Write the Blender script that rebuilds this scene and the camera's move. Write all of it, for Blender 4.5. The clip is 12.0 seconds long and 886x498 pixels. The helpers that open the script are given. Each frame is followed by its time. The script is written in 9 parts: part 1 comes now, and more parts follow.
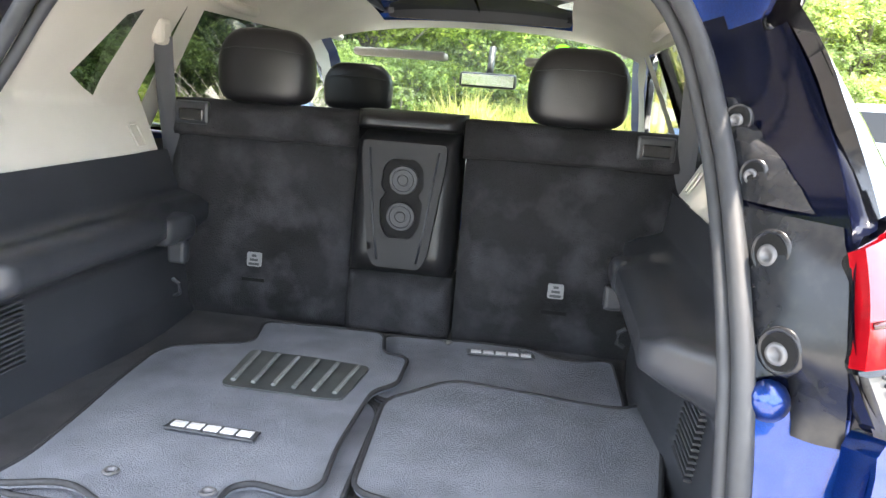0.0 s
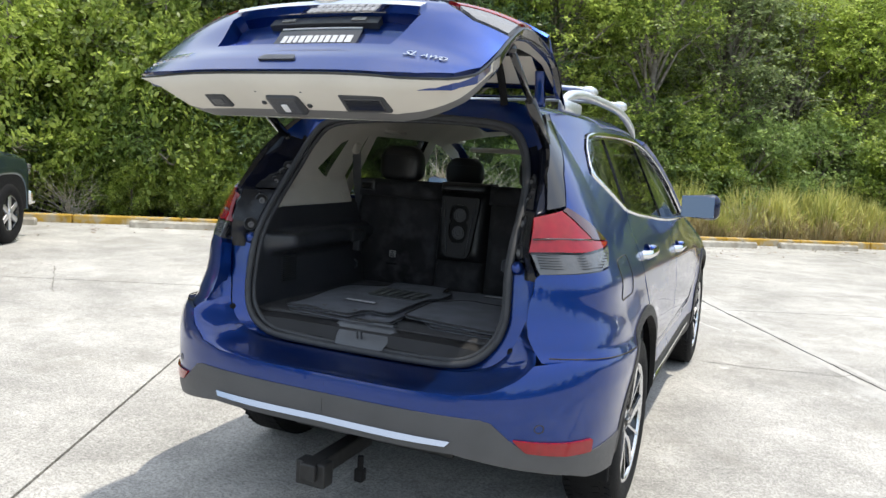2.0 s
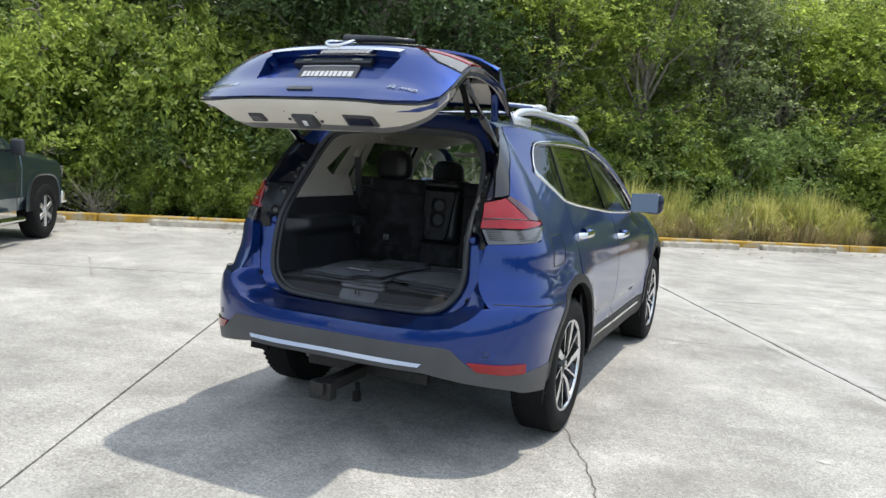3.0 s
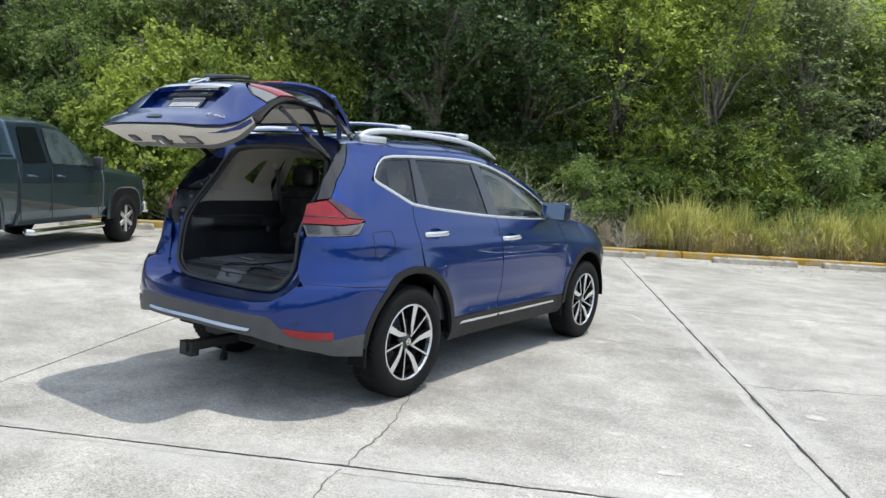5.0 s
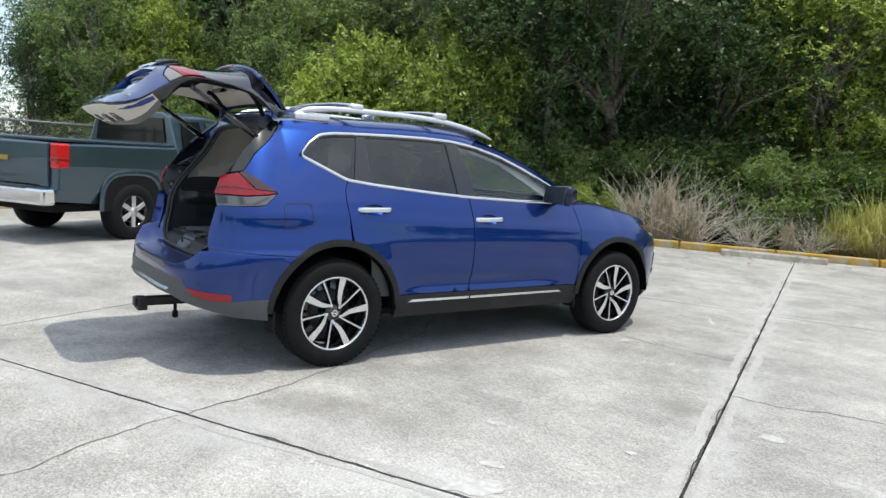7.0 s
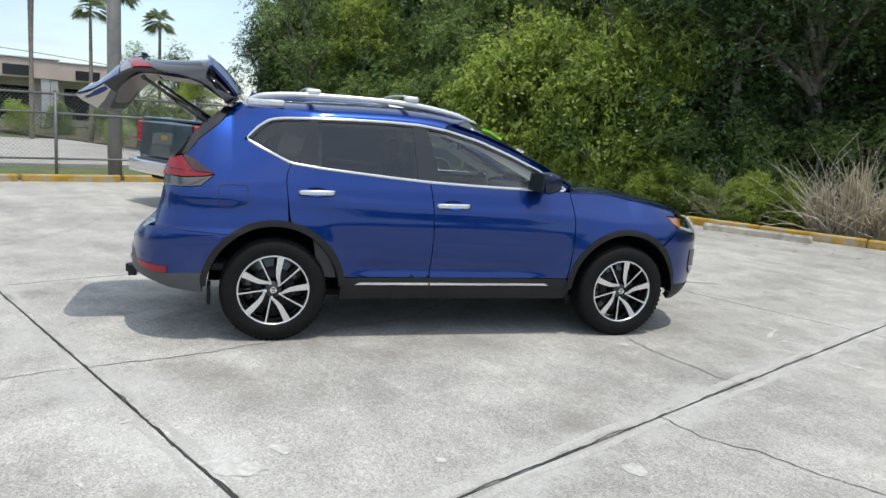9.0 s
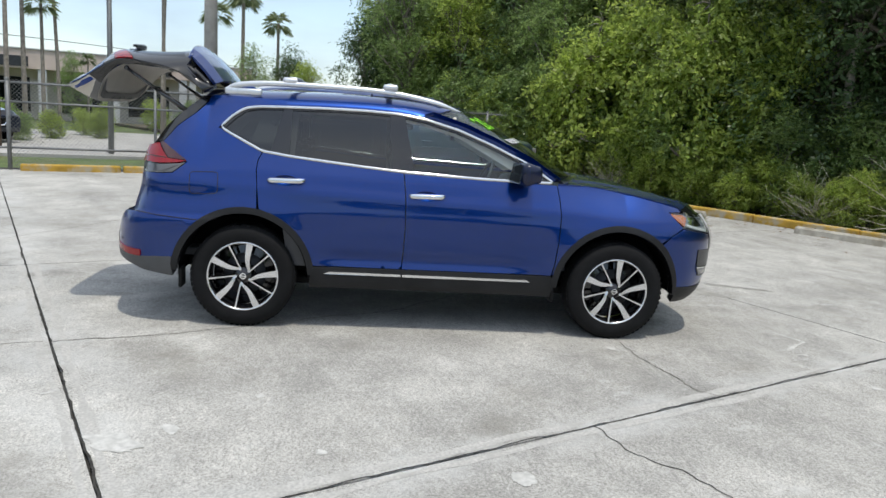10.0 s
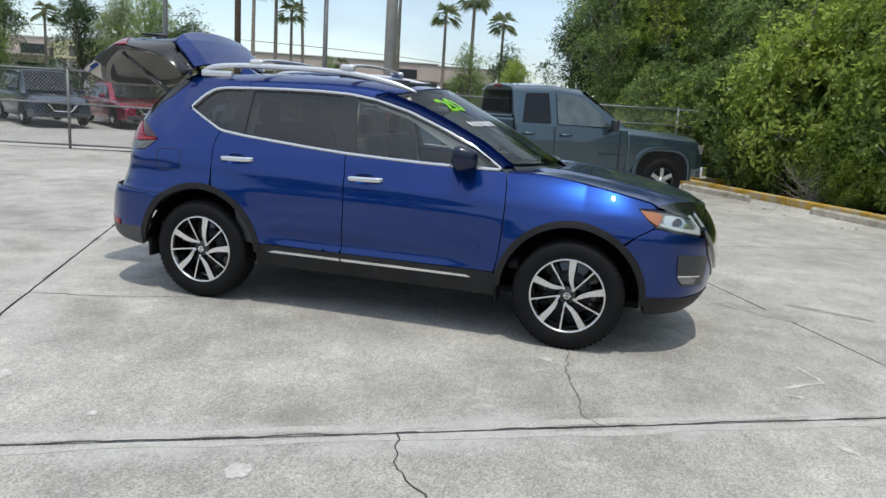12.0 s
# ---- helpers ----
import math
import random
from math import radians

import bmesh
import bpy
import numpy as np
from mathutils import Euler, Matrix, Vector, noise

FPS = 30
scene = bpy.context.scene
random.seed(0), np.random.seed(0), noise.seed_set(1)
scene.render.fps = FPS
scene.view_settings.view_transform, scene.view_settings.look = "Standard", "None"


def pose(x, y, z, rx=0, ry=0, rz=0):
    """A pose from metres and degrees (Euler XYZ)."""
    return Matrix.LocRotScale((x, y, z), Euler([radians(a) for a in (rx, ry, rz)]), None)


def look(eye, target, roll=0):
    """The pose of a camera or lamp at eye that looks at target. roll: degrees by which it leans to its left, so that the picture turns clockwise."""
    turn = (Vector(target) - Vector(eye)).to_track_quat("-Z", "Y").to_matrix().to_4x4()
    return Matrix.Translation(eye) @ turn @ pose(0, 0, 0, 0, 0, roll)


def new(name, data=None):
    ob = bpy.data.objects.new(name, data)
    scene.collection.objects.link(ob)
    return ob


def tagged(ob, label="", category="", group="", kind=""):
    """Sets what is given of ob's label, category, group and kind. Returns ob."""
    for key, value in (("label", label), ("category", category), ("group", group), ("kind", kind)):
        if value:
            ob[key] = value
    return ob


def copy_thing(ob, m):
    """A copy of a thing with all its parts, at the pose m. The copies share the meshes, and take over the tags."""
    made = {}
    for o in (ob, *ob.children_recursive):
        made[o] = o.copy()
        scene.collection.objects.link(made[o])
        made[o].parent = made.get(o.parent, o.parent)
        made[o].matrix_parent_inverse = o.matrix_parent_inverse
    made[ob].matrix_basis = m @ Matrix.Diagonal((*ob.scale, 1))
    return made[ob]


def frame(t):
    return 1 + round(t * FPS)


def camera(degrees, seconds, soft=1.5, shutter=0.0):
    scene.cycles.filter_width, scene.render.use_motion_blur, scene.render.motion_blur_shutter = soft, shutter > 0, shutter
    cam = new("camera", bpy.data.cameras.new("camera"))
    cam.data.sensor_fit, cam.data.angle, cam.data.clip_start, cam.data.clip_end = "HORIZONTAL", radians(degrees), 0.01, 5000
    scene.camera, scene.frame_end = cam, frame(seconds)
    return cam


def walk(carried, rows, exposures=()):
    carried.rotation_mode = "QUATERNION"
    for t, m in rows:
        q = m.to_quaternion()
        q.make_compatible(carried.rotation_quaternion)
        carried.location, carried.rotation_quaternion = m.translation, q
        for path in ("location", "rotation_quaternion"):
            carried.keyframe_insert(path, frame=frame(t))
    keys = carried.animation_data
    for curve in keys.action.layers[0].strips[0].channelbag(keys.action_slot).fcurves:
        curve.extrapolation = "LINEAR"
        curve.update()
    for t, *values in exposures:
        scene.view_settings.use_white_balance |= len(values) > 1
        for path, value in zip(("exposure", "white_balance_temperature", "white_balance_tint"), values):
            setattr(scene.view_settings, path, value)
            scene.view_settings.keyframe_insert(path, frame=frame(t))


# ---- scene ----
cam = camera(62.0, 12.0)
PATH = [
    (0, (0.306, -1.463, 1.354), (0.048, 0.476, 0.935), 4.2),
    (0.5, (0.443, -1.807, 1.36), (-0.009, 0.107, 0.999), 3.3),
    (1, (0.738, -2.183, 1.376), (0.096, -0.315, 1.061), 3.2),
    (1.5, (1.078, -2.603, 1.392), (0.325, -0.77, 1.123), 3.1),
    (2, (1.342, -3.059, 1.405), (0.538, -1.243, 1.166), 3.2),
    (2.5, (1.633, -3.453, 1.396), (0.814, -1.642, 1.17), 3.3),
    (3, (1.85, -3.835, 1.389), (1.029, -2.025, 1.165), 3.5),
    (3.5, (2.119, -4.073, 1.41), (1.285, -2.269, 1.189), 3.7),
    (3.7, (2.32, -4.1, 1.404), (1.468, -2.304, 1.186), 3.8),
    (5.3, (3.944, -3.59, 1.445), (2.736, -2.009, 1.245), 3.6),
    (5.5, (4.105, -3.477, 1.435), (2.843, -1.938, 1.231), 3.7),
    (6, (4.48, -3.113, 1.446), (3.092, -1.688, 1.233), 3.8),
    (6.5, (4.869, -2.704, 1.434), (3.364, -1.406, 1.209), 3.9),
    (7, (5.162, -2.254, 1.414), (3.554, -1.089, 1.176), 3.8),
    (7.2, (5.26, -2.078, 1.448), (3.614, -0.969, 1.203), 3.8),
    (8.8, (5.924, -0.491, 1.538), (4.051, 0.127, 1.211), 3.9),
    (9, (5.994, -0.292, 1.583), (4.102, 0.262, 1.248), 3.9),
    (9.5, (6.029, 0.268, 1.574), (4.098, 0.655, 1.227), 3.9),
    (10, (6.067, 0.848, 1.58), (4.11, 1.058, 1.22), 3.8),
    (10.5, (6.032, 1.425, 1.593), (4.067, 1.46, 1.221), 3.9),
    (11, (5.912, 1.983, 1.604), (3.954, 1.844, 1.221), 3.9),
    (11.5, (5.816, 2.558, 1.601), (3.881, 2.242, 1.209), 3.9),
    (12, (5.591, 3.078, 1.574), (3.695, 2.585, 1.173), 3.7),
]

walk(cam, [(t, look(eye, target, roll)) for t, eye, target, roll in PATH],
     exposures=[(0.0, 3.98, 7250, 13), (0.5, 3.82, 8400, 14), (1.0, 2.82, 7900, 13), (1.5, 1.72, 7200, 11), (2.0, 1.16, 6800, 9), (2.5, 0.97, 6700, 8), (3.5, 0.84, 6650, 8), (6.0, 0.79, 6600, 8), (9.0, 0.58, 6600, 8), (12.0, 0.40, 6600, 8)])

# ---- light ----
SUN_DIR = Vector((0.235, 0.11, 1.0)).normalized()
world = bpy.data.worlds.new("daylight")
scene.world = world
world.use_nodes = True
wn = world.node_tree.nodes
sky = wn.new("ShaderNodeTexSky")
sky.sky_type, sky.sun_disc = "NISHITA", False
sky.sun_elevation = math.asin(SUN_DIR.z)
sky.sun_rotation = math.atan2(SUN_DIR.x, SUN_DIR.y)
sky.dust_density = 0.25
wn["Background"].inputs["Strength"].default_value = 0.15
haze = wn.new("ShaderNodeMix")     # thin even cloud before the blue
haze.data_type = "RGBA"
lit = wn.new("ShaderNodeMix")     # cloud, whiter and brighter overhead
lit.data_type = "RGBA"
lit.inputs["A"].default_value, lit.inputs["B"].default_value = (2.05, 2.65, 3.5, 1), (6.6, 6.8, 7.1, 1)
sky_dir = wn.new("ShaderNodeTexCoord")
cloud = wn.new("ShaderNodeTexNoise")     # drifting fair-weather cloud
cloud.inputs["Scale"].default_value, cloud.inputs["Detail"].default_value = 3.2, 7
stretch = wn.new("ShaderNodeMapping")
stretch.inputs["Scale"].default_value = (1, 1, 3.0)
cover = wn.new("ShaderNodeMapRange")
cover.inputs["From Min"].default_value, cover.inputs["From Max"].default_value = 0.40, 0.62
cover.inputs["To Min"].default_value, cover.inputs["To Max"].default_value = 0.42, 0.80
world.node_tree.links.new(sky_dir.outputs["Generated"], stretch.inputs["Vector"])
world.node_tree.links.new(stretch.outputs["Vector"], cloud.inputs["Vector"])
world.node_tree.links.new(cloud.outputs["Fac"], cover.inputs["Value"])
height = wn.new("ShaderNodeSeparateXYZ")
world.node_tree.links.new(sky_dir.outputs["Generated"], height.inputs["Vector"])
world.node_tree.links.new(height.outputs["Z"], lit.inputs["Factor"])
world.node_tree.links.new(lit.outputs["Result"], haze.inputs["B"])
world.node_tree.links.new(cover.outputs["Result"], haze.inputs["Factor"])
world.node_tree.links.new(sky.outputs[0], haze.inputs["A"])
world.node_tree.links.new(haze.outputs["Result"], wn["Background"].inputs["Color"])
sun = new("sun", bpy.data.lights.new("sun", "SUN"))
sun.data.energy, sun.data.angle, sun.data.color = 1.85, radians(1.1), (1.0, 0.95, 0.87)
sun.matrix_world = look(SUN_DIR * 60, (0, 0, 0))

# ---- materials ----
def mat(name, color, rough=0.5, metal=0.0, coat=0.0, noise_scale=0.0, vary=0.0, bump=0.0, bump_scale=0.0, spec=0.5,
        second=None, second_scale=3.0, second_amt=0.0, rough_vary=0.0):
    """A principled material with colour variation at two scales, and a fine bump."""
    m = bpy.data.materials.new(name)
    m.use_nodes = True
    nt = m.node_tree
    b = nt.nodes["Principled BSDF"]
    b.inputs["Base Color"].default_value = (*color, 1)
    b.inputs["Roughness"].default_value = rough
    b.inputs["Metallic"].default_value = metal
    b.inputs["Coat Weight"].default_value = coat
    b.inputs["Coat Roughness"].default_value = 0.03
    b.inputs["Specular IOR Level"].default_value = spec
    tc = nt.nodes.new("ShaderNodeTexCoord")
    col = None
    if vary:
        n = nt.nodes.new("ShaderNodeTexNoise")
        n.inputs["Scale"].default_value, n.inputs["Detail"].default_value = noise_scale, 6
        nt.links.new(tc.outputs["Object"], n.inputs["Vector"])
        mr = nt.nodes.new("ShaderNodeMapRange")
        mr.inputs["To Min"].default_value, mr.inputs["To Max"].default_value = 1 - vary, 1 + vary
        mr.inputs["From Min"].default_value, mr.inputs["From Max"].default_value = 0.3, 0.7
        nt.links.new(n.outputs["Fac"], mr.inputs["Value"])
        mul = nt.nodes.new("ShaderNodeMix")
        mul.data_type, mul.blend_type = "RGBA", "MULTIPLY"
        mul.inputs["Factor"].default_value = 1
        mul.inputs["A"].default_value = (*color, 1)
        nt.links.new(mr.outputs["Result"], mul.inputs["B"])
        col = mul.outputs["Result"]
        if rough_vary:
            rr = nt.nodes.new("ShaderNodeMapRange")
            rr.inputs["To Min"].default_value, rr.inputs["To Max"].default_value = rough - rough_vary, rough + rough_vary
            rr.inputs["From Min"].default_value, rr.inputs["From Max"].default_value = 0.3, 0.7
            nt.links.new(n.outputs["Fac"], rr.inputs["Value"])
            nt.links.new(rr.outputs["Result"], b.inputs["Roughness"])
    if second is not None:
        n2 = nt.nodes.new("ShaderNodeTexNoise")
        n2.inputs["Scale"].default_value, n2.inputs["Detail"].default_value = second_scale, 8
        nt.links.new(tc.outputs["Object"], n2.inputs["Vector"])
        r2 = nt.nodes.new("ShaderNodeMapRange")
        r2.inputs["From Min"].default_value, r2.inputs["From Max"].default_value = 0.48, 0.68
        r2.inputs["To Max"].default_value = second_amt
        nt.links.new(n2.outputs["Fac"], r2.inputs["Value"])
        mx = nt.nodes.new("ShaderNodeMix")
        mx.data_type = "RGBA"
        nt.links.new(r2.outputs["Result"], mx.inputs["Factor"])
        if col:
            nt.links.new(col, mx.inputs["A"])
        else:
            mx.inputs["A"].default_value = (*color, 1)
        mx.inputs["B"].default_value = (*second, 1)
        col = mx.outputs["Result"]
    if col:
        nt.links.new(col, b.inputs["Base Color"])
    if bump:
        nb = nt.nodes.new("ShaderNodeTexNoise")
        nb.inputs["Scale"].default_value, nb.inputs["Detail"].default_value = bump_scale, 4
        nt.links.new(tc.outputs["Object"], nb.inputs["Vector"])
        bp = nt.nodes.new("ShaderNodeBump")
        bp.inputs["Strength"].default_value, bp.inputs["Distance"].default_value = bump, 0.01
        nt.links.new(nb.outputs["Fac"], bp.inputs["Height"])
        nt.links.new(bp.outputs["Normal"], b.inputs["Normal"])
    return m


def glass_mat(name, tint, rough=0.0, ior=1.52):
    """Clear or tinted pane: part mirror, part see-through."""
    m = bpy.data.materials.new(name)
    m.use_nodes = True
    nt = m.node_tree
    nt.nodes.clear()
    out = nt.nodes.new("ShaderNodeOutputMaterial")
    tr = nt.nodes.new("ShaderNodeBsdfTransparent")
    tr.inputs["Color"].default_value = (*tint, 1)
    gl = nt.nodes.new("ShaderNodeBsdfGlossy")
    gl.inputs["Roughness"].default_value = rough
    # mirror share: f0 of both faces seen square on, rising to full at a grazing view, alike from both sides
    f0 = 2 * ((ior - 1) / (ior + 1)) ** 2
    lw = nt.nodes.new("ShaderNodeLayerWeight")
    lw.inputs["Blend"].default_value = 0.5
    fifth = nt.nodes.new("ShaderNodeMath")
    fifth.operation = "POWER"
    fifth.inputs[1].default_value = 5
    nt.links.new(lw.outputs["Facing"], fifth.inputs[0])
    fr = nt.nodes.new("ShaderNodeMath")
    fr.operation = "MULTIPLY_ADD"
    fr.inputs[1].default_value, fr.inputs[2].default_value = 1 - f0, f0
    nt.links.new(fifth.outputs[0], fr.inputs[0])
    mx = nt.nodes.new("ShaderNodeMixShader")
    nt.links.new(fr.outputs[0], mx.inputs[0])
    nt.links.new(tr.outputs[0], mx.inputs[1])
    nt.links.new(gl.outputs[0], mx.inputs[2])
    nt.links.new(mx.outputs[0], out.inputs["Surface"])
    return m


def paint_mat(name, color, flake=0.25):
    """Metallic car paint under clear lacquer."""
    m = mat(name, color, rough=0.29, metal=0.92, coat=1.0)
    m.node_tree.nodes["Principled BSDF"].inputs["Coat IOR"].default_value = 1.5
    nt = m.node_tree
    b = nt.nodes["Principled BSDF"]
    tc = nt.nodes.new("ShaderNodeTexCoord")
    v = nt.nodes.new("ShaderNodeTexVoronoi")
    v.inputs["Scale"].default_value = 900
    nt.links.new(tc.outputs["Object"], v.inputs["Vector"])
    mr = nt.nodes.new("ShaderNodeMapRange")
    mr.inputs["To Min"].default_value, mr.inputs["To Max"].default_value = 1 - flake, 1 + flake
    nt.links.new(v.outputs["Color"], mr.inputs["Value"])
    n = nt.nodes.new("ShaderNodeTexNoise")
    n.inputs["Scale"].default_value = 6
    nt.links.new(tc.outputs["Object"], n.inputs["Vector"])
    mr2 = nt.nodes.new("ShaderNodeMapRange")
    mr2.inputs["To Min"].default_value, mr2.inputs["To Max"].default_value = 0.0, 0.012
    nt.links.new(n.outputs["Fac"], mr2.inputs["Value"])
    nt.links.new(mr2.outputs["Result"], b.inputs["Coat Roughness"])
    mul = nt.nodes.new("ShaderNodeMix")
    mul.data_type, mul.blend_type = "RGBA", "MULTIPLY"
    mul.inputs["Factor"].default_value = 1
    mul.inputs["A"].default_value = (*color, 1)
    nt.links.new(mr.outputs["Result"], mul.inputs["B"])
    nt.links.new(mul.outputs["Result"], b.inputs["Base Color"])
    # flakes at all angles: a second, broad lobe under the same lacquer
    wide = nt.nodes.new("ShaderNodeBsdfPrincipled")
    for key, val in (("Roughness", 0.5), ("Metallic", 0.92), ("Coat Weight", 1.0), ("Coat IOR", 1.5)):
        wide.inputs[key].default_value = val
    brighter = nt.nodes.new("ShaderNodeMix")
    brighter.data_type, brighter.blend_type = "RGBA", "MULTIPLY"
    brighter.inputs["Factor"].default_value = 1
    brighter.inputs["B"].default_value = (1.9, 1.9, 1.9, 1)
    nt.links.new(mul.outputs["Result"], brighter.inputs["A"])
    nt.links.new(brighter.outputs["Result"], wide.inputs["Base Color"])
    nt.links.new(mr2.outputs["Result"], wide.inputs["Coat Roughness"])
    ms = nt.nodes.new("ShaderNodeMixShader")
    ms.inputs[0].default_value = 0.34
    nt.links.new(b.outputs[0], ms.inputs[1])
    nt.links.new(wide.outputs[0], ms.inputs[2])
    nt.links.new(ms.outputs[0], nt.nodes["Material Output"].inputs["Surface"])
    return m


def leaf_mat(name, dark, light, glow=0.35):
    """Leaves, each with its own green, letting some light through."""
    m = bpy.data.materials.new(name)
    m.use_nodes = True
    nt = m.node_tree
    b = nt.nodes["Principled BSDF"]
    geo = nt.nodes.new("ShaderNodeNewGeometry")
    inf = nt.nodes.new("ShaderNodeObjectInfo")
    add = nt.nodes.new("ShaderNodeMath")
    add.operation = "MULTIPLY_ADD"
    add.inputs[1].default_value = 0.65
    nt.links.new(geo.outputs["Random Per Island"], add.inputs[0])
    sc = nt.nodes.new("ShaderNodeMath")
    sc.operation = "MULTIPLY"
    sc.inputs[1].default_value = 0.35
    nt.links.new(inf.outputs["Random"], sc.inputs[0])
    nt.links.new(sc.outputs[0], add.inputs[2])
    mx = nt.nodes.new("ShaderNodeMix")
    mx.data_type = "RGBA"
    mx.inputs["A"].default_value, mx.inputs["B"].default_value = (*dark, 1), (*light, 1)
    nt.links.new(add.outputs[0], mx.inputs["Factor"])
    nt.links.new(mx.outputs["Result"], b.inputs["Base Color"])
    b.inputs["Roughness"].default_value = 0.38
    tl = nt.nodes.new("ShaderNodeBsdfTranslucent")
    nt.links.new(mx.outputs["Result"], tl.inputs["Color"])
    ms = nt.nodes.new("ShaderNodeMixShader")
    ms.inputs[0].default_value = glow
    nt.links.new(b.outputs[0], ms.inputs[1])
    nt.links.new(tl.outputs[0], ms.inputs[2])
    nt.links.new(ms.outputs[0], nt.nodes["Material Output"].inputs["Surface"])
    return m


PAINT = paint_mat("blue_metallic_paint", (0.001, 0.0225, 0.140))
BLACK = mat("black_plastic", (0.033, 0.035, 0.040), 0.30, bump=0.12, bump_scale=900, noise_scale=7, vary=0.2)
BUMPERGREY = mat("weathered_bumper_plastic", (0.062, 0.063, 0.066), 0.48, bump=0.2, bump_scale=700, noise_scale=6, vary=0.15)
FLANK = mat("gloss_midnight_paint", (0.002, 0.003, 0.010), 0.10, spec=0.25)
CLAD = mat("black_cladding", (0.014, 0.014, 0.015), 0.5, spec=0.3, bump=0.2, bump_scale=700, noise_scale=7, vary=0.25)
GLOSS = mat("gloss_black", (0.008, 0.008, 0.009), 0.12, coat=0.6)
RUBBER = mat("rubber", (0.006, 0.006, 0.0065), 0.8, spec=0.25, bump=0.2, bump_scale=300, noise_scale=20, vary=0.25)
SEAL = mat("grey_rubber_seal", (0.034, 0.036, 0.040), 0.6, noise_scale=25, vary=0.2)
CHROME = mat("chrome", (0.78, 0.79, 0.80), 0.09, metal=1.0)
SILVER = mat("silver_metal", (0.72, 0.73, 0.75), 0.30, metal=0.7, noise_scale=40, vary=0.06)
MACHINED = mat("machined_alloy", (0.75, 0.75, 0.76), 0.22, metal=0.9, noise_scale=60, vary=0.05)
BEIGE = mat("beige_trim", (0.60, 0.565, 0.50), 0.65, bump=0.08, bump_scale=500, noise_scale=6, vary=0.05)
CARPET = mat("black_carpet", (0.062, 0.062, 0.065), 0.95, bump=0.9, bump_scale=500, noise_scale=9, vary=0.35, second=(0.08, 0.08, 0.083), second_scale=5, second_amt=0.5)
MATGREY = mat("grey_mat_carpet", (0.172, 0.184, 0.213), 0.95, bump=1.0, bump_scale=420, noise_scale=12, vary=0.2, second=(0.245, 0.26, 0.292), second_scale=7, second_amt=0.4)
LEATHER = mat("black_leather", (0.011, 0.011, 0.012), 0.34, bump=0.10, bump_scale=350, noise_scale=8, vary=0.15)
TINT = glass_mat("tinted_glass", (0.20, 0.215, 0.215))
MIRROR = mat("tinted_mirror", (0.13, 0.16, 0.20), 0.02, metal=1.0)
PRIVACY = glass_mat("privacy_glass", (0.03, 0.032, 0.033))
SCREEN = glass_mat("windscreen_glass", (0.60, 0.69, 0.65), ior=1.4)
CLEAR = glass_mat("clear_glass", (0.86, 0.90, 0.88))
SMOKED = mat("smoked_lens", (0.085, 0.083, 0.082), 0.12, coat=1.0, bump=0.4, bump_scale=60)
REDLENS = mat("red_lens", (0.24, 0.003, 0.007), 0.10, spec=0.4, coat=0.45, noise_scale=30, vary=0.15)
DARKRED = mat("dark_red_lens", (0.045, 0.004, 0.005), 0.1, coat=1.0, noise_scale=30, vary=0.15)
WHITELENS = mat("clear_lens", (0.16, 0.155, 0.15), 0.12, coat=1.0, bump=0.4, bump_scale=60)
AMBER = mat("amber_lens", (0.50, 0.13, 0.015), 0.12, coat=1.0)
WHITE = mat("white_print", (0.55, 0.55, 0.56), 0.5)

# ---- mesh helpers ----
def mesh_ob(name, bm, material, parent=None, label="", smooth=False, category="", kind="", group=""):
    me = bpy.data.meshes.new(name)
    bm.normal_update()
    bm.to_mesh(me)
    bm.free()
    for m in (material if isinstance(material, (list, tuple)) else [material]):
        me.materials.append(m)
    if smooth:
        me.polygons.foreach_set("use_smooth", [True] * len(me.polygons))
    ob = new(name, me)
    if parent is not None:
        ob.parent = parent
    return tagged(ob, label, category, group, kind)


def part(name, bm, material, parent, label="", smooth=False):
    return mesh_ob(name, bm, material, parent, label, smooth)


def thing(name, label, category, m=None, group="", kind=""):
    ob = new(name)
    ob.empty_display_size = 0.1
    if m is not None:
        ob.matrix_basis = m
    return tagged(ob, label, category, group, kind)


def box(bm, c, size, bevel=0.0, m=None, seg=2):
    """A box with softened edges."""
    r = bmesh.ops.create_cube(bm, size=1.0)
    vs = r["verts"]
    bmesh.ops.scale(bm, vec=size, verts=vs)
    if bevel:
        es = list({e for v in vs for e in v.link_edges})
        q = bmesh.ops.bevel(bm, geom=es, offset=bevel, segments=seg, affect="EDGES", profile=0.5)
        vs = list({v for f in q["faces"] for v in f.verts} | {v for v in vs if v.is_valid})
        grow = set(vs)
        todo = list(vs)
        while todo:
            v = todo.pop()
            for e in v.link_edges:
                o = e.other_vert(v)
                if o not in grow:
                    grow.add(o)
                    todo.append(o)
        vs = list(grow)
    bmesh.ops.translate(bm, vec=c, verts=vs)
    if m is not None:
        bmesh.ops.transform(bm, matrix=m, verts=vs)
    return vs


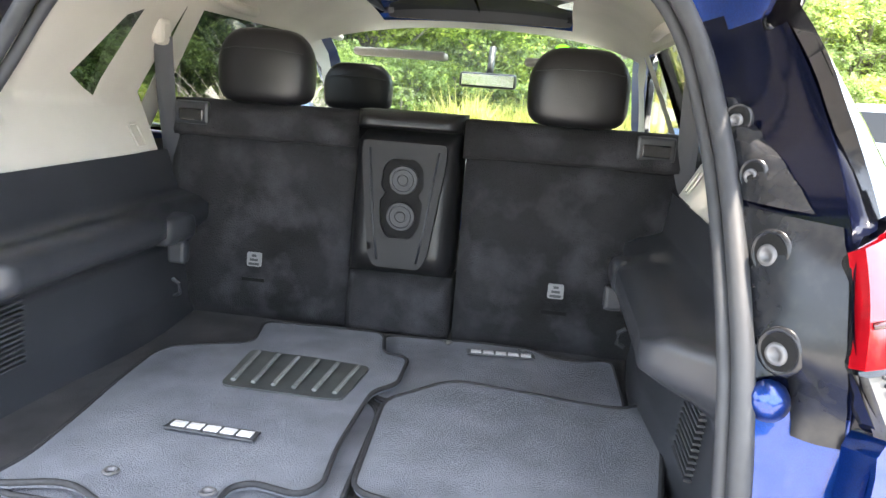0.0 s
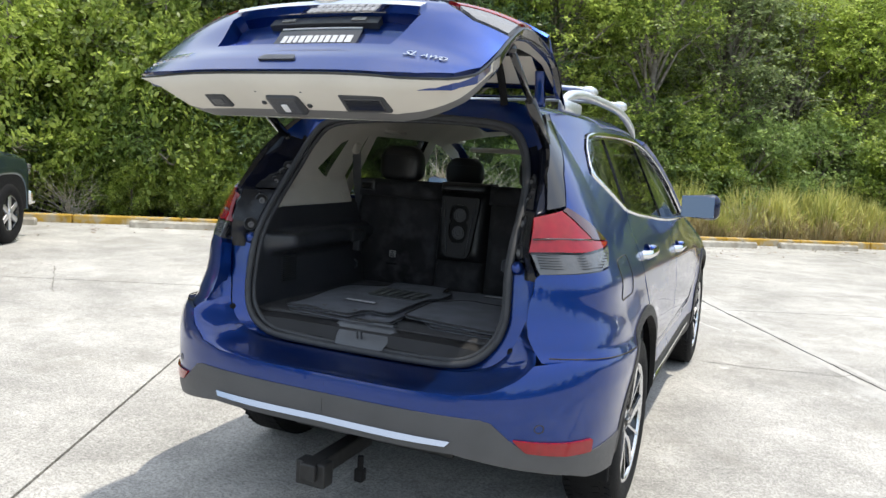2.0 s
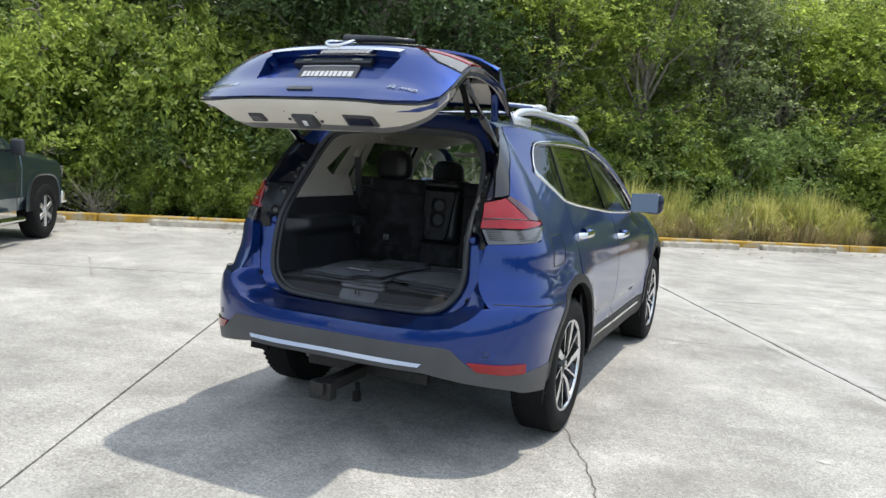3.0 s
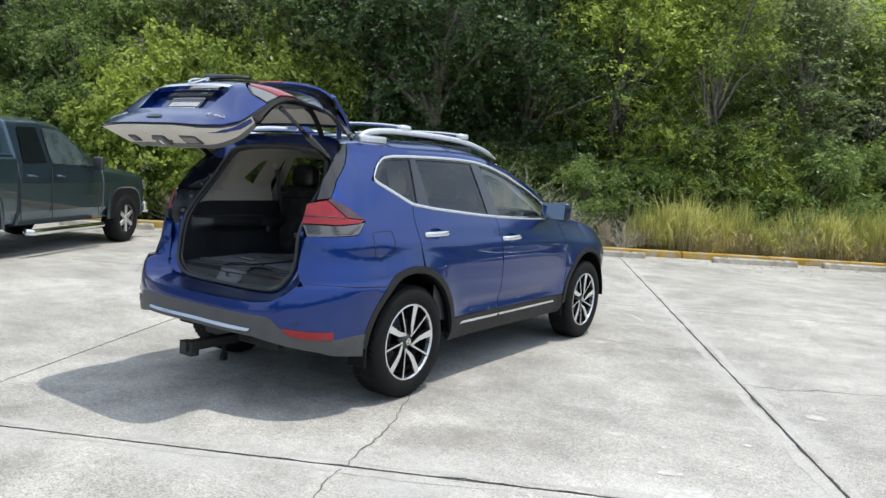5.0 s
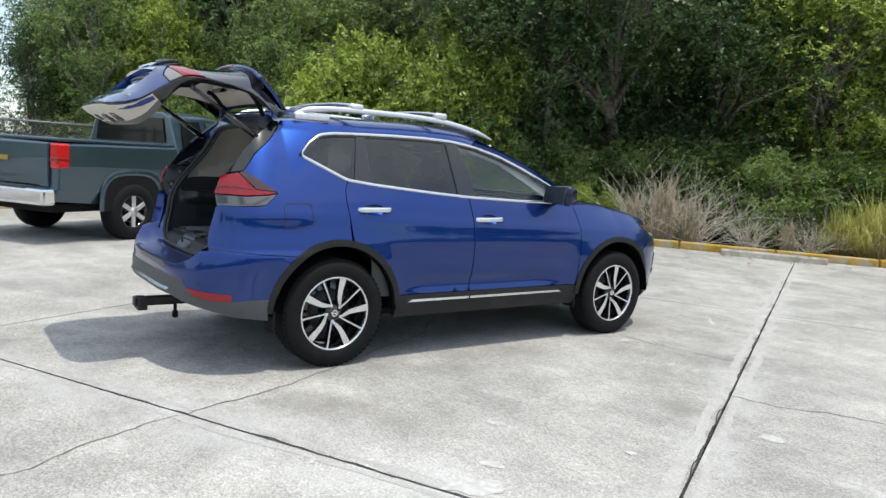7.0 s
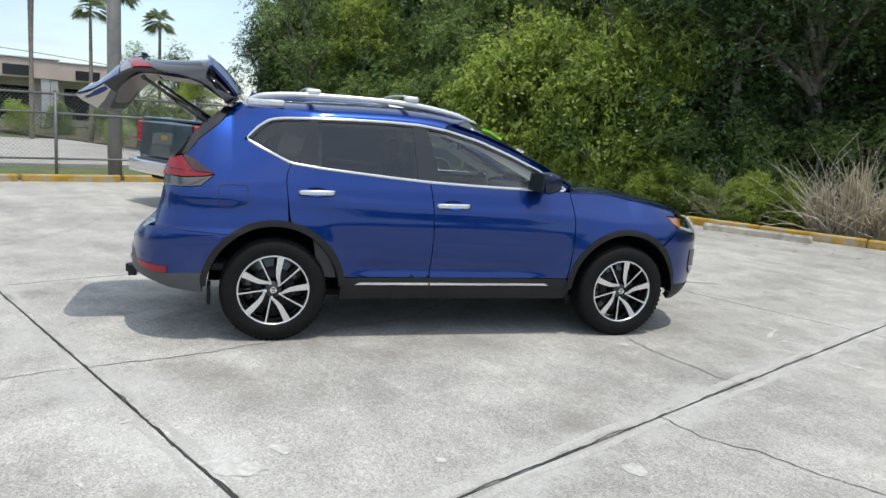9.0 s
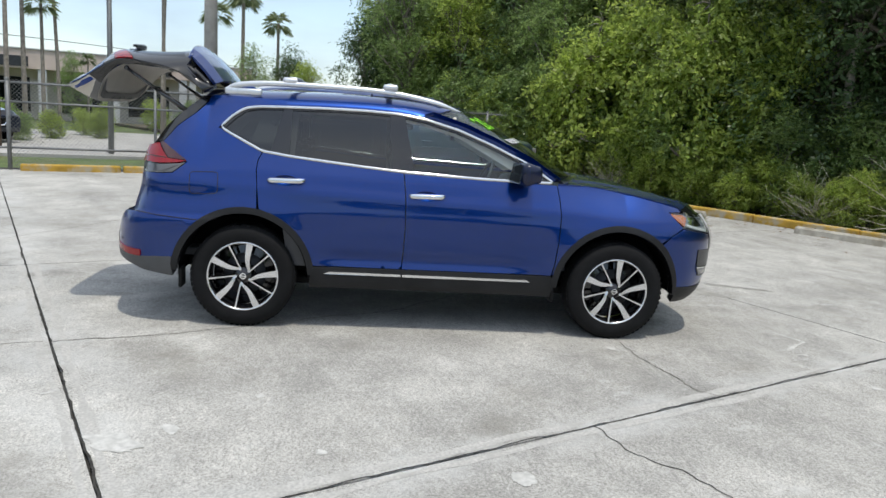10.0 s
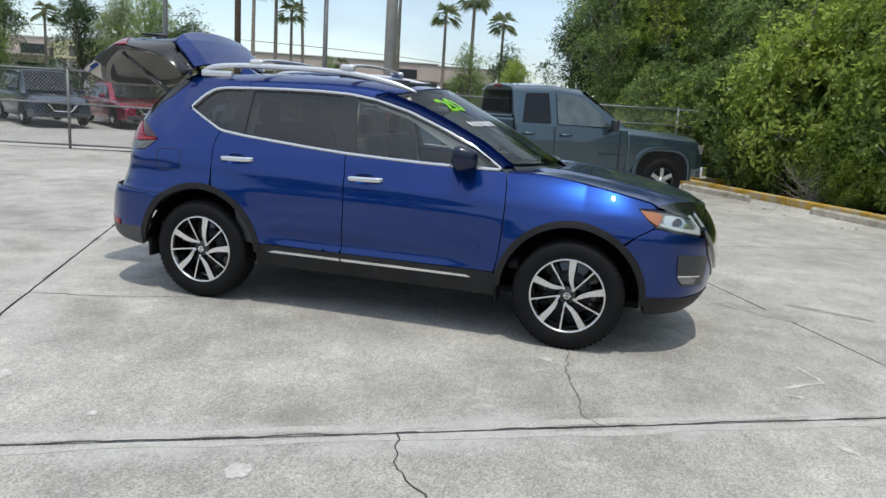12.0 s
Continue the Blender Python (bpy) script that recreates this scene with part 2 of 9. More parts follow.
def tube(bm, pts, radius, n=8, radii=None, cap=True, flat=(1.0, 1.0)):
    """A tube along points; radii: one per point; flat: the section's two half-axes."""
    pts = [Vector(p) for p in pts]
    rings = []
    up = Vector((0.013, 0.021, 1))
    for i, p in enumerate(pts):
        d = (pts[min(i + 1, len(pts) - 1)] - pts[max(i - 1, 0)]).normalized()
        a = d.cross(up)
        if a.length < 0.05:
            a = d.cross(Vector((1, 0.1, 0)))
        a.normalize()
        b = a.cross(d)
        r = radii[i] if radii else radius
        rings.append([bm.verts.new(p + a * (r * flat[0] * math.cos(2 * math.pi * k / n)) + b * (r * flat[1] * math.sin(2 * math.pi * k / n)))
                      for k in range(n)])
    for r0, r1 in zip(rings, rings[1:]):
        for k in range(n):
            bm.faces.new((r0[k], r0[(k + 1) % n], r1[(k + 1) % n], r1[k]))
    if cap:
        bm.faces.new(list(reversed(rings[0])))
        bm.faces.new(rings[-1])
    return rings


def lathe(bm, profile, n=48, m=None):
    """A turned shape about the x axis; profile of (x, radius)."""
    rings = []
    for x, r in profile:
        rings.append([bm.verts.new(Vector((x, r * math.cos(2 * math.pi * k / n), r * math.sin(2 * math.pi * k / n)))) for k in range(n)])
    for r0, r1 in zip(rings, rings[1:]):
        for k in range(n):
            bm.faces.new((r0[k], r1[k], r1[(k + 1) % n], r0[(k + 1) % n]))
    if m is not None:
        bmesh.ops.transform(bm, matrix=m, verts=[v for r in rings for v in r])
    return rings


def smooth_line(pts, n=8):
    """Catmull-Rom through points."""
    pts = [Vector(p) for p in pts]
    out = []
    for i in range(len(pts) - 1):
        p0, p1, p2, p3 = pts[max(i - 1, 0)], pts[i], pts[i + 1], pts[min(i + 2, len(pts) - 1)]
        for k in range(n):
            t = k / n
            out.append(0.5 * ((2 * p1) + (p2 - p0) * t + (2 * p0 - 5 * p1 + 4 * p2 - p3) * t * t + (3 * p1 - p0 - 3 * p2 + p3) * t ** 3))
    out.append(pts[-1])
    return out


def quads_mesh(name, corners, material, faces_per=None):
    """One mesh out of an array (n, 4, 3) of loose quads."""
    n = len(corners)
    me = bpy.data.meshes.new(name)
    me.vertices.add(n * 4)
    me.vertices.foreach_set("co", np.asarray(corners, dtype=np.float32).ravel())
    me.loops.add(n * 4)
    me.loops.foreach_set("vertex_index", np.arange(n * 4, dtype=np.int32))
    me.polygons.add(n)
    me.polygons.foreach_set("loop_start", np.arange(0, n * 4, 4, dtype=np.int32))
    me.update()
    me.materials.append(material)
    return me


# ---- the lot ----
AX = Vector((0.893, 0.450, 0))
BX = Vector((-0.450, 0.893, 0))


def ab(a, b, z=0.0):
    p = AX * a + BX * b
    return Vector((p.x, p.y, z))


KERB_DIR = Vector((0.804, 0.595, 0))
KERB_OUT = Vector((-0.595, 0.804, 0))
KERB_P = Vector((-2.0, 11.3, 0))
FENCE_DIR = Vector((-0.37, 0.929, 0))
FENCE_OUT = Vector((-0.929, -0.37, 0))
FENCE_P = Vector((-8.75, -6.0, 0))


def concrete_material():
    m = bpy.data.materials.new("weathered_concrete")
    m.use_nodes = True
    nt = m.node_tree
    b = nt.nodes["Principled BSDF"]
    b.inputs["Roughness"].default_value = 0.88
    g = nt.nodes.new("ShaderNodeNewGeometry")
    inf = nt.nodes.new("ShaderNodeObjectInfo")

    def noise_at(scale, detail, rough, lo, hi, a, c):
        n = nt.nodes.new("ShaderNodeTexNoise")
        n.inputs["Scale"].default_value, n.inputs["Detail"].default_value, n.inputs["Roughness"].default_value = scale, detail, rough
        nt.links.new(g.outputs["Position"], n.inputs["Vector"])
        r = nt.nodes.new("ShaderNodeMapRange")
        r.inputs["From Min"].default_value, r.inputs["From Max"].default_value = lo, hi
        r.inputs["To Min"].default_value, r.inputs["To Max"].default_value = a, c
        nt.links.new(n.outputs["Fac"], r.inputs["Value"])
        return n, r

    def mul(x, y):
        k = nt.nodes.new("ShaderNodeMath")
        k.operation = "MULTIPLY"
        nt.links.new(x, k.inputs[0])
        nt.links.new(y, k.inputs[1])
        return k.outputs[0]

    _, big = noise_at(0.55, 6, 0.65, 0.32, 0.68, 0.70, 1.17)
    _, mid = noise_at(2.4, 10, 0.7, 0.36, 0.62, 0.80, 1.10)
    fine_n, fine = noise_at(75, 7, 0.9, 0.36, 0.56, 0.26, 1.18)
    _, grit = noise_at(26, 9, 0.85, 0.37, 0.60, 0.70, 1.14)
    rnd = nt.nodes.new("ShaderNodeMapRange")
    rnd.inputs["To Min"].default_value, rnd.inputs["To Max"].default_value = 0.95, 1.04
    nt.links.new(inf.outputs["Random"], rnd.inputs["Value"])
    v = mul(mul(mul(big.outputs[0], mid.outputs[0]), mul(fine.outputs[0], grit.outputs[0])), rnd.outputs[0])
    mx = nt.nodes.new("ShaderNodeMix")
    mx.data_type, mx.blend_type = "RGBA", "MULTIPLY"
    mx.inputs["Factor"].default_value = 1
    mx.inputs["A"].default_value = (0.482, 0.465, 0.428, 1)
    nt.links.new(v, mx.inputs["B"])
    # dark mildew stains
    _, st = noise_at(0.9, 10, 0.75, 0.52, 0.70, 0.0, 0.62)
    mx2 = nt.nodes.new("ShaderNodeMix")
    mx2.data_type = "RGBA"
    nt.links.new(st.outputs[0], mx2.inputs["Factor"])
    nt.links.new(mx.outputs["Result"], mx2.inputs["A"])
    mx2.inputs["B"].default_value = (0.20, 0.185, 0.155, 1)
    # bleached scuffs
    _, wh = noise_at(2.3, 12, 0.78, 0.575, 0.68, 0.0, 0.8)
    mx3 = nt.nodes.new("ShaderNodeMix")
    mx3.data_type = "RGBA"
    nt.links.new(wh.outputs[0], mx3.inputs["Factor"])
    nt.links.new(mx2.outputs["Result"], mx3.inputs["A"])
    mx3.inputs["B"].default_value = (0.53, 0.525, 0.50, 1)
    # cement laitance smeared ragged along two joints
    last = mx3.outputs["Result"]
    for axis, at, wide, seed in ((BX, -1.605, 0.42, 3.0), (AX, 3.16, 0.26, 9.0)):
        dot = nt.nodes.new("ShaderNodeVectorMath")
        dot.operation = "DOT_PRODUCT"
        dot.inputs[1].default_value = axis
        nt.links.new(g.outputs["Position"], dot.inputs[0])
        off = nt.nodes.new("ShaderNodeMath")
        off.operation = "SUBTRACT"
        off.inputs[1].default_value = at
        nt.links.new(dot.outputs["Value"], off.inputs[0])
        dist = nt.nodes.new("ShaderNodeMath")
        dist.operation = "ABSOLUTE"
        nt.links.new(off.outputs[0], dist.inputs[0])
        near = nt.nodes.new("ShaderNodeMapRange")
        near.inputs["From Min"].default_value, near.inputs["From Max"].default_value = 0.02, wide
        near.inputs["To Min"].default_value, near.inputs["To Max"].default_value = 1.0, 0.0
        nt.links.new(dist.outputs[0], near.inputs["Value"])
        _, rag = noise_at(1.3 + 0.1 * seed, 9, 0.7, 0.42, 0.62, 0.0, 0.85)
        smear = nt.nodes.new("ShaderNodeMix")
        smear.data_type = "RGBA"
        nt.links.new(mul(near.outputs[0], rag.outputs[0]), smear.inputs["Factor"])
        nt.links.new(last, smear.inputs["A"])
        smear.inputs["B"].default_value = (0.50, 0.495, 0.475, 1)
        last = smear.outputs["Result"]
    nt.links.new(last, b.inputs["Base Color"])
    bp = nt.nodes.new("ShaderNodeBump")
    bp.inputs["Strength"].default_value, bp.inputs["Distance"].default_value = 0.5, 0.004
    nt.links.new(fine_n.outputs["Fac"], bp.inputs["Height"])
    nt.links.new(bp.outputs["Normal"], b.inputs["Normal"])
    return m


CONCRETE = concrete_material()
PATCH = mat("mortar_patch", (0.430, 0.416, 0.388), 0.9, noise_scale=60, vary=0.22, second=(0.37, 0.357, 0.33), second_scale=7, second_amt=0.9, bump=0.3, bump_scale=120)
CRACK = mat("dark_crack", (0.035, 0.032, 0.028), 0.95, noise_scale=30, vary=0.4)
CRACKLINE = mat("weathered_crack", (0.15, 0.138, 0.118), 0.95, noise_scale=12, vary=0.6)
SOIL = mat("leaf_litter_soil", (0.085, 0.068, 0.042), 0.95, noise_scale=2, vary=0.4, second=(0.06, 0.085, 0.03), second_scale=1.2, second_amt=0.9, bump=1.0, bump_scale=14)
GRASS = mat("mown_grass", (0.085, 0.125, 0.035), 0.9, noise_scale=2, vary=0.35, second=(0.16, 0.15, 0.07), second_scale=0.7, second_amt=0.6, bump=1.0, bump_scale=40)
YELLOW = mat("yellow_kerb_paint", (0.45, 0.27, 0.035), 0.8, noise_scale=6, vary=0.25, second=(0.40, 0.37, 0.30), second_scale=5, second_amt=0.85, bump=0.5, bump_scale=60)
STOPGREY = mat("wheel_stop_concrete", (0.40, 0.37, 0.31), 0.9, noise_scale=9, vary=0.25, second=(0.20, 0.17, 0.12), second_scale=4, second_amt=0.6, bump=0.6, bump_scale=70)

# ground sheet
bm = bmesh.new()
bmesh.ops.create_grid(bm, x_segments=8, y_segments=8, size=600)
for v in bm.verts:
    v.co.z = -0.13
mesh_ob("ground", bm, GRASS, label="grass and bare earth round the paved lot", category="ground", kind="structure")

# lot base under the slabs, dark in the joints
def flat_sheet(name, pts, z, material, label, category):
    bm = bmesh.new()
    vs = [bm.verts.new((p[0], p[1], z)) for p in pts]
    f = bm.faces.new(vs)
    if f.normal.z < 0:
        f.normal_flip()
    r = bmesh.ops.extrude_face_region(bm, geom=[f])
    bmesh.ops.translate(bm, vec=(0, 0, -0.1), verts=[q for q in r["geom"] if isinstance(q, bmesh.types.BMVert)])
    bmesh.ops.recalc_face_normals(bm, faces=bm.faces)
    return mesh_ob(name, bm, material, label=label, category=category, kind="structure")


def kerb_at(u, off=0.0, z=0.0):
    p = KERB_P + KERB_DIR * u + KERB_OUT * off
    return Vector((p.x, p.y, z))


def fence_at(u, off=0.0, z=0.0):
    p = FENCE_P + FENCE_DIR * u + FENCE_OUT * off
    return Vector((p.x, p.y, z))


LOT = [kerb_at(-14.5, 0.1), kerb_at(45, 0.1), kerb_at(45, -70), fence_at(-45, 0.2), fence_at(-6, 0.2)]
flat_sheet("lot_base", LOT, -0.022, CRACK, "dark joint bed under the concrete slabs", "pavement")
flat_sheet("wood_floor", [kerb_at(-40, 0.1), kerb_at(45, 0.1), kerb_at(45, 30), kerb_at(-40, 30)], 0.0, SOIL, "leaf litter under the trees", "ground")

# slabs
pavement = thing("pavement", "weathered grey concrete lot with open joints", "pavement", kind="structure")
A_LINES = [-1.67 + 4.83 * k for k in range(-5, 9)]
B_LINES = [-1.605 + 5.79 * k for k in range(-9, 8)]
for ia in range(len(A_LINES) - 1):
    for ib in range(len(B_LINES) - 1):
        a0, a1, b0, b1 = A_LINES[ia], A_LINES[ia + 1], B_LINES[ib], B_LINES[ib + 1]
        poly = [ab(a0 + 0.006, b0 + 0.006), ab(a1 - 0.006, b0 + 0.006), ab(a1 - 0.006, b1 - 0.006), ab(a0 + 0.006, b1 - 0.006)]
        # keep to the lot's side of kerb and fence
        for p0, nrm in ((kerb_at(0, -0.02), KERB_OUT), (fence_at(0, 0.0), FENCE_OUT)):
            out = []
            for i in range(len(poly)):
                p, q = poly[i], poly[(i + 1) % len(poly)]
                dp, dq = (p - p0).dot(nrm), (q - p0).dot(nrm)
                if dp <= 0:
                    out.append(p)
                if dp * dq < 0:
                    out.append(p + (q - p) * (dp / (dp - dq)))
            poly = out
            if len(poly) < 3:
                break
        if len(poly) < 3:
            continue
        bm = bmesh.new()
        top = []
        for i in range(len(poly)):
            p, q = poly[i], poly[(i + 1) % len(poly)]
            n = max(1, int((q - p).length / 0.35))
            nrm = Vector((-(q - p).y, (q - p).x, 0)).normalized()
            for k in range(n):
                w = p + (q - p) * (k / n)
                if k:
                    w = w + nrm * (0.004 * noise.noise(w * 3) + 0.002)
                top.append(w)
        up = [bm.verts.new(w) for w in top]
        dn = [bm.verts.new((w.x, w.y, -0.02)) for w in top]
        bm.faces.new(up)
        for k in range(len(up)):
            bm.faces.new((up[k], dn[k], dn[(k + 1) % len(up)], up[(k + 1) % len(up)]))
        bmesh.ops.recalc_face_normals(bm, faces=bm.faces)
        part("slab", bm, CONCRETE, pavement)


def ribbon(name, pts, width, z, material, parent, jag=0.02, step=0.05, label="", seed=0, thick=0.0):
    """An uneven strip along a line on the ground."""
    rnd = random.Random(seed)
    pts = [Vector((p[0], p[1], 0)) for p in pts]
    dense = []
    for p, q in zip(pts, pts[1:]):
        n = max(1, int((q - p).length / step))
        dense += [p + (q - p) * (k / n) for k in range(n)]
    dense.append(pts[-1])
    bm = bmesh.new()
    prev = None
    off = 0.0
    for i, p in enumerate(dense):
        d = (dense[min(i + 1, len(dense) - 1)] - dense[max(i - 1, 0)]).normalized()
        s = Vector((-d.y, d.x, 0))
        off = 0.8 * off + rnd.uniform(-jag, jag) * 0.5
        w0 = width * (0.55 + 0.75 * max(-0.5, noise.noise(p * 2.1 + Vector((seed, 0, 0)))) + 0.25 * noise.noise(p * 11)) + 0.002 * rnd.random()
        w1 = width * (0.55 + 0.75 * max(-0.5, noise.noise(p * 2.1 + Vector((seed, 7, 0)))) + 0.25 * noise.noise(p * 13)) + 0.002 * rnd.random()
        w0, w1 = max(0.0015, w0), max(0.0015, w1)
        c = p + s * off
        pair = (bm.verts.new((c + s * w0).to_tuple()[:2] + (z,)), bm.verts.new((c - s * w1).to_tuple()[:2] + (z,)))
        if prev:
            bm.faces.new((prev[1], pair[1], pair[0], prev[0]))
        prev = pair
    bmesh.ops.recalc_face_normals(bm, faces=bm.faces)
    for f in bm.faces:
        if f.normal.z < 0:
            f.normal_flip()
    return part(name, bm, material, parent, label)


for i, (p, q, w, o) in enumerate([
        (ab(-1.67, -1.605), ab(3.16, -1.605), 0.045, 0.064), (ab(-1.67, -1.605), ab(3.16, -1.605), 0.035, -0.054),
        (ab(3.16, -1.605), ab(3.16, 9.7), 0.050, 0.068), (ab(3.16, -1.605), ab(3.16, 9.7), 0.042, -0.060),
        (ab(3.16, -1.605), ab(8.0, -1.605), 0.05, 0.068)]):
    d = (q - p).normalized()
    s = Vector((-d.y, d.x, 0)) * o
    ribbon("mortar_band", [p + s, q + s], w, 0.0015, PATCH, pavement, jag=0.010, step=0.06, label="pale mortar smeared along the joint", seed=i)
# crumbled edges of the two open joints nearest the car
for i, (p, q) in enumerate(((ab(-6.5, -1.605), ab(8.0, -1.605)), (ab(3.16, -7.0), ab(3.16, 9.7)))):
    ribbon("joint_edge", [p, q], 0.0062, 0.0028, CRACK, pavement, jag=0.013, step=0.035, label="dark crumbled joint edge", seed=90 + i)
for i, pts in enumerate([
        [ab(3.16, 0.75), (2.75, 2.19), (2.99, 2.40), (3.2, 2.50), (3.47, 2.70), (4.3, 3.2), (5.3, 4.1)],
        [(0.70, 2.66), (0.95, 2.76), (1.25, 2.78), (1.6, 2.85), (1.93, 2.92), ab(3.16, 1.8)],
        [(-0.5, 1.9), (0.0, 1.4), (0.35, 1.05), (0.62, 0.5), (0.93, 0.0), (1.14, -0.45), (1.30, -0.9), ab(0.74, -1.6)],
        [(1.37, -1.15), (1.45, -1.35), (1.53, -1.52), (1.75, -1.9), (1.85, -2.4), (2.2, -3.0)],
        [(-6.56, 4.15), (-5.0, 4.85), (-3.38, 5.71), (-1.6, 6.4), (0.3, 7.2)],
        [(-2.0, -2.9), (-3.6, -2.2), (-5.2, -1.9)],
        [(-4.6, 1.6), (-5.9, 2.6), (-6.6, 2.6)],
        [ab(4.2, 5.2), ab(5.8, 5.6), ab(7.9, 5.5)]]):
    ribbon("crack", pts, 0.0052, 0.003, CRACK if i == 0 else CRACKLINE, pavement, jag=0.022, step=0.03, label="thin wandering crack", seed=20 + i)

def splat(name, cx, cy, rx, ry, turn, z, material, label, seed, rough=0.45):
    """A ragged flat blot on the slabs."""
    bm = bmesh.new()
    n = 44
    ring = []
    c, sn = math.cos(radians(turn)), math.sin(radians(turn))
    for k in range(n):
        a = 2 * math.pi * k / n
        q = 1 + rough * noise.noise(Vector((math.cos(a) * 1.6, math.sin(a) * 1.6, seed * 3.7))) + rough * 0.5 * noise.noise(Vector((math.cos(a) * 5, math.sin(a) * 5, seed * 1.3)))
        x, y = rx * q * math.cos(a), ry * q * math.sin(a)
        ring.append(bm.verts.new((cx + x * c - y * sn, cy + x * sn + y * c, z)))
    bm.faces.new(ring)
    return part(name, bm, material, pavement, label)


STAIN = mat("damp_dark_stain", (0.29, 0.278, 0.25), 0.85, noise_scale=9, vary=0.22, second=(0.33, 0.32, 0.29), second_scale=5, second_amt=0.9)
WHITISH = mat("dried_white_splash", (0.50, 0.49, 0.46), 0.9, noise_scale=25, vary=0.2, second=(0.38, 0.37, 0.34), second_scale=9, second_amt=0.8)
splat("stain", -0.85, 4.10, 0.34, 0.12, 55, 0.003, STAIN, "dark damp stain on the concrete", 1, 0.8)
splat("stain", -1.10, 4.75, 0.30, 0.05, 70, 0.003, STAIN, "dark damp stain on the concrete", 2, 0.8)
splat("mortar_splash", 2.78, -0.26, 0.13, 0.07, 60, 0.003, WHITISH, "pale mortar splash beside the joint", 4)
splat("mortar_splash", 2.62, -0.05, 0.07, 0.03, 40, 0.003, WHITISH, "pale mortar splash beside the joint", 5)
splat("mortar_splash", 3.06, 1.60, 0.07, 0.05, 0, 0.003, WHITISH, "pale mortar splash beside the joint", 6)
for k, (p, q) in enumerate((((0.56, 4.20), (0.72, 4.28)), ((0.72, 4.28), (0.80, 4.31)), ((0.80, 4.31), (0.90, 4.18)), ((0.90, 4.18), (1.02, 4.06)))):
    ribbon("scuff", [p, q], 0.022, 0.003, WHITISH, pavement, jag=0.01, step=0.03, label="white zigzag scuff mark", seed=60 + k)
rs = random.Random(31)
for k in range(26):
    a, b = rs.uniform(1.0, 6.5), rs.uniform(-4.0, 6.0)
    p = ab(a, b)
    splat("pale_fleck", p.x, p.y, rs.uniform(0.015, 0.06), rs.uniform(0.01, 0.03), rs.uniform(0, 180), 0.003, WHITISH, "pale fleck on the concrete", 70 + k, 0.7)
# leaf litter along the kerb
lq = []
for k in range(420):
    u = rs.uniform(-14, 14)
    p = kerb_at(u, -abs(rs.gauss(0, 0.9)) - 0.02, 0.006)
    a, L = rs.uniform(0, 6.28), rs.uniform(0.015, 0.05)
    d, e = Vector((math.cos(a), math.sin(a), rs.uniform(-.1, .3))) * L, Vector((-math.sin(a), math.cos(a), 0)) * L * 0.4
    lq.append([p - d + Vector((0, 0, L * 0.3)), p + e, p + d + Vector((0, 0, L * 0.3)), p - e])
tagged(new("fallen_leaves", quads_mesh("fallen_leaves", np.array([[tuple(v) for v in q] for q in lq]), mat("dry_leaf", (0.17, 0.11, 0.06), 0.9, noise_scale=3, vary=0.5))), "dry brown fallen leaves scattered before the kerb", "leaves", "", "stuff")

# kerb of yellow painted lengths, and loose wheel stops before it
kerb = thing("kerb", "yellow painted concrete kerb, chipped and faded", "kerb", kind="structure")
u = -15.0
rk = random.Random(5)
while u < 30:
    L = rk.choice((1.75, 1.8, 1.9))
    bm = bmesh.new()
    box(bm, (0, 0, 0), (L - 0.02, 0.16, 0.24), 0.025)
    o = part("kerb_stone", bm, YELLOW, kerb)
    ang = math.degrees(math.atan2(KERB_DIR.y, KERB_DIR.x))
    o.matrix_basis = pose(*kerb_at(u + L / 2, 0.08, 0.02), rk.uniform(-1, 1), 0, ang + rk.uniform(-0.6, 0.6))
    u += L


def wheel_stop():
    root = thing("wheel_stop", "weathered concrete wheel stop lying before the kerb", "wheel stop", group="wheel stops along the kerb")
    bm = bmesh.new()
    prof = [(-0.075, 0), (-0.06, 0.09), (-0.03, 0.12), (0.03, 0.12), (0.06, 0.09), (0.075, 0)]
    xs = [-0.9, -0.88, -0.4, 0.4, 0.88, 0.9]
    rows = []
    for x in xs:
        k = 0.85 if abs(x) > 0.89 else 1.0
        rows.append([bm.verts.new((x, p[0] * k, p[1] * k)) for p in prof])
    for r0, r1 in zip(rows, rows[1:]):
        for k in range(len(prof)):
            bm.faces.new((r0[k], r0[(k + 1) % len(prof)], r1[(k + 1) % len(prof)], r1[k]))
    bm.faces.new(rows[0])
    bm.faces.new(rows[-1])
    bmesh.ops.recalc_face_normals(bm, faces=bm.faces)
    part("stop_body", bm, STOPGREY, root)
    for x in (-0.6, 0.6):
        bm = bmesh.new()
        bmesh.ops.create_cone(bm, segments=10, radius1=0.016, radius2=0.016, depth=0.012, cap_ends=True, matrix=Matrix.Translation((x, 0, 0.122)))
        part("spike_head", bm, CRACK, root, "rusty iron spike head")
    return root


first = wheel_stop()
ang = math.degrees(math.atan2(KERB_DIR.y, KERB_DIR.x))
stops = [(-10.6, -0.55, 3), (-7.4, -0.42, -1), (-3.9, -0.5, 2), (-0.6, -0.45, -2), (2.6, -0.5, 1.5), (5.0, -0.42, -2), (8.2, -0.5, 2), (11.4, -0.5, 0)]
for i, (u, off, a) in enumerate(stops):
    m = pose(*kerb_at(u, off, 0.0), 0, 0, ang + a)
    if i == 0:
        first.matrix_basis = m
    else:
        copy_thing(first, m)

# ---- the blue car: surfaces ----
from mathutils.geometry import delaunay_2d_cdt


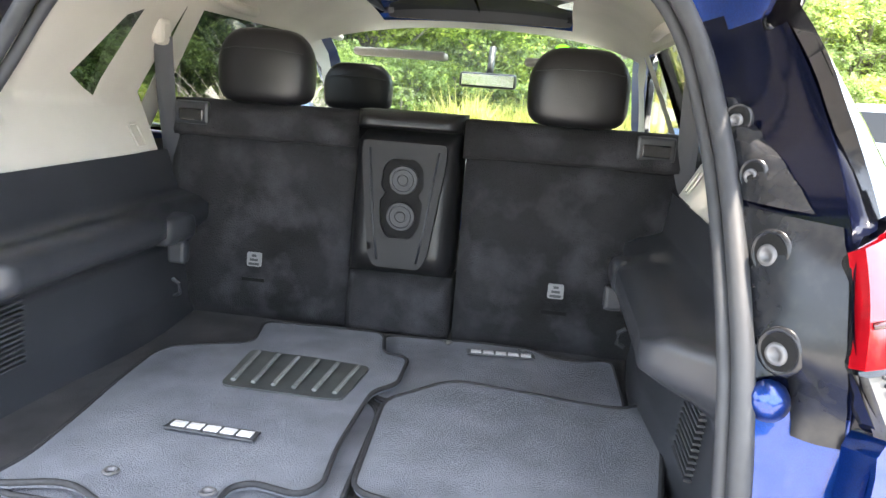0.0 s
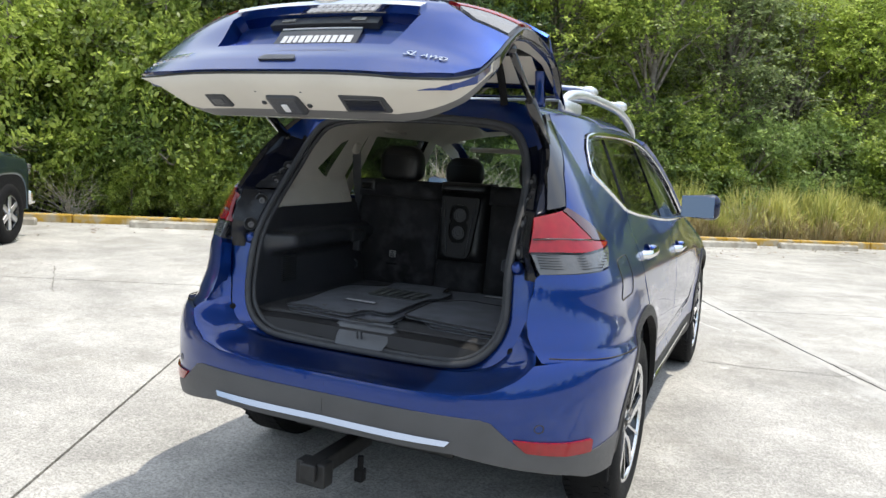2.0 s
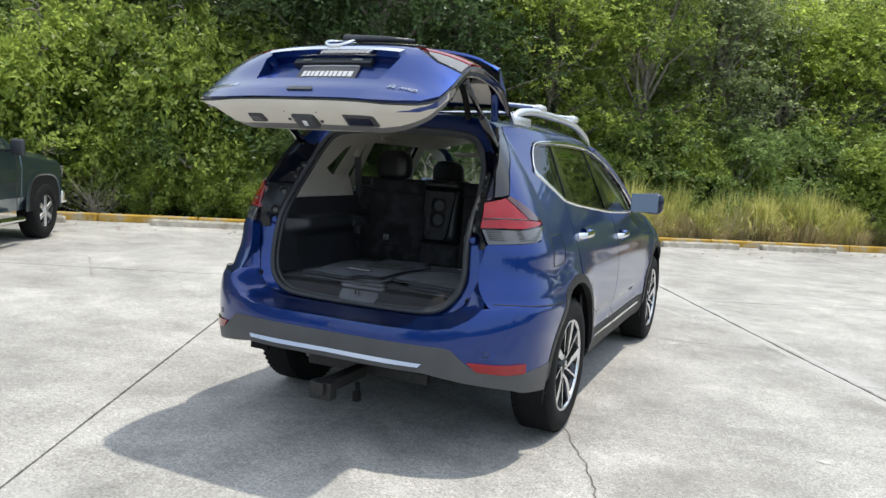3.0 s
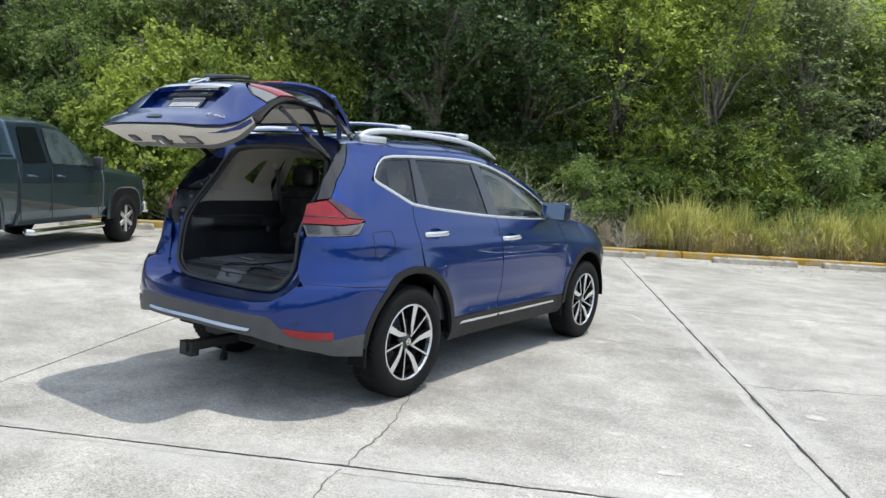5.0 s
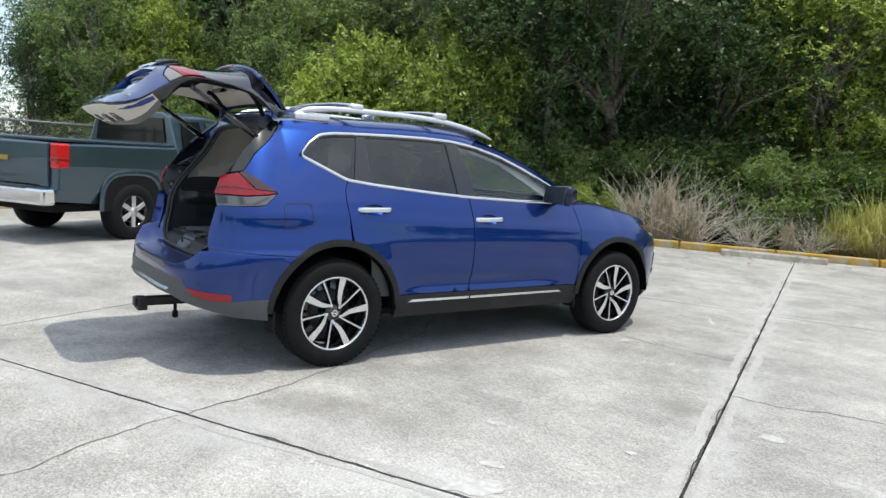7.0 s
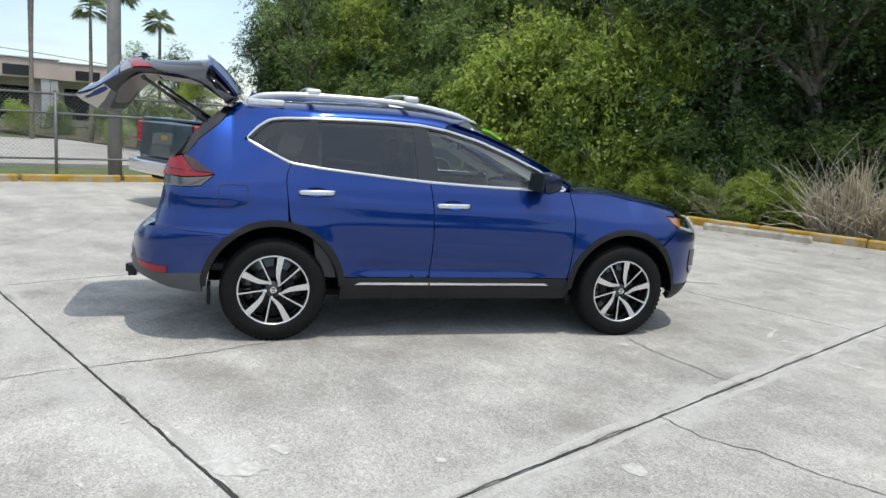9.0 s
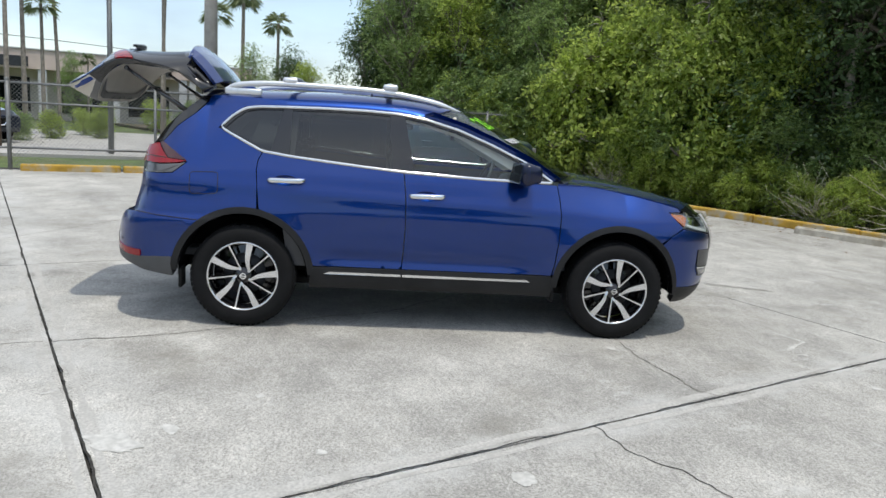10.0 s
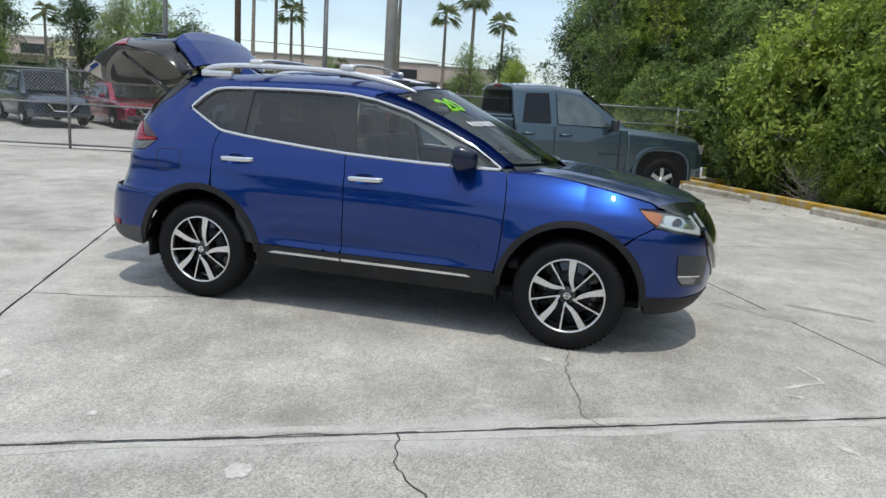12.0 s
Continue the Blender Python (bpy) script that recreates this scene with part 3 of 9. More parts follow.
def curve(*pts):
    """A smooth function through (x, y) points that does not overshoot."""
    xs, ys = [p[0] for p in pts], [p[1] for p in pts]
    h = [xs[i + 1] - xs[i] for i in range(len(xs) - 1)]
    d = [(ys[i + 1] - ys[i]) / h[i] for i in range(len(h))]
    m = [d[0]] + [0 if d[i - 1] * d[i] <= 0 else 2 * d[i - 1] * d[i] / (d[i - 1] + d[i]) for i in range(1, len(d))] + [d[-1]]

    def f(x):
        if x <= xs[0]:
            return ys[0]
        if x >= xs[-1]:
            return ys[-1]
        i = 0
        while x > xs[i + 1]:
            i += 1
        t = (x - xs[i]) / h[i]
        return ((1 + 2 * t) * (1 - t) ** 2 * ys[i] + t * (1 - t) ** 2 * h[i] * m[i] + t * t * (3 - 2 * t) * ys[i + 1] + t * t * (t - 1) * h[i] * m[i + 1])
    return f


def bell(x, c, w):
    return math.exp(-((x - c) / w) ** 2)


SECTION = curve((0.18, 0.74), (0.28, 0.835), (0.34, 0.872), (0.45, 0.888), (0.60, 0.892), (0.72, 0.899), (0.82, 0.899), (0.90, 0.890), (1.0, 0.868),
                (1.08, 0.846), (1.16, 0.812), (1.25, 0.772), (1.38, 0.712), (1.50, 0.655), (1.56, 0.624), (1.60, 0.60), (1.68, 0.55))
REAR_TAPER = curve((1.0, 0.0), (1.15, 0.03), (1.38, 0.11), (1.55, 0.22))
FRONT_TAPER = curve((0.7, 0.0), (0.80, 0.004), (0.957, 0.020), (1.12, 0.052), (1.55, 0.06))
CREASE = curve((-0.8, 1.03), (0.3, 0.985), (1.2, 0.955), (2.3, 0.925), (3.0, 0.90))
DEPTH_GATE = curve((0.2, 0.50), (0.70, 0.615), (0.80, 0.60), (1.0, 0.60), (1.15, 0.60), (1.22, 0.575), (1.3, 0.515), (1.45, 0.41), (1.55, 0.35), (1.63, 0.31))
DEPTH_REAR = curve((0.2, 0.50), (0.70, 0.60), (0.80, 0.565), (0.90, 0.535), (1.0, 0.515), (1.15, 0.505), (1.22, 0.49), (1.3, 0.455), (1.45, 0.385), (1.55, 0.34), (1.63, 0.31))
DEPTH_BUMPER = curve((0.22, 0.50), (0.30, 0.60), (0.40, 0.655), (0.47, 0.675), (0.56, 0.676), (0.64, 0.668), (0.70, 0.655), (0.74, 0.642), (0.80, 0.616))
DEPTH_FRONT = curve((0.22, 0.70), (0.32, 0.82), (0.45, 0.88), (0.60, 0.90), (0.75, 0.89), (0.85, 0.85), (0.95, 0.77), (1.02, 0.70))
S_REAR, S_FRONT, L_REAR, L_FRONT = -0.30, 2.75, 1.1, 1.15


def side_x(y, z):
    """The body's half width."""
    x = SECTION(z)
    if y < 0.3:
        x -= REAR_TAPER(z) * (0.3 - y) ** 2 * 0.9
    if y > 1.2:
        x -= FRONT_TAPER(z) * (y - 1.2) ** 2
    if z < 1.15:
        # hollow along the doors' foot, raised line below the handles, flared arches
        x -= 0.020 * bell(z, 0.525, 0.050) * max(0.0, min(1, (y - 0.45) / 0.25, (2.15 - y) / 0.3))
        x += 0.007 * bell(z, CREASE(y), 0.046)
        if y < -0.10:
            # ledge above the bumper, hollow under the lamp
            k = min(1.0, (-0.10 - y) / 0.20)
            x += 0.022 * k * (1 - min(1.0, max(0.0, (z - 0.755) / 0.05))) - 0.012 * k * bell(z, 0.90, 0.07)
        for yc in (0.0, 2.705):
            r = math.hypot(y - yc, z - 0.365)
            x += 0.016 * bell(r, 0.44, 0.12) * (1 if z < 0.9 else max(0, 1 - (z - 0.9) / 0.2))
    return x


F_REAR, F_FRONT = 0.80, 0.75


def corner(s, z, base, sign, depth, f0, e):
    """A corner of the plan: s is y along the side, and counts on across the end."""
    X, D = side_x(base, z), depth(z)
    k = 2 / e
    f = sign * (s - base) / D
    xk = X * (1 - f0 ** k) ** (1 / k)
    if f <= f0:
        return Vector((X * max(0.0, 1 - max(f, 0.0) ** k) ** (1 / k), s, z))
    x = max(0.0, xk - (f - f0) * D)
    return Vector((x, base + sign * D * max(0.0, 1 - (x / X) ** k) ** (1 / k), z))


def body(s, z, depth=DEPTH_REAR):
    """The right side, wrapped round the rear and front corners: s runs along it."""
    if s < S_REAR:
        return corner(s, z, S_REAR, -1, depth, F_REAR, 0.6)
    if s > S_FRONT:
        return corner(s, z, S_FRONT, 1, DEPTH_FRONT, F_FRONT, 0.75)
    return Vector((side_x(s, z), s, z))


def bumper(s, z):
    return body(s, z, DEPTH_BUMPER)


def corner_s(x, z, base, sign, depth, f0, e):
    """The s at which a corner has this x."""
    X, D = side_x(base, z), depth(z)
    k = 2 / e
    xk = X * (1 - f0 ** k) ** (1 / k)
    if x > xk:
        return base + sign * D * max(0.0, 1 - (x / X) ** k) ** (1 / k)
    return base + sign * (f0 * D + xk - x)


def bx(x, z):
    return (corner_s(x, z, S_REAR, -1, DEPTH_BUMPER, F_REAR, 0.6), z)


def fx(x, z):
    return (corner_s(x, z, S_FRONT, 1, DEPTH_FRONT, F_FRONT, 0.75), z)


def rear_y(x, z):
    X = side_x(S_REAR, z)
    return S_REAR - DEPTH_GATE(z) * max(0.0, 1 - min(1, abs(x) / X) ** (2 / 0.6)) ** 0.3


def inside(p, poly):
    x, y = p
    c = False
    j = len(poly) - 1
    for i in range(len(poly)):
        xi, yi = poly[i]
        xj, yj = poly[j]
        if (yi > y) != (yj > y) and x < (xj - xi) * (y - yi) / (yj - yi) + xi:
            c = not c
        j = i
    return c


def dense(poly, step):
    out = []
    for i in range(len(poly)):
        p, q = poly[i], poly[(i + 1) % len(poly)]
        n = max(1, int(math.hypot(q[0] - p[0], q[1] - p[1]) / step + 0.5))
        out += [(p[0] + (q[0] - p[0]) * k / n, p[1] + (q[1] - p[1]) * k / n) for k in range(n)]
    return out


def rounded(poly, r, n=4):
    """The polygon with its corners rounded."""
    out = []
    m = len(poly)
    for i in range(m):
        a, b, c = Vector(poly[i - 1]), Vector(poly[i]), Vector(poly[(i + 1) % m])
        u, v = a - b, c - b
        k = min(r, u.length * 0.45, v.length * 0.45)
        p, q = b + u.normalized() * k, b + v.normalized() * k
        for t in range(n + 1):
            t /= n
            w = p * (1 - t) ** 2 + b * 2 * t * (1 - t) + q * t * t
            out.append((w.x, w.y))
    return out


def patch(name, polys, surf, material, parent, label="", step=0.035, out=0.0, thick=0.02, mirror=False, flip=False):
    """A skin over a surface surf(u, v): polys[0] is its outline, the others are holes. Its edges are turned in by thick."""
    loops = [dense(p, step) for p in polys]
    verts, edges = [], []
    for lp in loops:
        b = len(verts)
        verts += lp
        edges += [(b + k, b + (k + 1) % len(lp)) for k in range(len(lp))]
    us, vs = [p[0] for p in loops[0]], [p[1] for p in loops[0]]
    edge_pts = np.array(verts)
    nu, nv = int((max(us) - min(us)) / step), int((max(vs) - min(vs)) / step)
    for i in range(1, nu + 1):
        for j in range(1, nv + 1):
            p = (min(us) + (max(us) - min(us)) * i / (nu + 1), min(vs) + (max(vs) - min(vs)) * j / (nv + 1))
            if inside(p, loops[0]) and not any(inside(p, h) for h in loops[1:]):
                if np.min((edge_pts[:, 0] - p[0]) ** 2 + (edge_pts[:, 1] - p[1]) ** 2) > (0.45 * step) ** 2:
                    verts.append(p)
    vo, _, fo, _, _, _ = delaunay_2d_cdt([Vector(v) for v in verts], edges, [], 0, 1e-6)
    sg = -1 if flip else 1
    pos, nrm = [], []
    e = 0.004
    for v in vo:
        p = surf(v.x, v.y)
        n = (surf(v.x + e, v.y) - surf(v.x - e, v.y)).cross(surf(v.x, v.y + e) - surf(v.x, v.y - e))
        n = n.normalized() * sg if n.length > 1e-9 else Vector((0, 0, 1))
        pos.append(p + n * out)
        nrm.append(n)
    faces = []
    for f in fo:
        c = sum((vo[k] for k in f), Vector((0, 0))) / len(f)
        if inside(c, loops[0]) and not any(inside(c, h) for h in loops[1:]):
            a, b, d = (pos[k] for k in f[:3])
            if (b - a).cross(d - a).dot(nrm[f[0]]) < 0:
                f = list(reversed(f))
            faces.append(list(f))
    P, N, F = list(pos), list(nrm), list(faces)
    if thick:
        cnt = {}
        for f in faces:
            for i in range(len(f)):
                cnt[(f[i], f[(i + 1) % len(f)])] = 1
        for (a, b) in list(cnt):
            if (b, a) not in cnt:
                k = len(P)
                en = (pos[b] - pos[a]).cross(nrm[a])
                en = en.normalized() if en.length > 1e-9 else nrm[a]
                P += [pos[a], pos[b], pos[b] - nrm[b] * thick, pos[a] - nrm[a] * thick]
                N += [en, en, en, en]
                F.append([k + 3, k + 2, k + 1, k])
    if mirror:
        P = [Vector((-p.x, p.y, p.z)) for p in P]
        N = [Vector((-n.x, n.y, n.z)) for n in N]
        F = [list(reversed(f)) for f in F]
    me = bpy.data.meshes.new(name)
    me.from_pydata(P, [], F)
    me.polygons.foreach_set("use_smooth", [True] * len(me.polygons))
    me.materials.append(material)
    me.update()
    me.normals_split_custom_set_from_vertices(N)
    ob = new(name, me)
    ob.parent = parent
    return tagged(ob, label)


def both(name, polys, surf, material, parent, label="", **k):
    return [patch(name, polys, surf, material, parent, label, mirror=mi, **k) for mi in (False, True)]


def strip_on(name, pts, surf, radius, material, parent, label="", closed=False, out=0.0, flat=(1, 1), mirror=False, n=6):
    """A bead that follows points (u, v) on a surface."""
    line = []
    for u, v in pts:
        e = 0.004
        p = surf(u, v)
        nn = (surf(u + e, v) - surf(u - e, v)).cross(surf(u, v + e) - surf(u, v - e)).normalized()
        q = p + nn * out
        line.append(Vector((-q.x, q.y, q.z)) if mirror else q)
    if closed:
        line.append(line[0])
    bm = bmesh.new()
    tube(bm, line, radius, n, flat=flat, cap=not closed)
    bmesh.ops.recalc_face_normals(bm, faces=bm.faces)
    return part(name, bm, material, parent, label, True)


car = thing("car", "deep blue metallic crossover car with raised tailgate on concrete lot", "car")

# window line and belt
BELT = [(-0.204, 1.385), (-0.06, 1.315), (0.10, 1.240), (0.30, 1.215), (0.536, 1.195), (0.82, 1.172), (1.10, 1.153), (1.40, 1.142), (1.69, 1.134), (1.95, 1.131), (2.20, 1.130)]
TOPL = [(2.20, 1.130), (1.99, 1.262), (1.74, 1.372), (1.49, 1.466), (1.25, 1.527), (1.04, 1.555), (0.80, 1.562), (0.528, 1.560), (0.238, 1.552), (0.05, 1.543), (-0.04, 1.528), (-0.12, 1.475)]
WINDOW = BELT + TOPL[1:]
top_z = curve(*sorted((p for p in TOPL), key=lambda p: p[0]))


def arch(yc, r, a0, a1, n=14, zc=0.365, sq=1.0):
    return [(yc + r * math.cos(radians(a0 + (a1 - a0) * k / n)), zc + r * sq * math.sin(radians(a0 + (a1 - a0) * k / n))) for k in range(n + 1)]


R_ARCH = 0.483
# rear quarter, from the tailgate's edge to the rear door
LAMP = [(-0.750, 1.048), (-0.761, 1.119), (-0.700, 1.230), (-0.640, 1.247), (-0.586, 1.266), (-0.50, 1.213), (-0.398, 1.140), (-0.49, 1.063), (-0.56, 1.055)]
DOOR_R = [(0.100, 1.236), (0.075, 1.18), (0.068, 1.12), (0.080, 1.0), (0.096, 0.862)]
EDGE = [(-0.818, 0.800), (-0.824, 0.843), (-0.795, 0.95), (-0.768, 1.032)]
STRIP = [(-0.653, 1.258), (-0.578, 1.377), (-0.470, 1.490), (-0.375, 1.572)]
quarter = ([(-0.815, 0.770), (-0.76, 0.762), (-0.60, 0.750), (-0.42, 0.738)]
           + [p for p in arch(0.0, R_ARCH + 0.012, 130, 80, 11)] + list(reversed(DOOR_R))[1:]
           + [(-0.06, 1.335 - 0.02), (-0.216, 1.385)] + [(-0.13, 1.485), (-0.045, 1.541), (0.05, 1.556), (0.238, 1.566)]
           + [(0.238, 1.60), (-0.20, 1.612), (-0.29, 1.605), (-0.315, 1.55), (-0.384, 1.474), (-0.50, 1.377), (-0.578, 1.275)]
           + [LAMP[4], LAMP[5], LAMP[6], LAMP[7], LAMP[8], LAMP[0], EDGE[3], EDGE[2], EDGE[1], EDGE[0]])
both("quarter_panel", [quarter], body, PAINT, car, "blue metallic rear quarter panel", thick=0.045, step=0.024)
both("pillar_strip", [[(-0.584, 1.272), (-0.506, 1.379), (-0.390, 1.476), (-0.322, 1.555), (-0.30, 1.60), (-0.35, 1.598)] + list(reversed(STRIP))], body, GLOSS, car, "gloss black strip beside the rear window", thick=0.02)
both("tail_lamp_housing", [rounded(LAMP, 0.012)], body, GLOSS, car, "black tail lamp housing", out=-0.012)
lamp_red = [LAMP[1], LAMP[2], LAMP[3], (-0.615, 1.254), (-0.575, 1.20), (-0.535, 1.155), (-0.408, 1.146), (-0.46, 1.132), (-0.60, 1.120), (-0.68, 1.122)]
lamp_dark = [(-0.608, 1.256), LAMP[4], LAMP[5], (-0.408, 1.151), (-0.53, 1.160), (-0.568, 1.203)]
lamp_white = [LAMP[0], (-0.757, 1.112), (-0.68, 1.114), (-0.60, 1.112), (-0.46, 1.125), (-0.412, 1.135), (-0.49, 1.069), (-0.56, 1.061)]
both("tail_lamp_red_lens", [lamp_red], body, REDLENS, car, "glossy red tail lamp lens", out=0.006, step=0.02)
both("tail_lamp_smoked_lens", [lamp_dark], body, DARKRED, car, "smoked dark red tail lamp lens", out=0.005, step=0.02)
both("tail_lamp_clear_lens", [lamp_white], body, SMOKED, car, "clear tail lamp lens with ribs", out=0.003, step=0.02)
for mi in (False, True):
    strip_on("lamp_bar", [(-0.735, 1.160), (-0.69, 1.163), (-0.62, 1.162), (-0.545, 1.158)], body, 0.004, DARKRED, car, out=0.007, mirror=mi)
    for k in range(6):
        z = 1.069 + 0.0085 * k
        strip_on("lamp_rib", [(-0.742, z), (-0.70, z), (-0.62, z - 0.001), (-0.54 + 0.016 * k, z)], body, 0.0022, SEAL, car, out=0.005, mirror=mi, n=5)

# doors
rear_door = ([(0.104, 1.230)] + [(a + 0.006, z) for a, z in DOOR_R[1:]] + [(p[0], p[1]) for p in arch(0.0, R_ARCH + 0.012, 77, 15, 9)]
             + [(0.486, 0.466), (1.109, 0.464), (1.117, 0.62), (1.121, 0.81), (1.112, 1.0), (1.095, 1.147)] + list(reversed(BELT[3:6])))
rear_door = [(a, z - 0.010 if (a, z) in BELT else z) for a, z in rear_door]
front_door = ([(1.116, 0.464), (2.205, 0.468), (2.225, 0.55), (2.243, 0.75), (2.247, 0.90), (2.238, 1.02), (2.222, 1.118)]
              + [(a, z - 0.010) for a, z in reversed(BELT[7:10])] + [(1.102, 1.143), (1.119, 1.0), (1.128, 0.81), (1.124, 0.62)])
CUP_R = [(0.275 + 0.085 * math.cos(a), 1.052 + 0.036 * math.sin(a)) for a in np.linspace(0, 2 * math.pi, 21)[:-1]]
CUP_F = [(1.265 + 0.085 * math.cos(a), 0.995 + 0.036 * math.sin(a)) for a in np.linspace(0, 2 * math.pi, 21)[:-1]]
both("rear_door", [rear_door, CUP_R], body, PAINT, car, "blue metallic rear passenger door", step=0.026)
both("front_door", [front_door, CUP_F], body, PAINT, car, "blue metallic front door", step=0.026)
fender_top = [(2.229, 1.124), (2.45, 1.118), (2.604, 1.102), (2.828, 1.066), (3.05, 1.022), (3.17, 0.994), (3.212, 0.972)]
fender = ([(2.229, 1.115), (2.245, 1.02), (2.254, 0.90), (2.250, 0.75), (2.232, 0.55), (2.215, 0.47)]
          + [p for p in arch(2.705, R_ARCH + 0.012, 167, 50, 16)]
          + [(3.10, 0.800), (3.200, 0.858), (3.15, 0.905), (3.088, 0.968), (3.20, 0.967)] + list(reversed(fender_top))[1:-1])
both("front_fender", [fender], body, PAINT, car, "blue metallic front fender", step=0.022)
# sills
sill = [(0.46, 0.30), (2.23, 0.30), (2.23, 0.44), (2.20, 0.462), (0.485, 0.460), (0.47, 0.44)]
both("rocker_panel", [sill], body, CLAD, car, "black plastic sill cladding", thick=0.05)
both("sill_trim", [[(0.56, 0.410), (1.112, 0.408), (1.108, 0.426), (0.60, 0.426)]], body, CHROME, car, "chrome sill trim strip", out=0.008, thick=0.01)
both("sill_trim", [[(1.122, 0.408), (2.06, 0.410), (2.03, 0.426), (1.119, 0.426)]], body, CHROME, car, "chrome sill trim strip", out=0.008, thick=0.01)
# arch cladding
for yc, a0, a1 in ((0.0, 176, 4), (2.705, 178, -2)):
    ring = arch(yc, R_ARCH + 0.012, a0, a1, 26) + list(reversed(arch(yc, R_ARCH - 0.032, a0, a1, 26)))
    both("arch_cladding", [ring], body, CLAD, car, "black plastic wheel arch cladding", out=0.006, thick=0.04, step=0.03)
# wheel wells
LINER = mat("matte_arch_liner", (0.007, 0.007, 0.0075), 1.0, spec=0.0, noise_scale=20, vary=0.3)
for yc in (0.0, 2.705):
    for sx in (1, -1):
        bm = bmesh.new()
        n = 22
        rows = []
        for x in (0.89, 0.58):
            rows.append([bm.verts.new((sx * x, yc + (R_ARCH - 0.04) * math.cos(math.pi * k / n), max(0.30, 0.365 + (R_ARCH - 0.04) * math.sin(math.pi * k / n)))) for k in range(n + 1)])
        for k in range(n):
            bm.faces.new((rows[0][k], rows[0][k + 1], rows[1][k + 1], rows[1][k]))
        bm.faces.new(rows[1])
        part("wheel_well", bm, LINER, car, "dark wheel well liner")
# bumpers
rb_top = [bx(0, 0.655), bx(0.3, 0.655), bx(0.48, 0.660), bx(0.58, 0.678), bx(0.655, 0.720), bx(0.70, 0.770), (-0.76, 0.783), (-0.60, 0.771), (-0.42, 0.759)]
cl_top = [bx(0, 0.592), bx(0.40, 0.592), bx(0.56, 0.592), bx(0.595, 0.585), bx(0.65, 0.536), bx(0.70, 0.50), (-0.79, 0.478), (-0.70, 0.476), (-0.60, 0.486), (-0.479, 0.490)]
for mi in (False, True):
    patch("bumper_cover", [rb_top + [p for p in arch(0.0, R_ARCH + 0.012, 128, 164, 5)] + list(reversed(cl_top))], bumper, PAINT, car, "blue metallic rear bumper cover", mirror=mi, out=0.002)
    low = [(-0.488, 0.44), (-0.475, 0.355), (-0.687, 0.383), (-0.752, 0.405), bx(0.73, 0.430), bx(0.60, 0.452), bx(0.48, 0.470), bx(0.3, 0.470), bx(0, 0.472)]
    patch("bumper_cladding", [cl_top + low], bumper, BUMPERGREY, car, "black plastic lower bumper cladding", out=0.006, mirror=mi, thick=0.09)
    patch("rear_reflector", [rounded([bx(0.70, 0.497), (-0.79, 0.480), (-0.697, 0.478), (-0.699, 0.523), (-0.79, 0.525), bx(0.66, 0.538)], 0.008)], bumper, REDLENS, car, "red rear reflector", out=0.010, thick=0.02, mirror=mi, step=0.02)
    patch("skid_trim", [[bx(0, 0.493), bx(0.3, 0.490), bx(0.46, 0.492), bx(0.474, 0.508), bx(0.3, 0.509), bx(0, 0.511)]], lambda a, z: bumper(a, z) + Vector((0, -0.5 * (0.512 - z), 0)), mat("satin_chrome", (0.46, 0.48, 0.52), 0.14, metal=1.0), car, "silver trim strip under the bumper", out=0.010, thick=0.02, mirror=mi)
# painted shelf and flanks between the outer skin and the tailgate opening
SKIN = [bumper(*p) for p in rb_top[:6]] + [body(*p) for p in EDGE] + [body(*p) for p in LAMP[:3]] + [body(*p) for p in STRIP]
JAMB = [Vector(p) for p in ((0, -0.772, 0.680), (0.27, -0.772, 0.682), (0.42, -0.768, 0.688), (0.50, -0.765, 0.712), (0.556, -0.760, 0.745), (0.592, -0.748, 0.790), (0.604, -0.738, 0.820), (0.617, -0.722, 0.86),
                            (0.638, -0.699, 0.95), (0.645, -0.691, 1.036), (0.641, -0.697, 1.06), (0.622, -0.720, 1.127), (0.619, -0.676, 1.231), (0.617, -0.657, 1.262), (0.604, -0.550, 1.38), (0.568, -0.446, 1.493), (0.533, -0.360, 1.572))]
for sx in (1, -1):
    for a, b, name, material, label in ((0, 6, "bumper_shelf", PAINT, "blue painted shelf above the bumper"), (6, 9, "quarter_flank", PAINT, "blue painted flank of the opening"),
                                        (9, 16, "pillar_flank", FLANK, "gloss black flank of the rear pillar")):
        bm = bmesh.new()
        lines = []
        for t, dy, dz in ((0.0, 0.006, 0.0), (0.12, 0.004, 0.004), (0.45, 0.0, -0.010), (0.75, 0.0, 0.002), (1.0, 0.0, 0.0)):
            pts = [SKIN[k].lerp(JAMB[k], t) + Vector((0, dy if k > 5 else 0.002, dz if k < 6 else 0)) for k in range(a, b + 1)]
            lines.append([bm.verts.new((sx * p.x, p.y + (0.012 if 0 < t < 1 and k0 > 6 else 0), p.z)) for k0, p in zip([a] * 400, smooth_line(pts, 4))])
        for r0, r1 in zip(lines, lines[1:]):
            for k in range(len(r0) - 1):
                bm.faces.new((r0[k], r0[k + 1], r1[k + 1], r1[k]))
        bmesh.ops.recalc_face_normals(bm, faces=bm.faces)
        part(name, bm, material, car, label, True)
for mi in (False, True):
    strip_on("bumper_seam", dense([(-0.812, 0.792), (-0.76, 0.789), (-0.60, 0.777), (-0.42, 0.765), (-0.31, 0.758)], 0.04)[:14], bumper, 0.0026, CRACK, car, "thin seam above the bumper", out=0.003, mirror=mi, n=5)
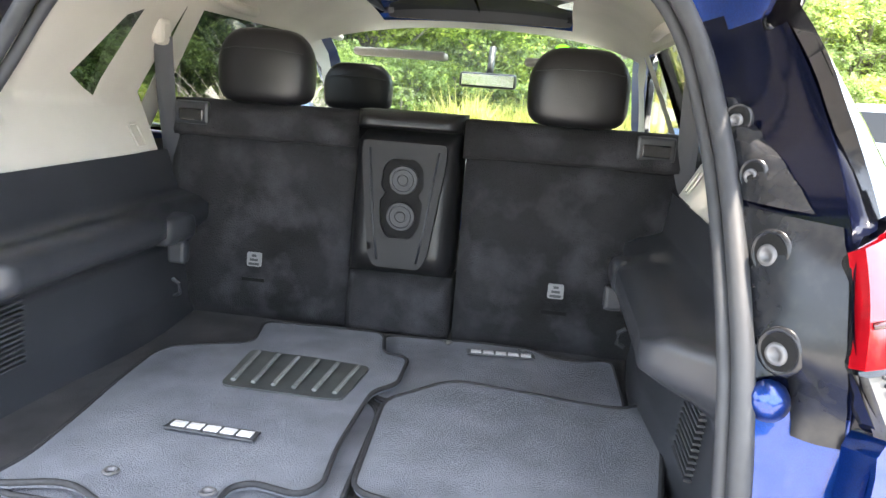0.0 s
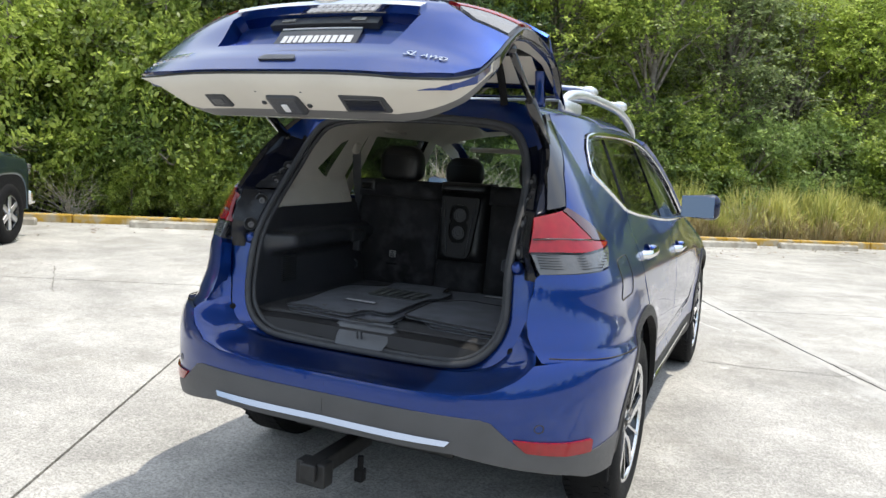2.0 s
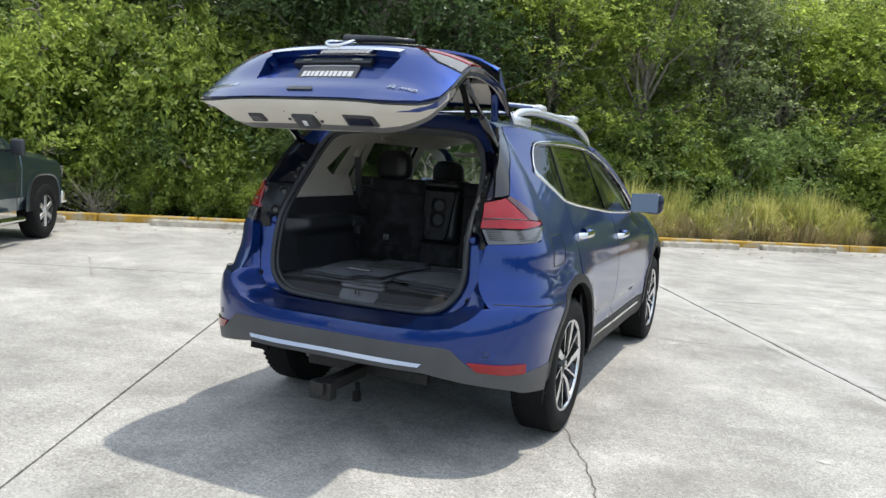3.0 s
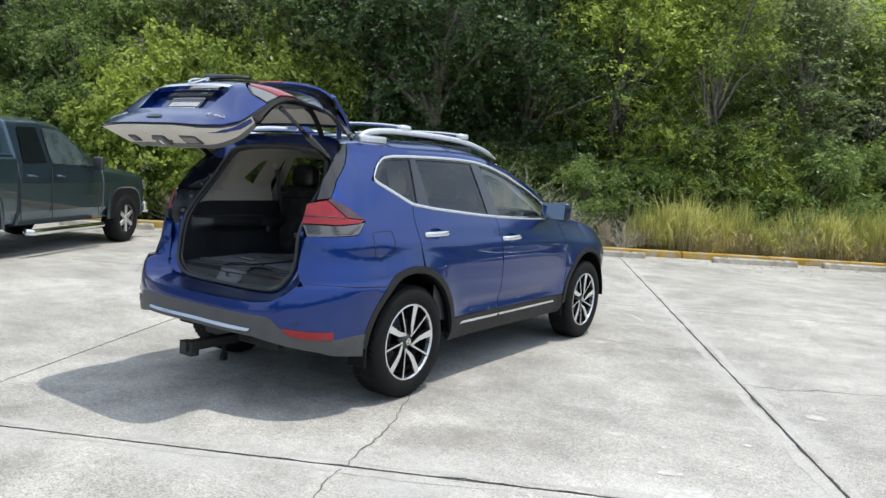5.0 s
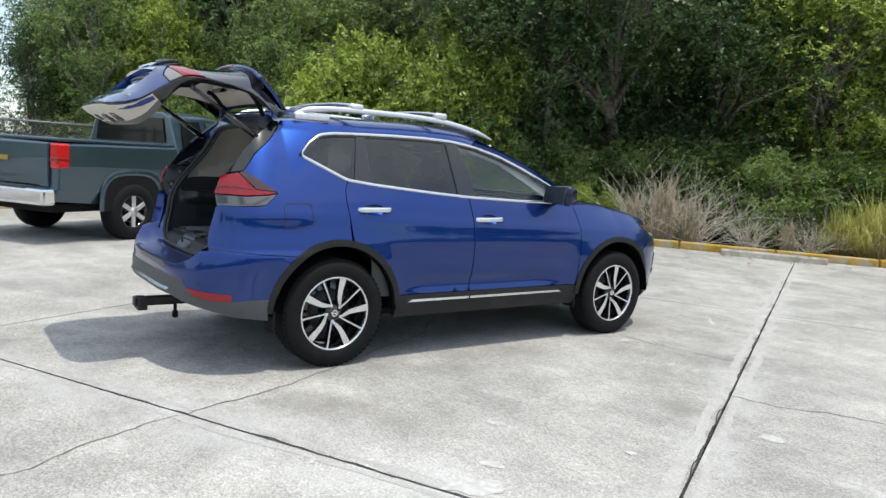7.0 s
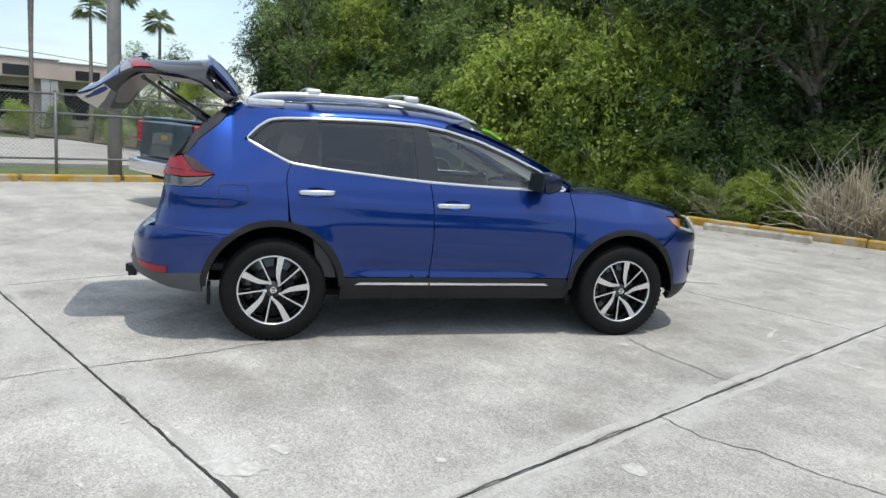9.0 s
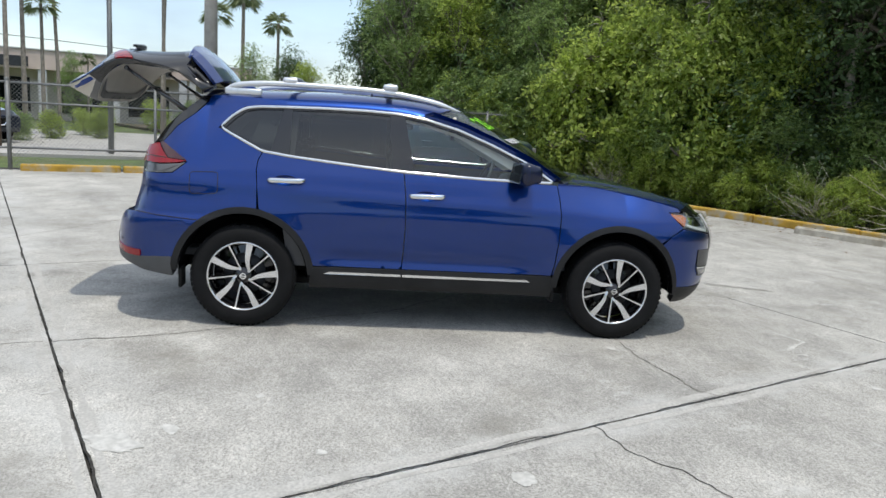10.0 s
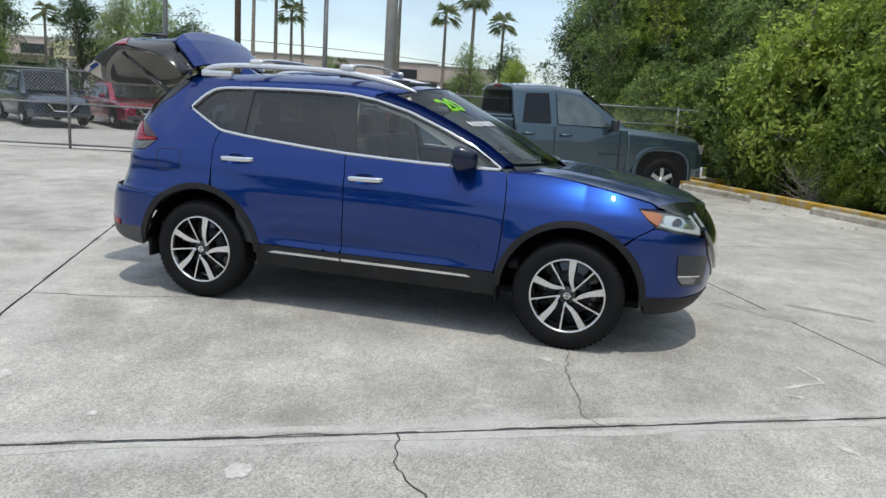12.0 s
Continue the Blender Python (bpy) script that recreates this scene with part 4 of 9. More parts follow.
# front bumper and face
fb = arch(2.705, R_ARCH + 0.012, 5, 48, 7) + [(3.105, 0.795), (3.208, 0.850), (3.32, 0.828), fx(0.60, 0.790), fx(0.5, 0.786), fx(0, 0.786), fx(0, 0.40), fx(0.5, 0.396), (3.40, 0.394), (3.20, 0.402)]
both("bumper_cover", [fb], body, PAINT, car, "blue metallic front bumper cover")
both("bumper_cladding", [[(3.19, 0.406), (3.40, 0.397), fx(0.5, 0.399), fx(0, 0.402), fx(0, 0.27), fx(0.5, 0.27), (3.19, 0.28)]], body, CLAD, car, "black plastic chin cladding", thick=0.05, out=0.006)
both("grille", [[fx(0.52, 0.90), fx(0, 0.93), fx(0, 0.50), fx(0.34, 0.50), fx(0.52, 0.66)]], body, GLOSS, car, "black front grille", out=0.006)
both("grille_chrome", [[fx(0.545, 0.935), fx(0.50, 0.935), fx(0.26, 0.60), fx(0, 0.58), fx(0, 0.53), fx(0.32, 0.55)]], body, CHROME, car, "chrome v-shaped grille bar", out=0.02)
both("fog_lamp_bezel", [rounded([(3.365, 0.692), fx(0.60, 0.672), fx(0.53, 0.665), fx(0.53, 0.47), (3.41, 0.478), (3.375, 0.54)], 0.012)], body, BLACK, car, "black fog lamp bezel", out=0.006)
both("fog_lamp", [rounded([(3.372, 0.545), fx(0.62, 0.530), fx(0.64, 0.49), (3.40, 0.50)], 0.008)], body, WHITELENS, car, "clear fog lamp", out=0.012, step=0.02)
both("fog_trim", [[(3.37, 0.556), fx(0.60, 0.545), fx(0.60, 0.535), (3.372, 0.546)]], body, CHROME, car, "chrome fog lamp trim", out=0.014, step=0.02)
HEAD = [(3.093, 0.964), (3.155, 0.905), (3.215, 0.866), (3.325, 0.836), fx(0.585, 0.797), fx(0.558, 0.85), fx(0.558, 0.936), fx(0.60, 0.944), (3.212, 0.958)]
both("headlamp_housing", [HEAD], body, mat("satin_lamp_bowl", (0.20, 0.20, 0.21), 0.28, metal=0.4), car, "dark headlamp housing", out=-0.022)
both("headlamp_lens", [rounded(HEAD, 0.012)], body, CLEAR, car, "clear headlamp lens", out=0.003)
both("headlamp_reflector", [rounded([(3.262, 0.938), (3.262, 0.885), (3.30, 0.862), fx(0.65, 0.868), fx(0.65, 0.925)], 0.012)], body, CHROME, car, "chrome headlamp reflector", out=-0.012, step=0.02)
both("headlamp_projector", [[(3.345 + 0.030 * math.cos(a), 0.892 + 0.026 * math.sin(a)) for a in np.linspace(0, 2 * math.pi, 19)[:-1]]], body, GLOSS, car, "dark projector lens", out=-0.006, step=0.015)
both("headlamp_bar", [[(3.235, 0.872), (3.33, 0.847), fx(0.60, 0.808), fx(0.572, 0.85), fx(0.572, 0.93), fx(0.595, 0.93), fx(0.598, 0.86), fx(0.62, 0.838), (3.33, 0.866), (3.24, 0.888)]], body, WHITE, car, "white daytime light bar", out=-0.004, step=0.02)
both("turn_signal", [[(3.105, 0.958), (3.158, 0.910), (3.222, 0.870), (3.248, 0.93), (3.22, 0.948)]], body, AMBER, car, "amber turn signal", out=-0.006, step=0.02)

# side glass
both("window_surround", [WINDOW, [(-0.175, 1.387), (-0.05, 1.340), (0.075, 1.268), (0.160, 1.250), (0.225, 1.536), (0.05, 1.528), (-0.035, 1.512), (-0.10, 1.462)],
                          [(0.29, 1.222), (0.55, 1.203), (0.82, 1.182), (1.01, 1.170), (0.985, 1.540), (0.80, 1.545), (0.53, 1.543), (0.29, 1.536)],
                          [(1.175, 1.160), (1.40, 1.152), (1.69, 1.145), (1.92, 1.143), (2.11, 1.148), (1.96, 1.258), (1.73, 1.355), (1.48, 1.448), (1.24, 1.51), (1.095, 1.530)]],
     body, GLOSS, car, "gloss black window surround and pillars", out=-0.004, thick=0.02)
both("quarter_glass", [[(-0.18, 1.387), (-0.05, 1.335), (0.073, 1.262), (0.164, 1.245), (0.23, 1.540), (0.05, 1.532), (-0.037, 1.516), (-0.105, 1.465)]], body, TINT, car, "dark tinted quarter window", out=-0.010, thick=0.0)
both("rear_door_glass", [[(0.285, 1.217), (0.55, 1.198), (0.82, 1.177), (1.015, 1.165), (0.99, 1.545), (0.80, 1.55), (0.53, 1.548), (0.285, 1.541)]], body, TINT, car, "dark tinted rear door window", out=-0.010, thick=0.0)
both("front_door_glass", [[(1.17, 1.155), (1.40, 1.147), (1.69, 1.14), (1.92, 1.138), (2.12, 1.143), (1.965, 1.262), (1.735, 1.36), (1.482, 1.453), (1.243, 1.515), (1.09, 1.535)]], body, CLEAR, car, "clear front door window", out=-0.010, thick=0.0)
for mi in (False, True):
    loop = rounded(WINDOW, 0.03, 3)
    strip_on("window_chrome", dense(loop, 0.05), body, 0.012, CHROME, car, "bright chrome window trim", closed=True, out=0.003, flat=(0.45, 1.0), mirror=mi)

# ---- roof, windscreen and bonnet ----
ROOF_Z = curve((-0.35, 1.630), (-0.1, 1.660), (0.3, 1.680), (0.8, 1.690), (1.2, 1.678), (1.55, 1.640), (1.7, 1.60))


def roof(q, v):
    """q: 0 at the middle to 1 at the window line; v: along it."""
    y = -0.30 + v * (1.56 + 0.30) - 0.325 * abs(q) ** 2.4 * abs(v) ** 6
    zt = top_z(min(max(y, -0.03), 1.3)) + 0.012 if y > -0.03 else 1.542 + (y + 0.03) * -0.10
    xt = side_x(max(y, -0.30), zt)
    zc = ROOF_Z(y)
    z = zc - 0.035 * q * q - (zc - 0.035 - zt) * abs(q) ** 9
    header = 1.644 - 0.095 * abs(q) ** 2.4
    return Vector((xt * min(1, q), y, z + (header - z) * max(0.0, v) ** 10))


both("roof_panel", [[(0, 0), (1, 0), (1, 0.72), (1, 0.86), (1, 1), (0.6, 1), (0, 1)], [(0, 0.50), (0.62, 0.50), (0.62, 0.93), (0, 0.93)]], roof, PAINT, car, "blue metallic roof panel", step=0.04, flip=False, thick=0.03)
both("sunroof_glass", [[(0, 0.505), (0.61, 0.505), (0.61, 0.925), (0, 0.925)]], roof, PRIVACY, car, "dark sunroof glass", out=-0.004, thick=0.01)


def a_line(k):
    """Outer edge of the A-pillar, from header to cowl."""
    pts = [(1.23, 1.545), (1.49, 1.480), (1.74, 1.386), (1.99, 1.276), (2.20, 1.142)]
    t = k * (len(pts) - 1)
    i = min(int(t), len(pts) - 2)
    y, z = (pts[i][c] + (pts[i + 1][c] - pts[i][c]) * (t - i) for c in (0, 1))
    return Vector((side_x(y, z), y, z))


def screen(q, v):
    """The windscreen: v from header to cowl."""
    mid = Vector((0, 1.555 + 0.945 * v, 1.640 - 0.50 * v - 0.06 * v * (v - 1)))
    e = a_line(v)
    f = abs(q) ** 2.4
    return Vector((q * e.x, mid.y + (e.y - mid.y) * f, mid.z + (e.z - mid.z) * f))


both("a_pillar", [[(0.90, 0), (1, 0), (1, 0.33), (1, 0.66), (1, 1), (0.92, 1), (0.91, 0.66), (0.90, 0.33)]], screen, PAINT, car, "blue windscreen pillar", out=0.004, thick=0.03, flip=True)
both("windscreen", [[(0, 0.0), (0.905, 0.0), (0.91, 0.5), (0.92, 1.0), (0, 1.0)]], screen, SCREEN, car, "clear windscreen", flip=True, thick=0.0, step=0.05)
both("cowl", [[(0, 0.965), (0.93, 0.965), (0.93, 1.04), (0, 1.06)]], screen, BLACK, car, "black cowl under the windscreen", out=0.006, flip=True)
HOOD_Z = curve((2.2, 1.135), (2.5, 1.134), (2.8, 1.112), (3.1, 1.066), (3.35, 1.012), (3.55, 0.945))
FTOP = curve(*[(a, b + 0.006) for a, b in fender_top])


def bonnet(q, v):
    y0, y1 = 2.52 - 0.29 * abs(q) ** 2.4, 3.55 - 0.345 * abs(q) ** 2.6
    y = y0 + (y1 - y0) * v
    zf = FTOP(y)
    xf = body(y, zf).x
    zc = HOOD_Z(y)
    z = zc - (zc - zf) * q ** 4 + 0.012 * bell(q, 0.62, 0.09) * (1 - 0.5 * v)
    return Vector((q * xf, y, z))


both("bonnet", [[(0, 0), (0.992, 0), (0.992, 1), (0, 1)]], bonnet, PAINT, car, "blue metallic bonnet", step=0.04)
both("bonnet_lip", [[(0, 0), (1, 0), (1, 1), (0, 1)]], lambda q, v: bonnet(q, 1.0).lerp(body(*fx(0.62 * q, 0.90)) + Vector((0, -0.01, 0)), v), GLOSS, car, "dark nose panel above the grille", step=0.06, thick=0.0)

# roof rails with raised feet
for sx in (1, -1):
    bm = bmesh.new()
    line = smooth_line([(0.545, -0.20, 1.648), (0.552, -0.12, 1.686), (0.555, 0.05, 1.708), (0.555, 0.3, 1.716), (0.553, 0.75, 1.714), (0.55, 1.05, 1.696), (0.545, 1.33, 1.648), (0.54, 1.50, 1.600)], 6)
    ends = [min(1.0, 0.6 + 4.0 * (p.y + 0.20), 0.3 + 4.5 * (1.50 - p.y)) for p in line]
    tube(bm, [(sx * p.x, p.y, p.z) for p in line], 0.023, 10, flat=(0.85, 0.9), radii=[0.023 * e for e in ends])
    for y0, y1 in ((-0.20, 0.06),):
        box(bm, (sx * 0.55, (y0 + y1) / 2, 1.645), (0.035, y1 - y0, 0.05), 0.012)
    part("roof_rail", bm, SILVER, car, "silver roof rail", True)
    for y in (0.26, 0.98):
        bm = bmesh.new()
        box(bm, (sx * 0.545, y, 1.742), (0.06, 0.11, 0.045), 0.02, seg=3)
        part("crossbar_foot", bm, SILVER, car, "white-silver crossbar foot", True)
for y in (0.26, 0.98):
    bm = bmesh.new()
    tube(bm, smooth_line([(-0.53, y, 1.752), (-0.3, y, 1.768), (0, y, 1.773), (0.3, y, 1.768), (0.53, y, 1.752)], 5), 0.014, 8, flat=(1.8, 0.8))
    part("crossbar", bm, SILVER, car, "silver roof crossbar", True)
bm = bmesh.new()
fin = [(-0.20, 1.645), (-0.155, 1.72), (-0.13, 1.718), (-0.02, 1.66)]
lo = [bm.verts.new((0.035 * (1 if k in (0, 3) else 0.25), y, z)) for k, (y, z) in enumerate(fin)]
ro = [bm.verts.new((-0.035 * (1 if k in (0, 3) else 0.25), y, z)) for k, (y, z) in enumerate(fin)]
bm.faces.new(lo)
bm.faces.new(list(reversed(ro)))
for k in range(4):
    bm.faces.new((lo[k], ro[k], ro[(k + 1) % 4], lo[(k + 1) % 4]))
bmesh.ops.recalc_face_normals(bm, faces=bm.faces)
part("antenna_fin", bm, PAINT, car, "blue shark fin antenna")

# handles, fuel flap, mirrors
for sx in (1, -1):
    for y, z in ((0.285, 1.052), (1.275, 0.995)):
        x = side_x(y, z)
        bm = bmesh.new()
        tube(bm, smooth_line([(sx * (x - 0.005), y - 0.130, z - 0.004), (sx * (x + 0.026), y - 0.10, z), (sx * (x + 0.032), y, z + 0.002), (sx * (x + 0.026), y + 0.09, z + 0.004), (sx * (x - 0.005), y + 0.120, z + 0.004)], 5), 0.0165, 8, flat=(0.7, 1.15))
        part("door_handle", bm, CHROME, car, "chrome door handle", True)

        def dish(v, w):
            b = body(v, w)
            r2 = ((v - y + 0.01) / 0.092) ** 2 + ((w - z) / 0.042) ** 2
            return Vector((b.x - 0.034 * max(0.0, 1 - r2) ** 0.7, b.y, b.z))

        patch("handle_cup", [[(y - 0.01 + 0.092 * math.cos(a), z + 0.042 * math.sin(a)) for a in np.linspace(0, 2 * math.pi, 25)[:-1]]], dish, PAINT, car, "deep cup behind the handle", out=-0.003, thick=0.0, mirror=sx < 0, step=0.012)
    bm = bmesh.new()
    vs = box(bm, (0, 0, 0), (0.235, 0.16, 0.165), 0.05, seg=4)
    for v in bm.verts:
        if v.co.y > 0:
            v.co.x *= 0.85
            v.co.z *= 0.8
        if v.co.x * sx < 0:
            v.co.z *= 0.85
    bmesh.ops.transform(bm, matrix=pose(sx * 0.915, 1.975, 1.200, 0, 0, sx * 10), verts=bm.verts)
    # body blue taken almost to black, so the colour carries the shell's shade
    shell = part("wing_mirror", bm, mat("shade_darkened_blue_paint", (0.004, 0.008, 0.032), 0.25, spec=0.35, coat=0.35), car, "wing mirror shell, shade put into its blue paint", True)
    bm = bmesh.new()
    box(bm, (0, 0, 0), (0.200, 0.006, 0.138), 0.002)
    bmesh.ops.transform(bm, matrix=pose(sx * 0.905, 1.889, 1.200, -9, 0, sx * 10), verts=bm.verts)
    part("mirror_glass", bm, MIRROR, shell, "blue-tinted mirror glass")
    bm = bmesh.new()
    tube(bm, [(sx * 0.76, 2.00, 1.125), (sx * 0.80, 2.0, 1.135), (sx * 0.88, 1.99, 1.155)], 0.025, 8, flat=(1.4, 0.8))
    part("mirror_stalk", bm, GLOSS, shell, "black mirror stalk", True)
flap = rounded([(-0.375, 1.078), (-0.185, 1.085), (-0.18, 0.94), (-0.37, 0.93)], 0.03)
strip_on("fuel_flap_gap", dense(flap, 0.02), body, 0.0025, CRACK, car, "thin gap round the fuel flap", closed=True, out=0.0005, n=5)
for mi in (False, True):
    for s, z in (bx(0.735, 0.575), bx(0.40, 0.565)):
        ring = [(s + 0.013 * math.cos(a), z + 0.013 * math.sin(a)) for a in np.linspace(0, 2 * math.pi, 13)[:-1]]
        strip_on("parking_sensor", ring, bumper, 0.002, GLOSS, car, "round parking sensor ring", closed=True, out=0.002, mirror=mi, n=5)

# ---- wheels ----
def wheel():
    root = new("wheel")
    root.parent = car
    tagged(root, "black tyre on machined black alloy wheel")
    bm = bmesh.new()
    prof = [(-0.10, 0.246), (-0.112, 0.268), (-0.114, 0.305), (-0.105, 0.340), (-0.085, 0.356), (-0.06, 0.3625), (0.06, 0.3625), (0.085, 0.356), (0.105, 0.340), (0.114, 0.305), (0.112, 0.268), (0.10, 0.246)]
    lathe(bm, prof, 72)
    part("tyre", bm, RUBBER, root, "black rubber tyre", True)
    bm = bmesh.new()
    for k in range(60):
        a = 2 * math.pi * k / 60
        for x, tw in ((-0.075, 0.12), (-0.038, -0.1), (0.038, 0.1), (0.075, -0.12)):
            box(bm, (0, 0, 0), (0.028, 0.022, 0.006), 0.0, m=Matrix.Rotation(a, 4, "X") @ Matrix.Translation((x, 0, 0.3608)) @ Matrix.Rotation(tw * 4, 4, "Z"))
    tagged(part("tread", bm, RUBBER, root, "tread blocks of the tyre"), kind="stuff")
    bm = bmesh.new()
    lathe(bm, [(-0.10, 0.240), (-0.09, 0.228), (0.06, 0.222), (0.09, 0.236), (0.098, 0.245)], 60)
    lathe(bm, [(0.0, 0.01), (0.005, 0.06), (-0.01, 0.12), (-0.03, 0.222)], 40)
    part("rim_barrel", bm, GLOSS, root, "black inner rim", True)
    bm = bmesh.new()
    lathe(bm, [(0.092, 0.233), (0.100, 0.2355), (0.105, 0.242), (0.101, 0.250), (0.092, 0.250)], 72)
    part("rim_lip", bm, MACHINED, root, "machined rim lip", True)
    # five pairs of arms: a broad bent one and a slim one
    for k in range(5):
        a = 2 * math.pi * k / 5
        rot = Matrix.Rotation(a, 4, "X")
        for kind in (0, 1):
            bm = bmesh.new()
            if kind == 0:
                path = [(0.080, 0.040, 0.031), (0.086, 0.058, 0.028), (0.090, 0.082, 0.016), (0.093, 0.112, 0.006), (0.096, 0.150, 0.001), (0.100, 0.236, -0.004)]
                wid = [0.007, 0.009, 0.0125, 0.0155, 0.018, 0.0235]
            else:
                path = [(0.080, 0.040, 0.034), (0.086, 0.068, 0.054), (0.091, 0.11, 0.083), (0.096, 0.150, 0.110), (0.100, 0.193, 0.139)]
                wid = [0.006, 0.0052, 0.0052, 0.0055, 0.0065]
            front, back = [], []
            for (x, r, t), w in zip(path, wid):
                c = Vector((x, t, r))
                k0 = min(len(front), len(path) - 2)
                dirv = Vector((0, path[k0 + 1][2] - path[k0][2], path[k0 + 1][1] - path[k0][1])).normalized()
                sd = Vector((0, dirv.z, -dirv.y))
                front.append((bm.verts.new(c + sd * w), bm.verts.new(c - sd * w)))
                back.append((bm.verts.new(c + sd * (w + 0.006) - Vector((0.03, 0, 0))), bm.verts.new(c - sd * (w + 0.006) - Vector((0.03, 0, 0)))))
            for i in range(len(path) - 1):
                f = bm.faces.new((front[i][0], front[i + 1][0], front[i + 1][1], front[i][1]))
                f.material_index = 0
                for j in (0, 1):
                    g = bm.faces.new((front[i][j], back[i][j], back[i + 1][j], front[i + 1][j]))
                    g.material_index = 1
            bmesh.ops.recalc_face_normals(bm, faces=bm.faces)
            bmesh.ops.transform(bm, matrix=rot, verts=bm.verts)
            part("spoke", bm, [MACHINED, GLOSS], root, "machined spoke with black flanks")
    bm = bmesh.new()
    lathe(bm, [(0.03, 0.07), (0.07, 0.062), (0.078, 0.05), (0.080, 0.034), (0.086, 0.032), (0.088, 0.0001)], 32)
    part("hub_cap", bm, GLOSS, root, "black hub with round cap", True)
    bm = bmesh.new()
    lathe(bm, [(0.087, 0.022), (0.090, 0.022), (0.090, 0.015), (0.087, 0.015)], 24)
    box(bm, (0.089, 0, 0), (0.003, 0.05, 0.008))
    part("hub_emblem", bm, CHROME, root, "small chrome emblem ring")
    for k in range(5):
        a = 2 * math.pi * (k + 0.5) / 5
        bm = bmesh.new()
        lathe(bm, [(0.066, 0.011), (0.082, 0.010), (0.084, 0.0001)], 6, m=Matrix.Rotation(a, 4, "X") @ Matrix.Translation((0, 0, 0.052)))
        part("lug_nut", bm, CHROME, root)
    bm = bmesh.new()
    lathe(bm, [(-0.02, 0.15), (0.0, 0.15), (0.0, 0.07)], 40)
    part("brake_disc", bm, SEAL, root, "steel brake disc", True)
    return root


w0 = wheel()
w0.matrix_basis = pose(0.790, 0, 0.3635, -12, 0, 0)
for x, y, a in ((0.790, 2.705, -6), (-0.790, 0, 10), (-0.790, 2.705, 33)):
    m = pose(x, y, 0.3635, a, 0, 0) if x > 0 else pose(x, y, 0.3635, 0, 0, 180) @ pose(0, 0, 0, a, 0, 0)
    copy_thing(w0, m)
# mud flaps, floor pan, hitch
for sx in (1, -1):
    for y in (-0.425, 2.235):
        bm = bmesh.new()
        box(bm, (sx * 0.825, y - 0.005, 0.335), (0.13, 0.022, 0.14), 0.008)
        part("mud_flap", bm, RUBBER, car, "black mud flap")
for name, c, size, bev in (("underbody", (0, 1.52, 0.29), (1.20, 3.3, 0.06), 0.02), ("axle_beam", (0, 0.0, 0.36), (1.3, 0.12, 0.10), 0.03),
                           ("axle_beam", (0, 2.705, 0.36), (1.3, 0.12, 0.10), 0.03), ("muffler", (-0.28, -0.46, 0.385), (0.46, 0.22, 0.13), 0.06)):
    bm = bmesh.new()
    box(bm, c, size, bev, seg=3)
    part(name, bm, RUBBER, car, "dark " + name.replace("_", " ") + " under the car")
bm = bmesh.new()
box(bm, (0, -0.60, 0.335), (0.7, 0.06, 0.06), 0.008)
box(bm, (0, -0.86, 0.335), (0.06, 0.40, 0.06), 0.006)
box(bm, (0, -1.01, 0.322), (0.115, 0.06, 0.085), 0.006)
hitch = part("tow_hitch", bm, mat("black_steel", (0.02, 0.02, 0.02), 0.5, metal=0.3, noise_scale=30, vary=0.3), car, "black steel tow hitch")
bm = bmesh.new()
tube(bm, [(0.06, -0.80, 0.315), (0.06, -0.80, 0.27)], 0.012, 8)
box(bm, (0.06, -0.80, 0.245), (0.035, 0.035, 0.05), 0.006)
part("hitch_lock", bm, RUBBER, hitch, "black hitch pin lock")

# ---- tailgate opening ----
def half_loop(pts, n=10):
    """A closed loop from its right half, which runs from the bottom middle to the top middle."""
    r = smooth_line(pts, n)
    return r + [Vector((-p.x, p.y, p.z)) for p in reversed(r[1:-1])]


OUT_H = [(0, -0.775, 0.684), (0.25, -0.775, 0.686), (0.44, -0.77, 0.694), (0.565, -0.757, 0.752), (0.628, -0.705, 0.89), (0.645, -0.690, 1.02), (0.623, -0.720, 1.12), (0.618, -0.664, 1.25),
         (0.604, -0.550, 1.38), (0.569, -0.448, 1.49), (0.533, -0.360, 1.575), (0.49, -0.325, 1.615), (0.38, -0.31, 1.643), (0.18, -0.305, 1.652), (0, -0.305, 1.655)]
MID_H = [(0, -0.76, 0.680), (0.25, -0.76, 0.682), (0.43, -0.75, 0.694), (0.535, -0.738, 0.762), (0.588, -0.690, 0.90), (0.594, -0.668, 1.02), (0.584, -0.640, 1.12), (0.571, -0.578, 1.25),
         (0.552, -0.450, 1.36), (0.522, -0.392, 1.47), (0.486, -0.362, 1.545), (0.43, -0.342, 1.580), (0.34, -0.335, 1.60), (0.18, -0.33, 1.61), (0, -0.33, 1.614)]
SEAL_H = [(0, -0.745, 0.692), (0.25, -0.745, 0.694), (0.42, -0.735, 0.708), (0.510, -0.722, 0.772), (0.546, -0.695, 0.87), (0.542, -0.672, 1.02), (0.537, -0.628, 1.12), (0.529, -0.528, 1.25),
          (0.511, -0.448, 1.36), (0.481, -0.400, 1.455), (0.432, -0.373, 1.525), (0.36, -0.36, 1.552), (0.26, -0.352, 1.563), (0.13, -0.35, 1.570), (0, -0.35, 1.572)]
outer_l, mid_l, seal_l = half_loop(OUT_H), half_loop(MID_H), half_loop(SEAL_H)
bm = bmesh.new()
rows = [[bm.verts.new(p) for p in lp] for lp in (outer_l, mid_l, seal_l)]
n = len(outer_l)
for r0, r1 in zip(rows, rows[1:]):
    for k in range(n):
        bm.faces.new((r0[k], r0[(k + 1) % n], r1[(k + 1) % n], r1[k]))
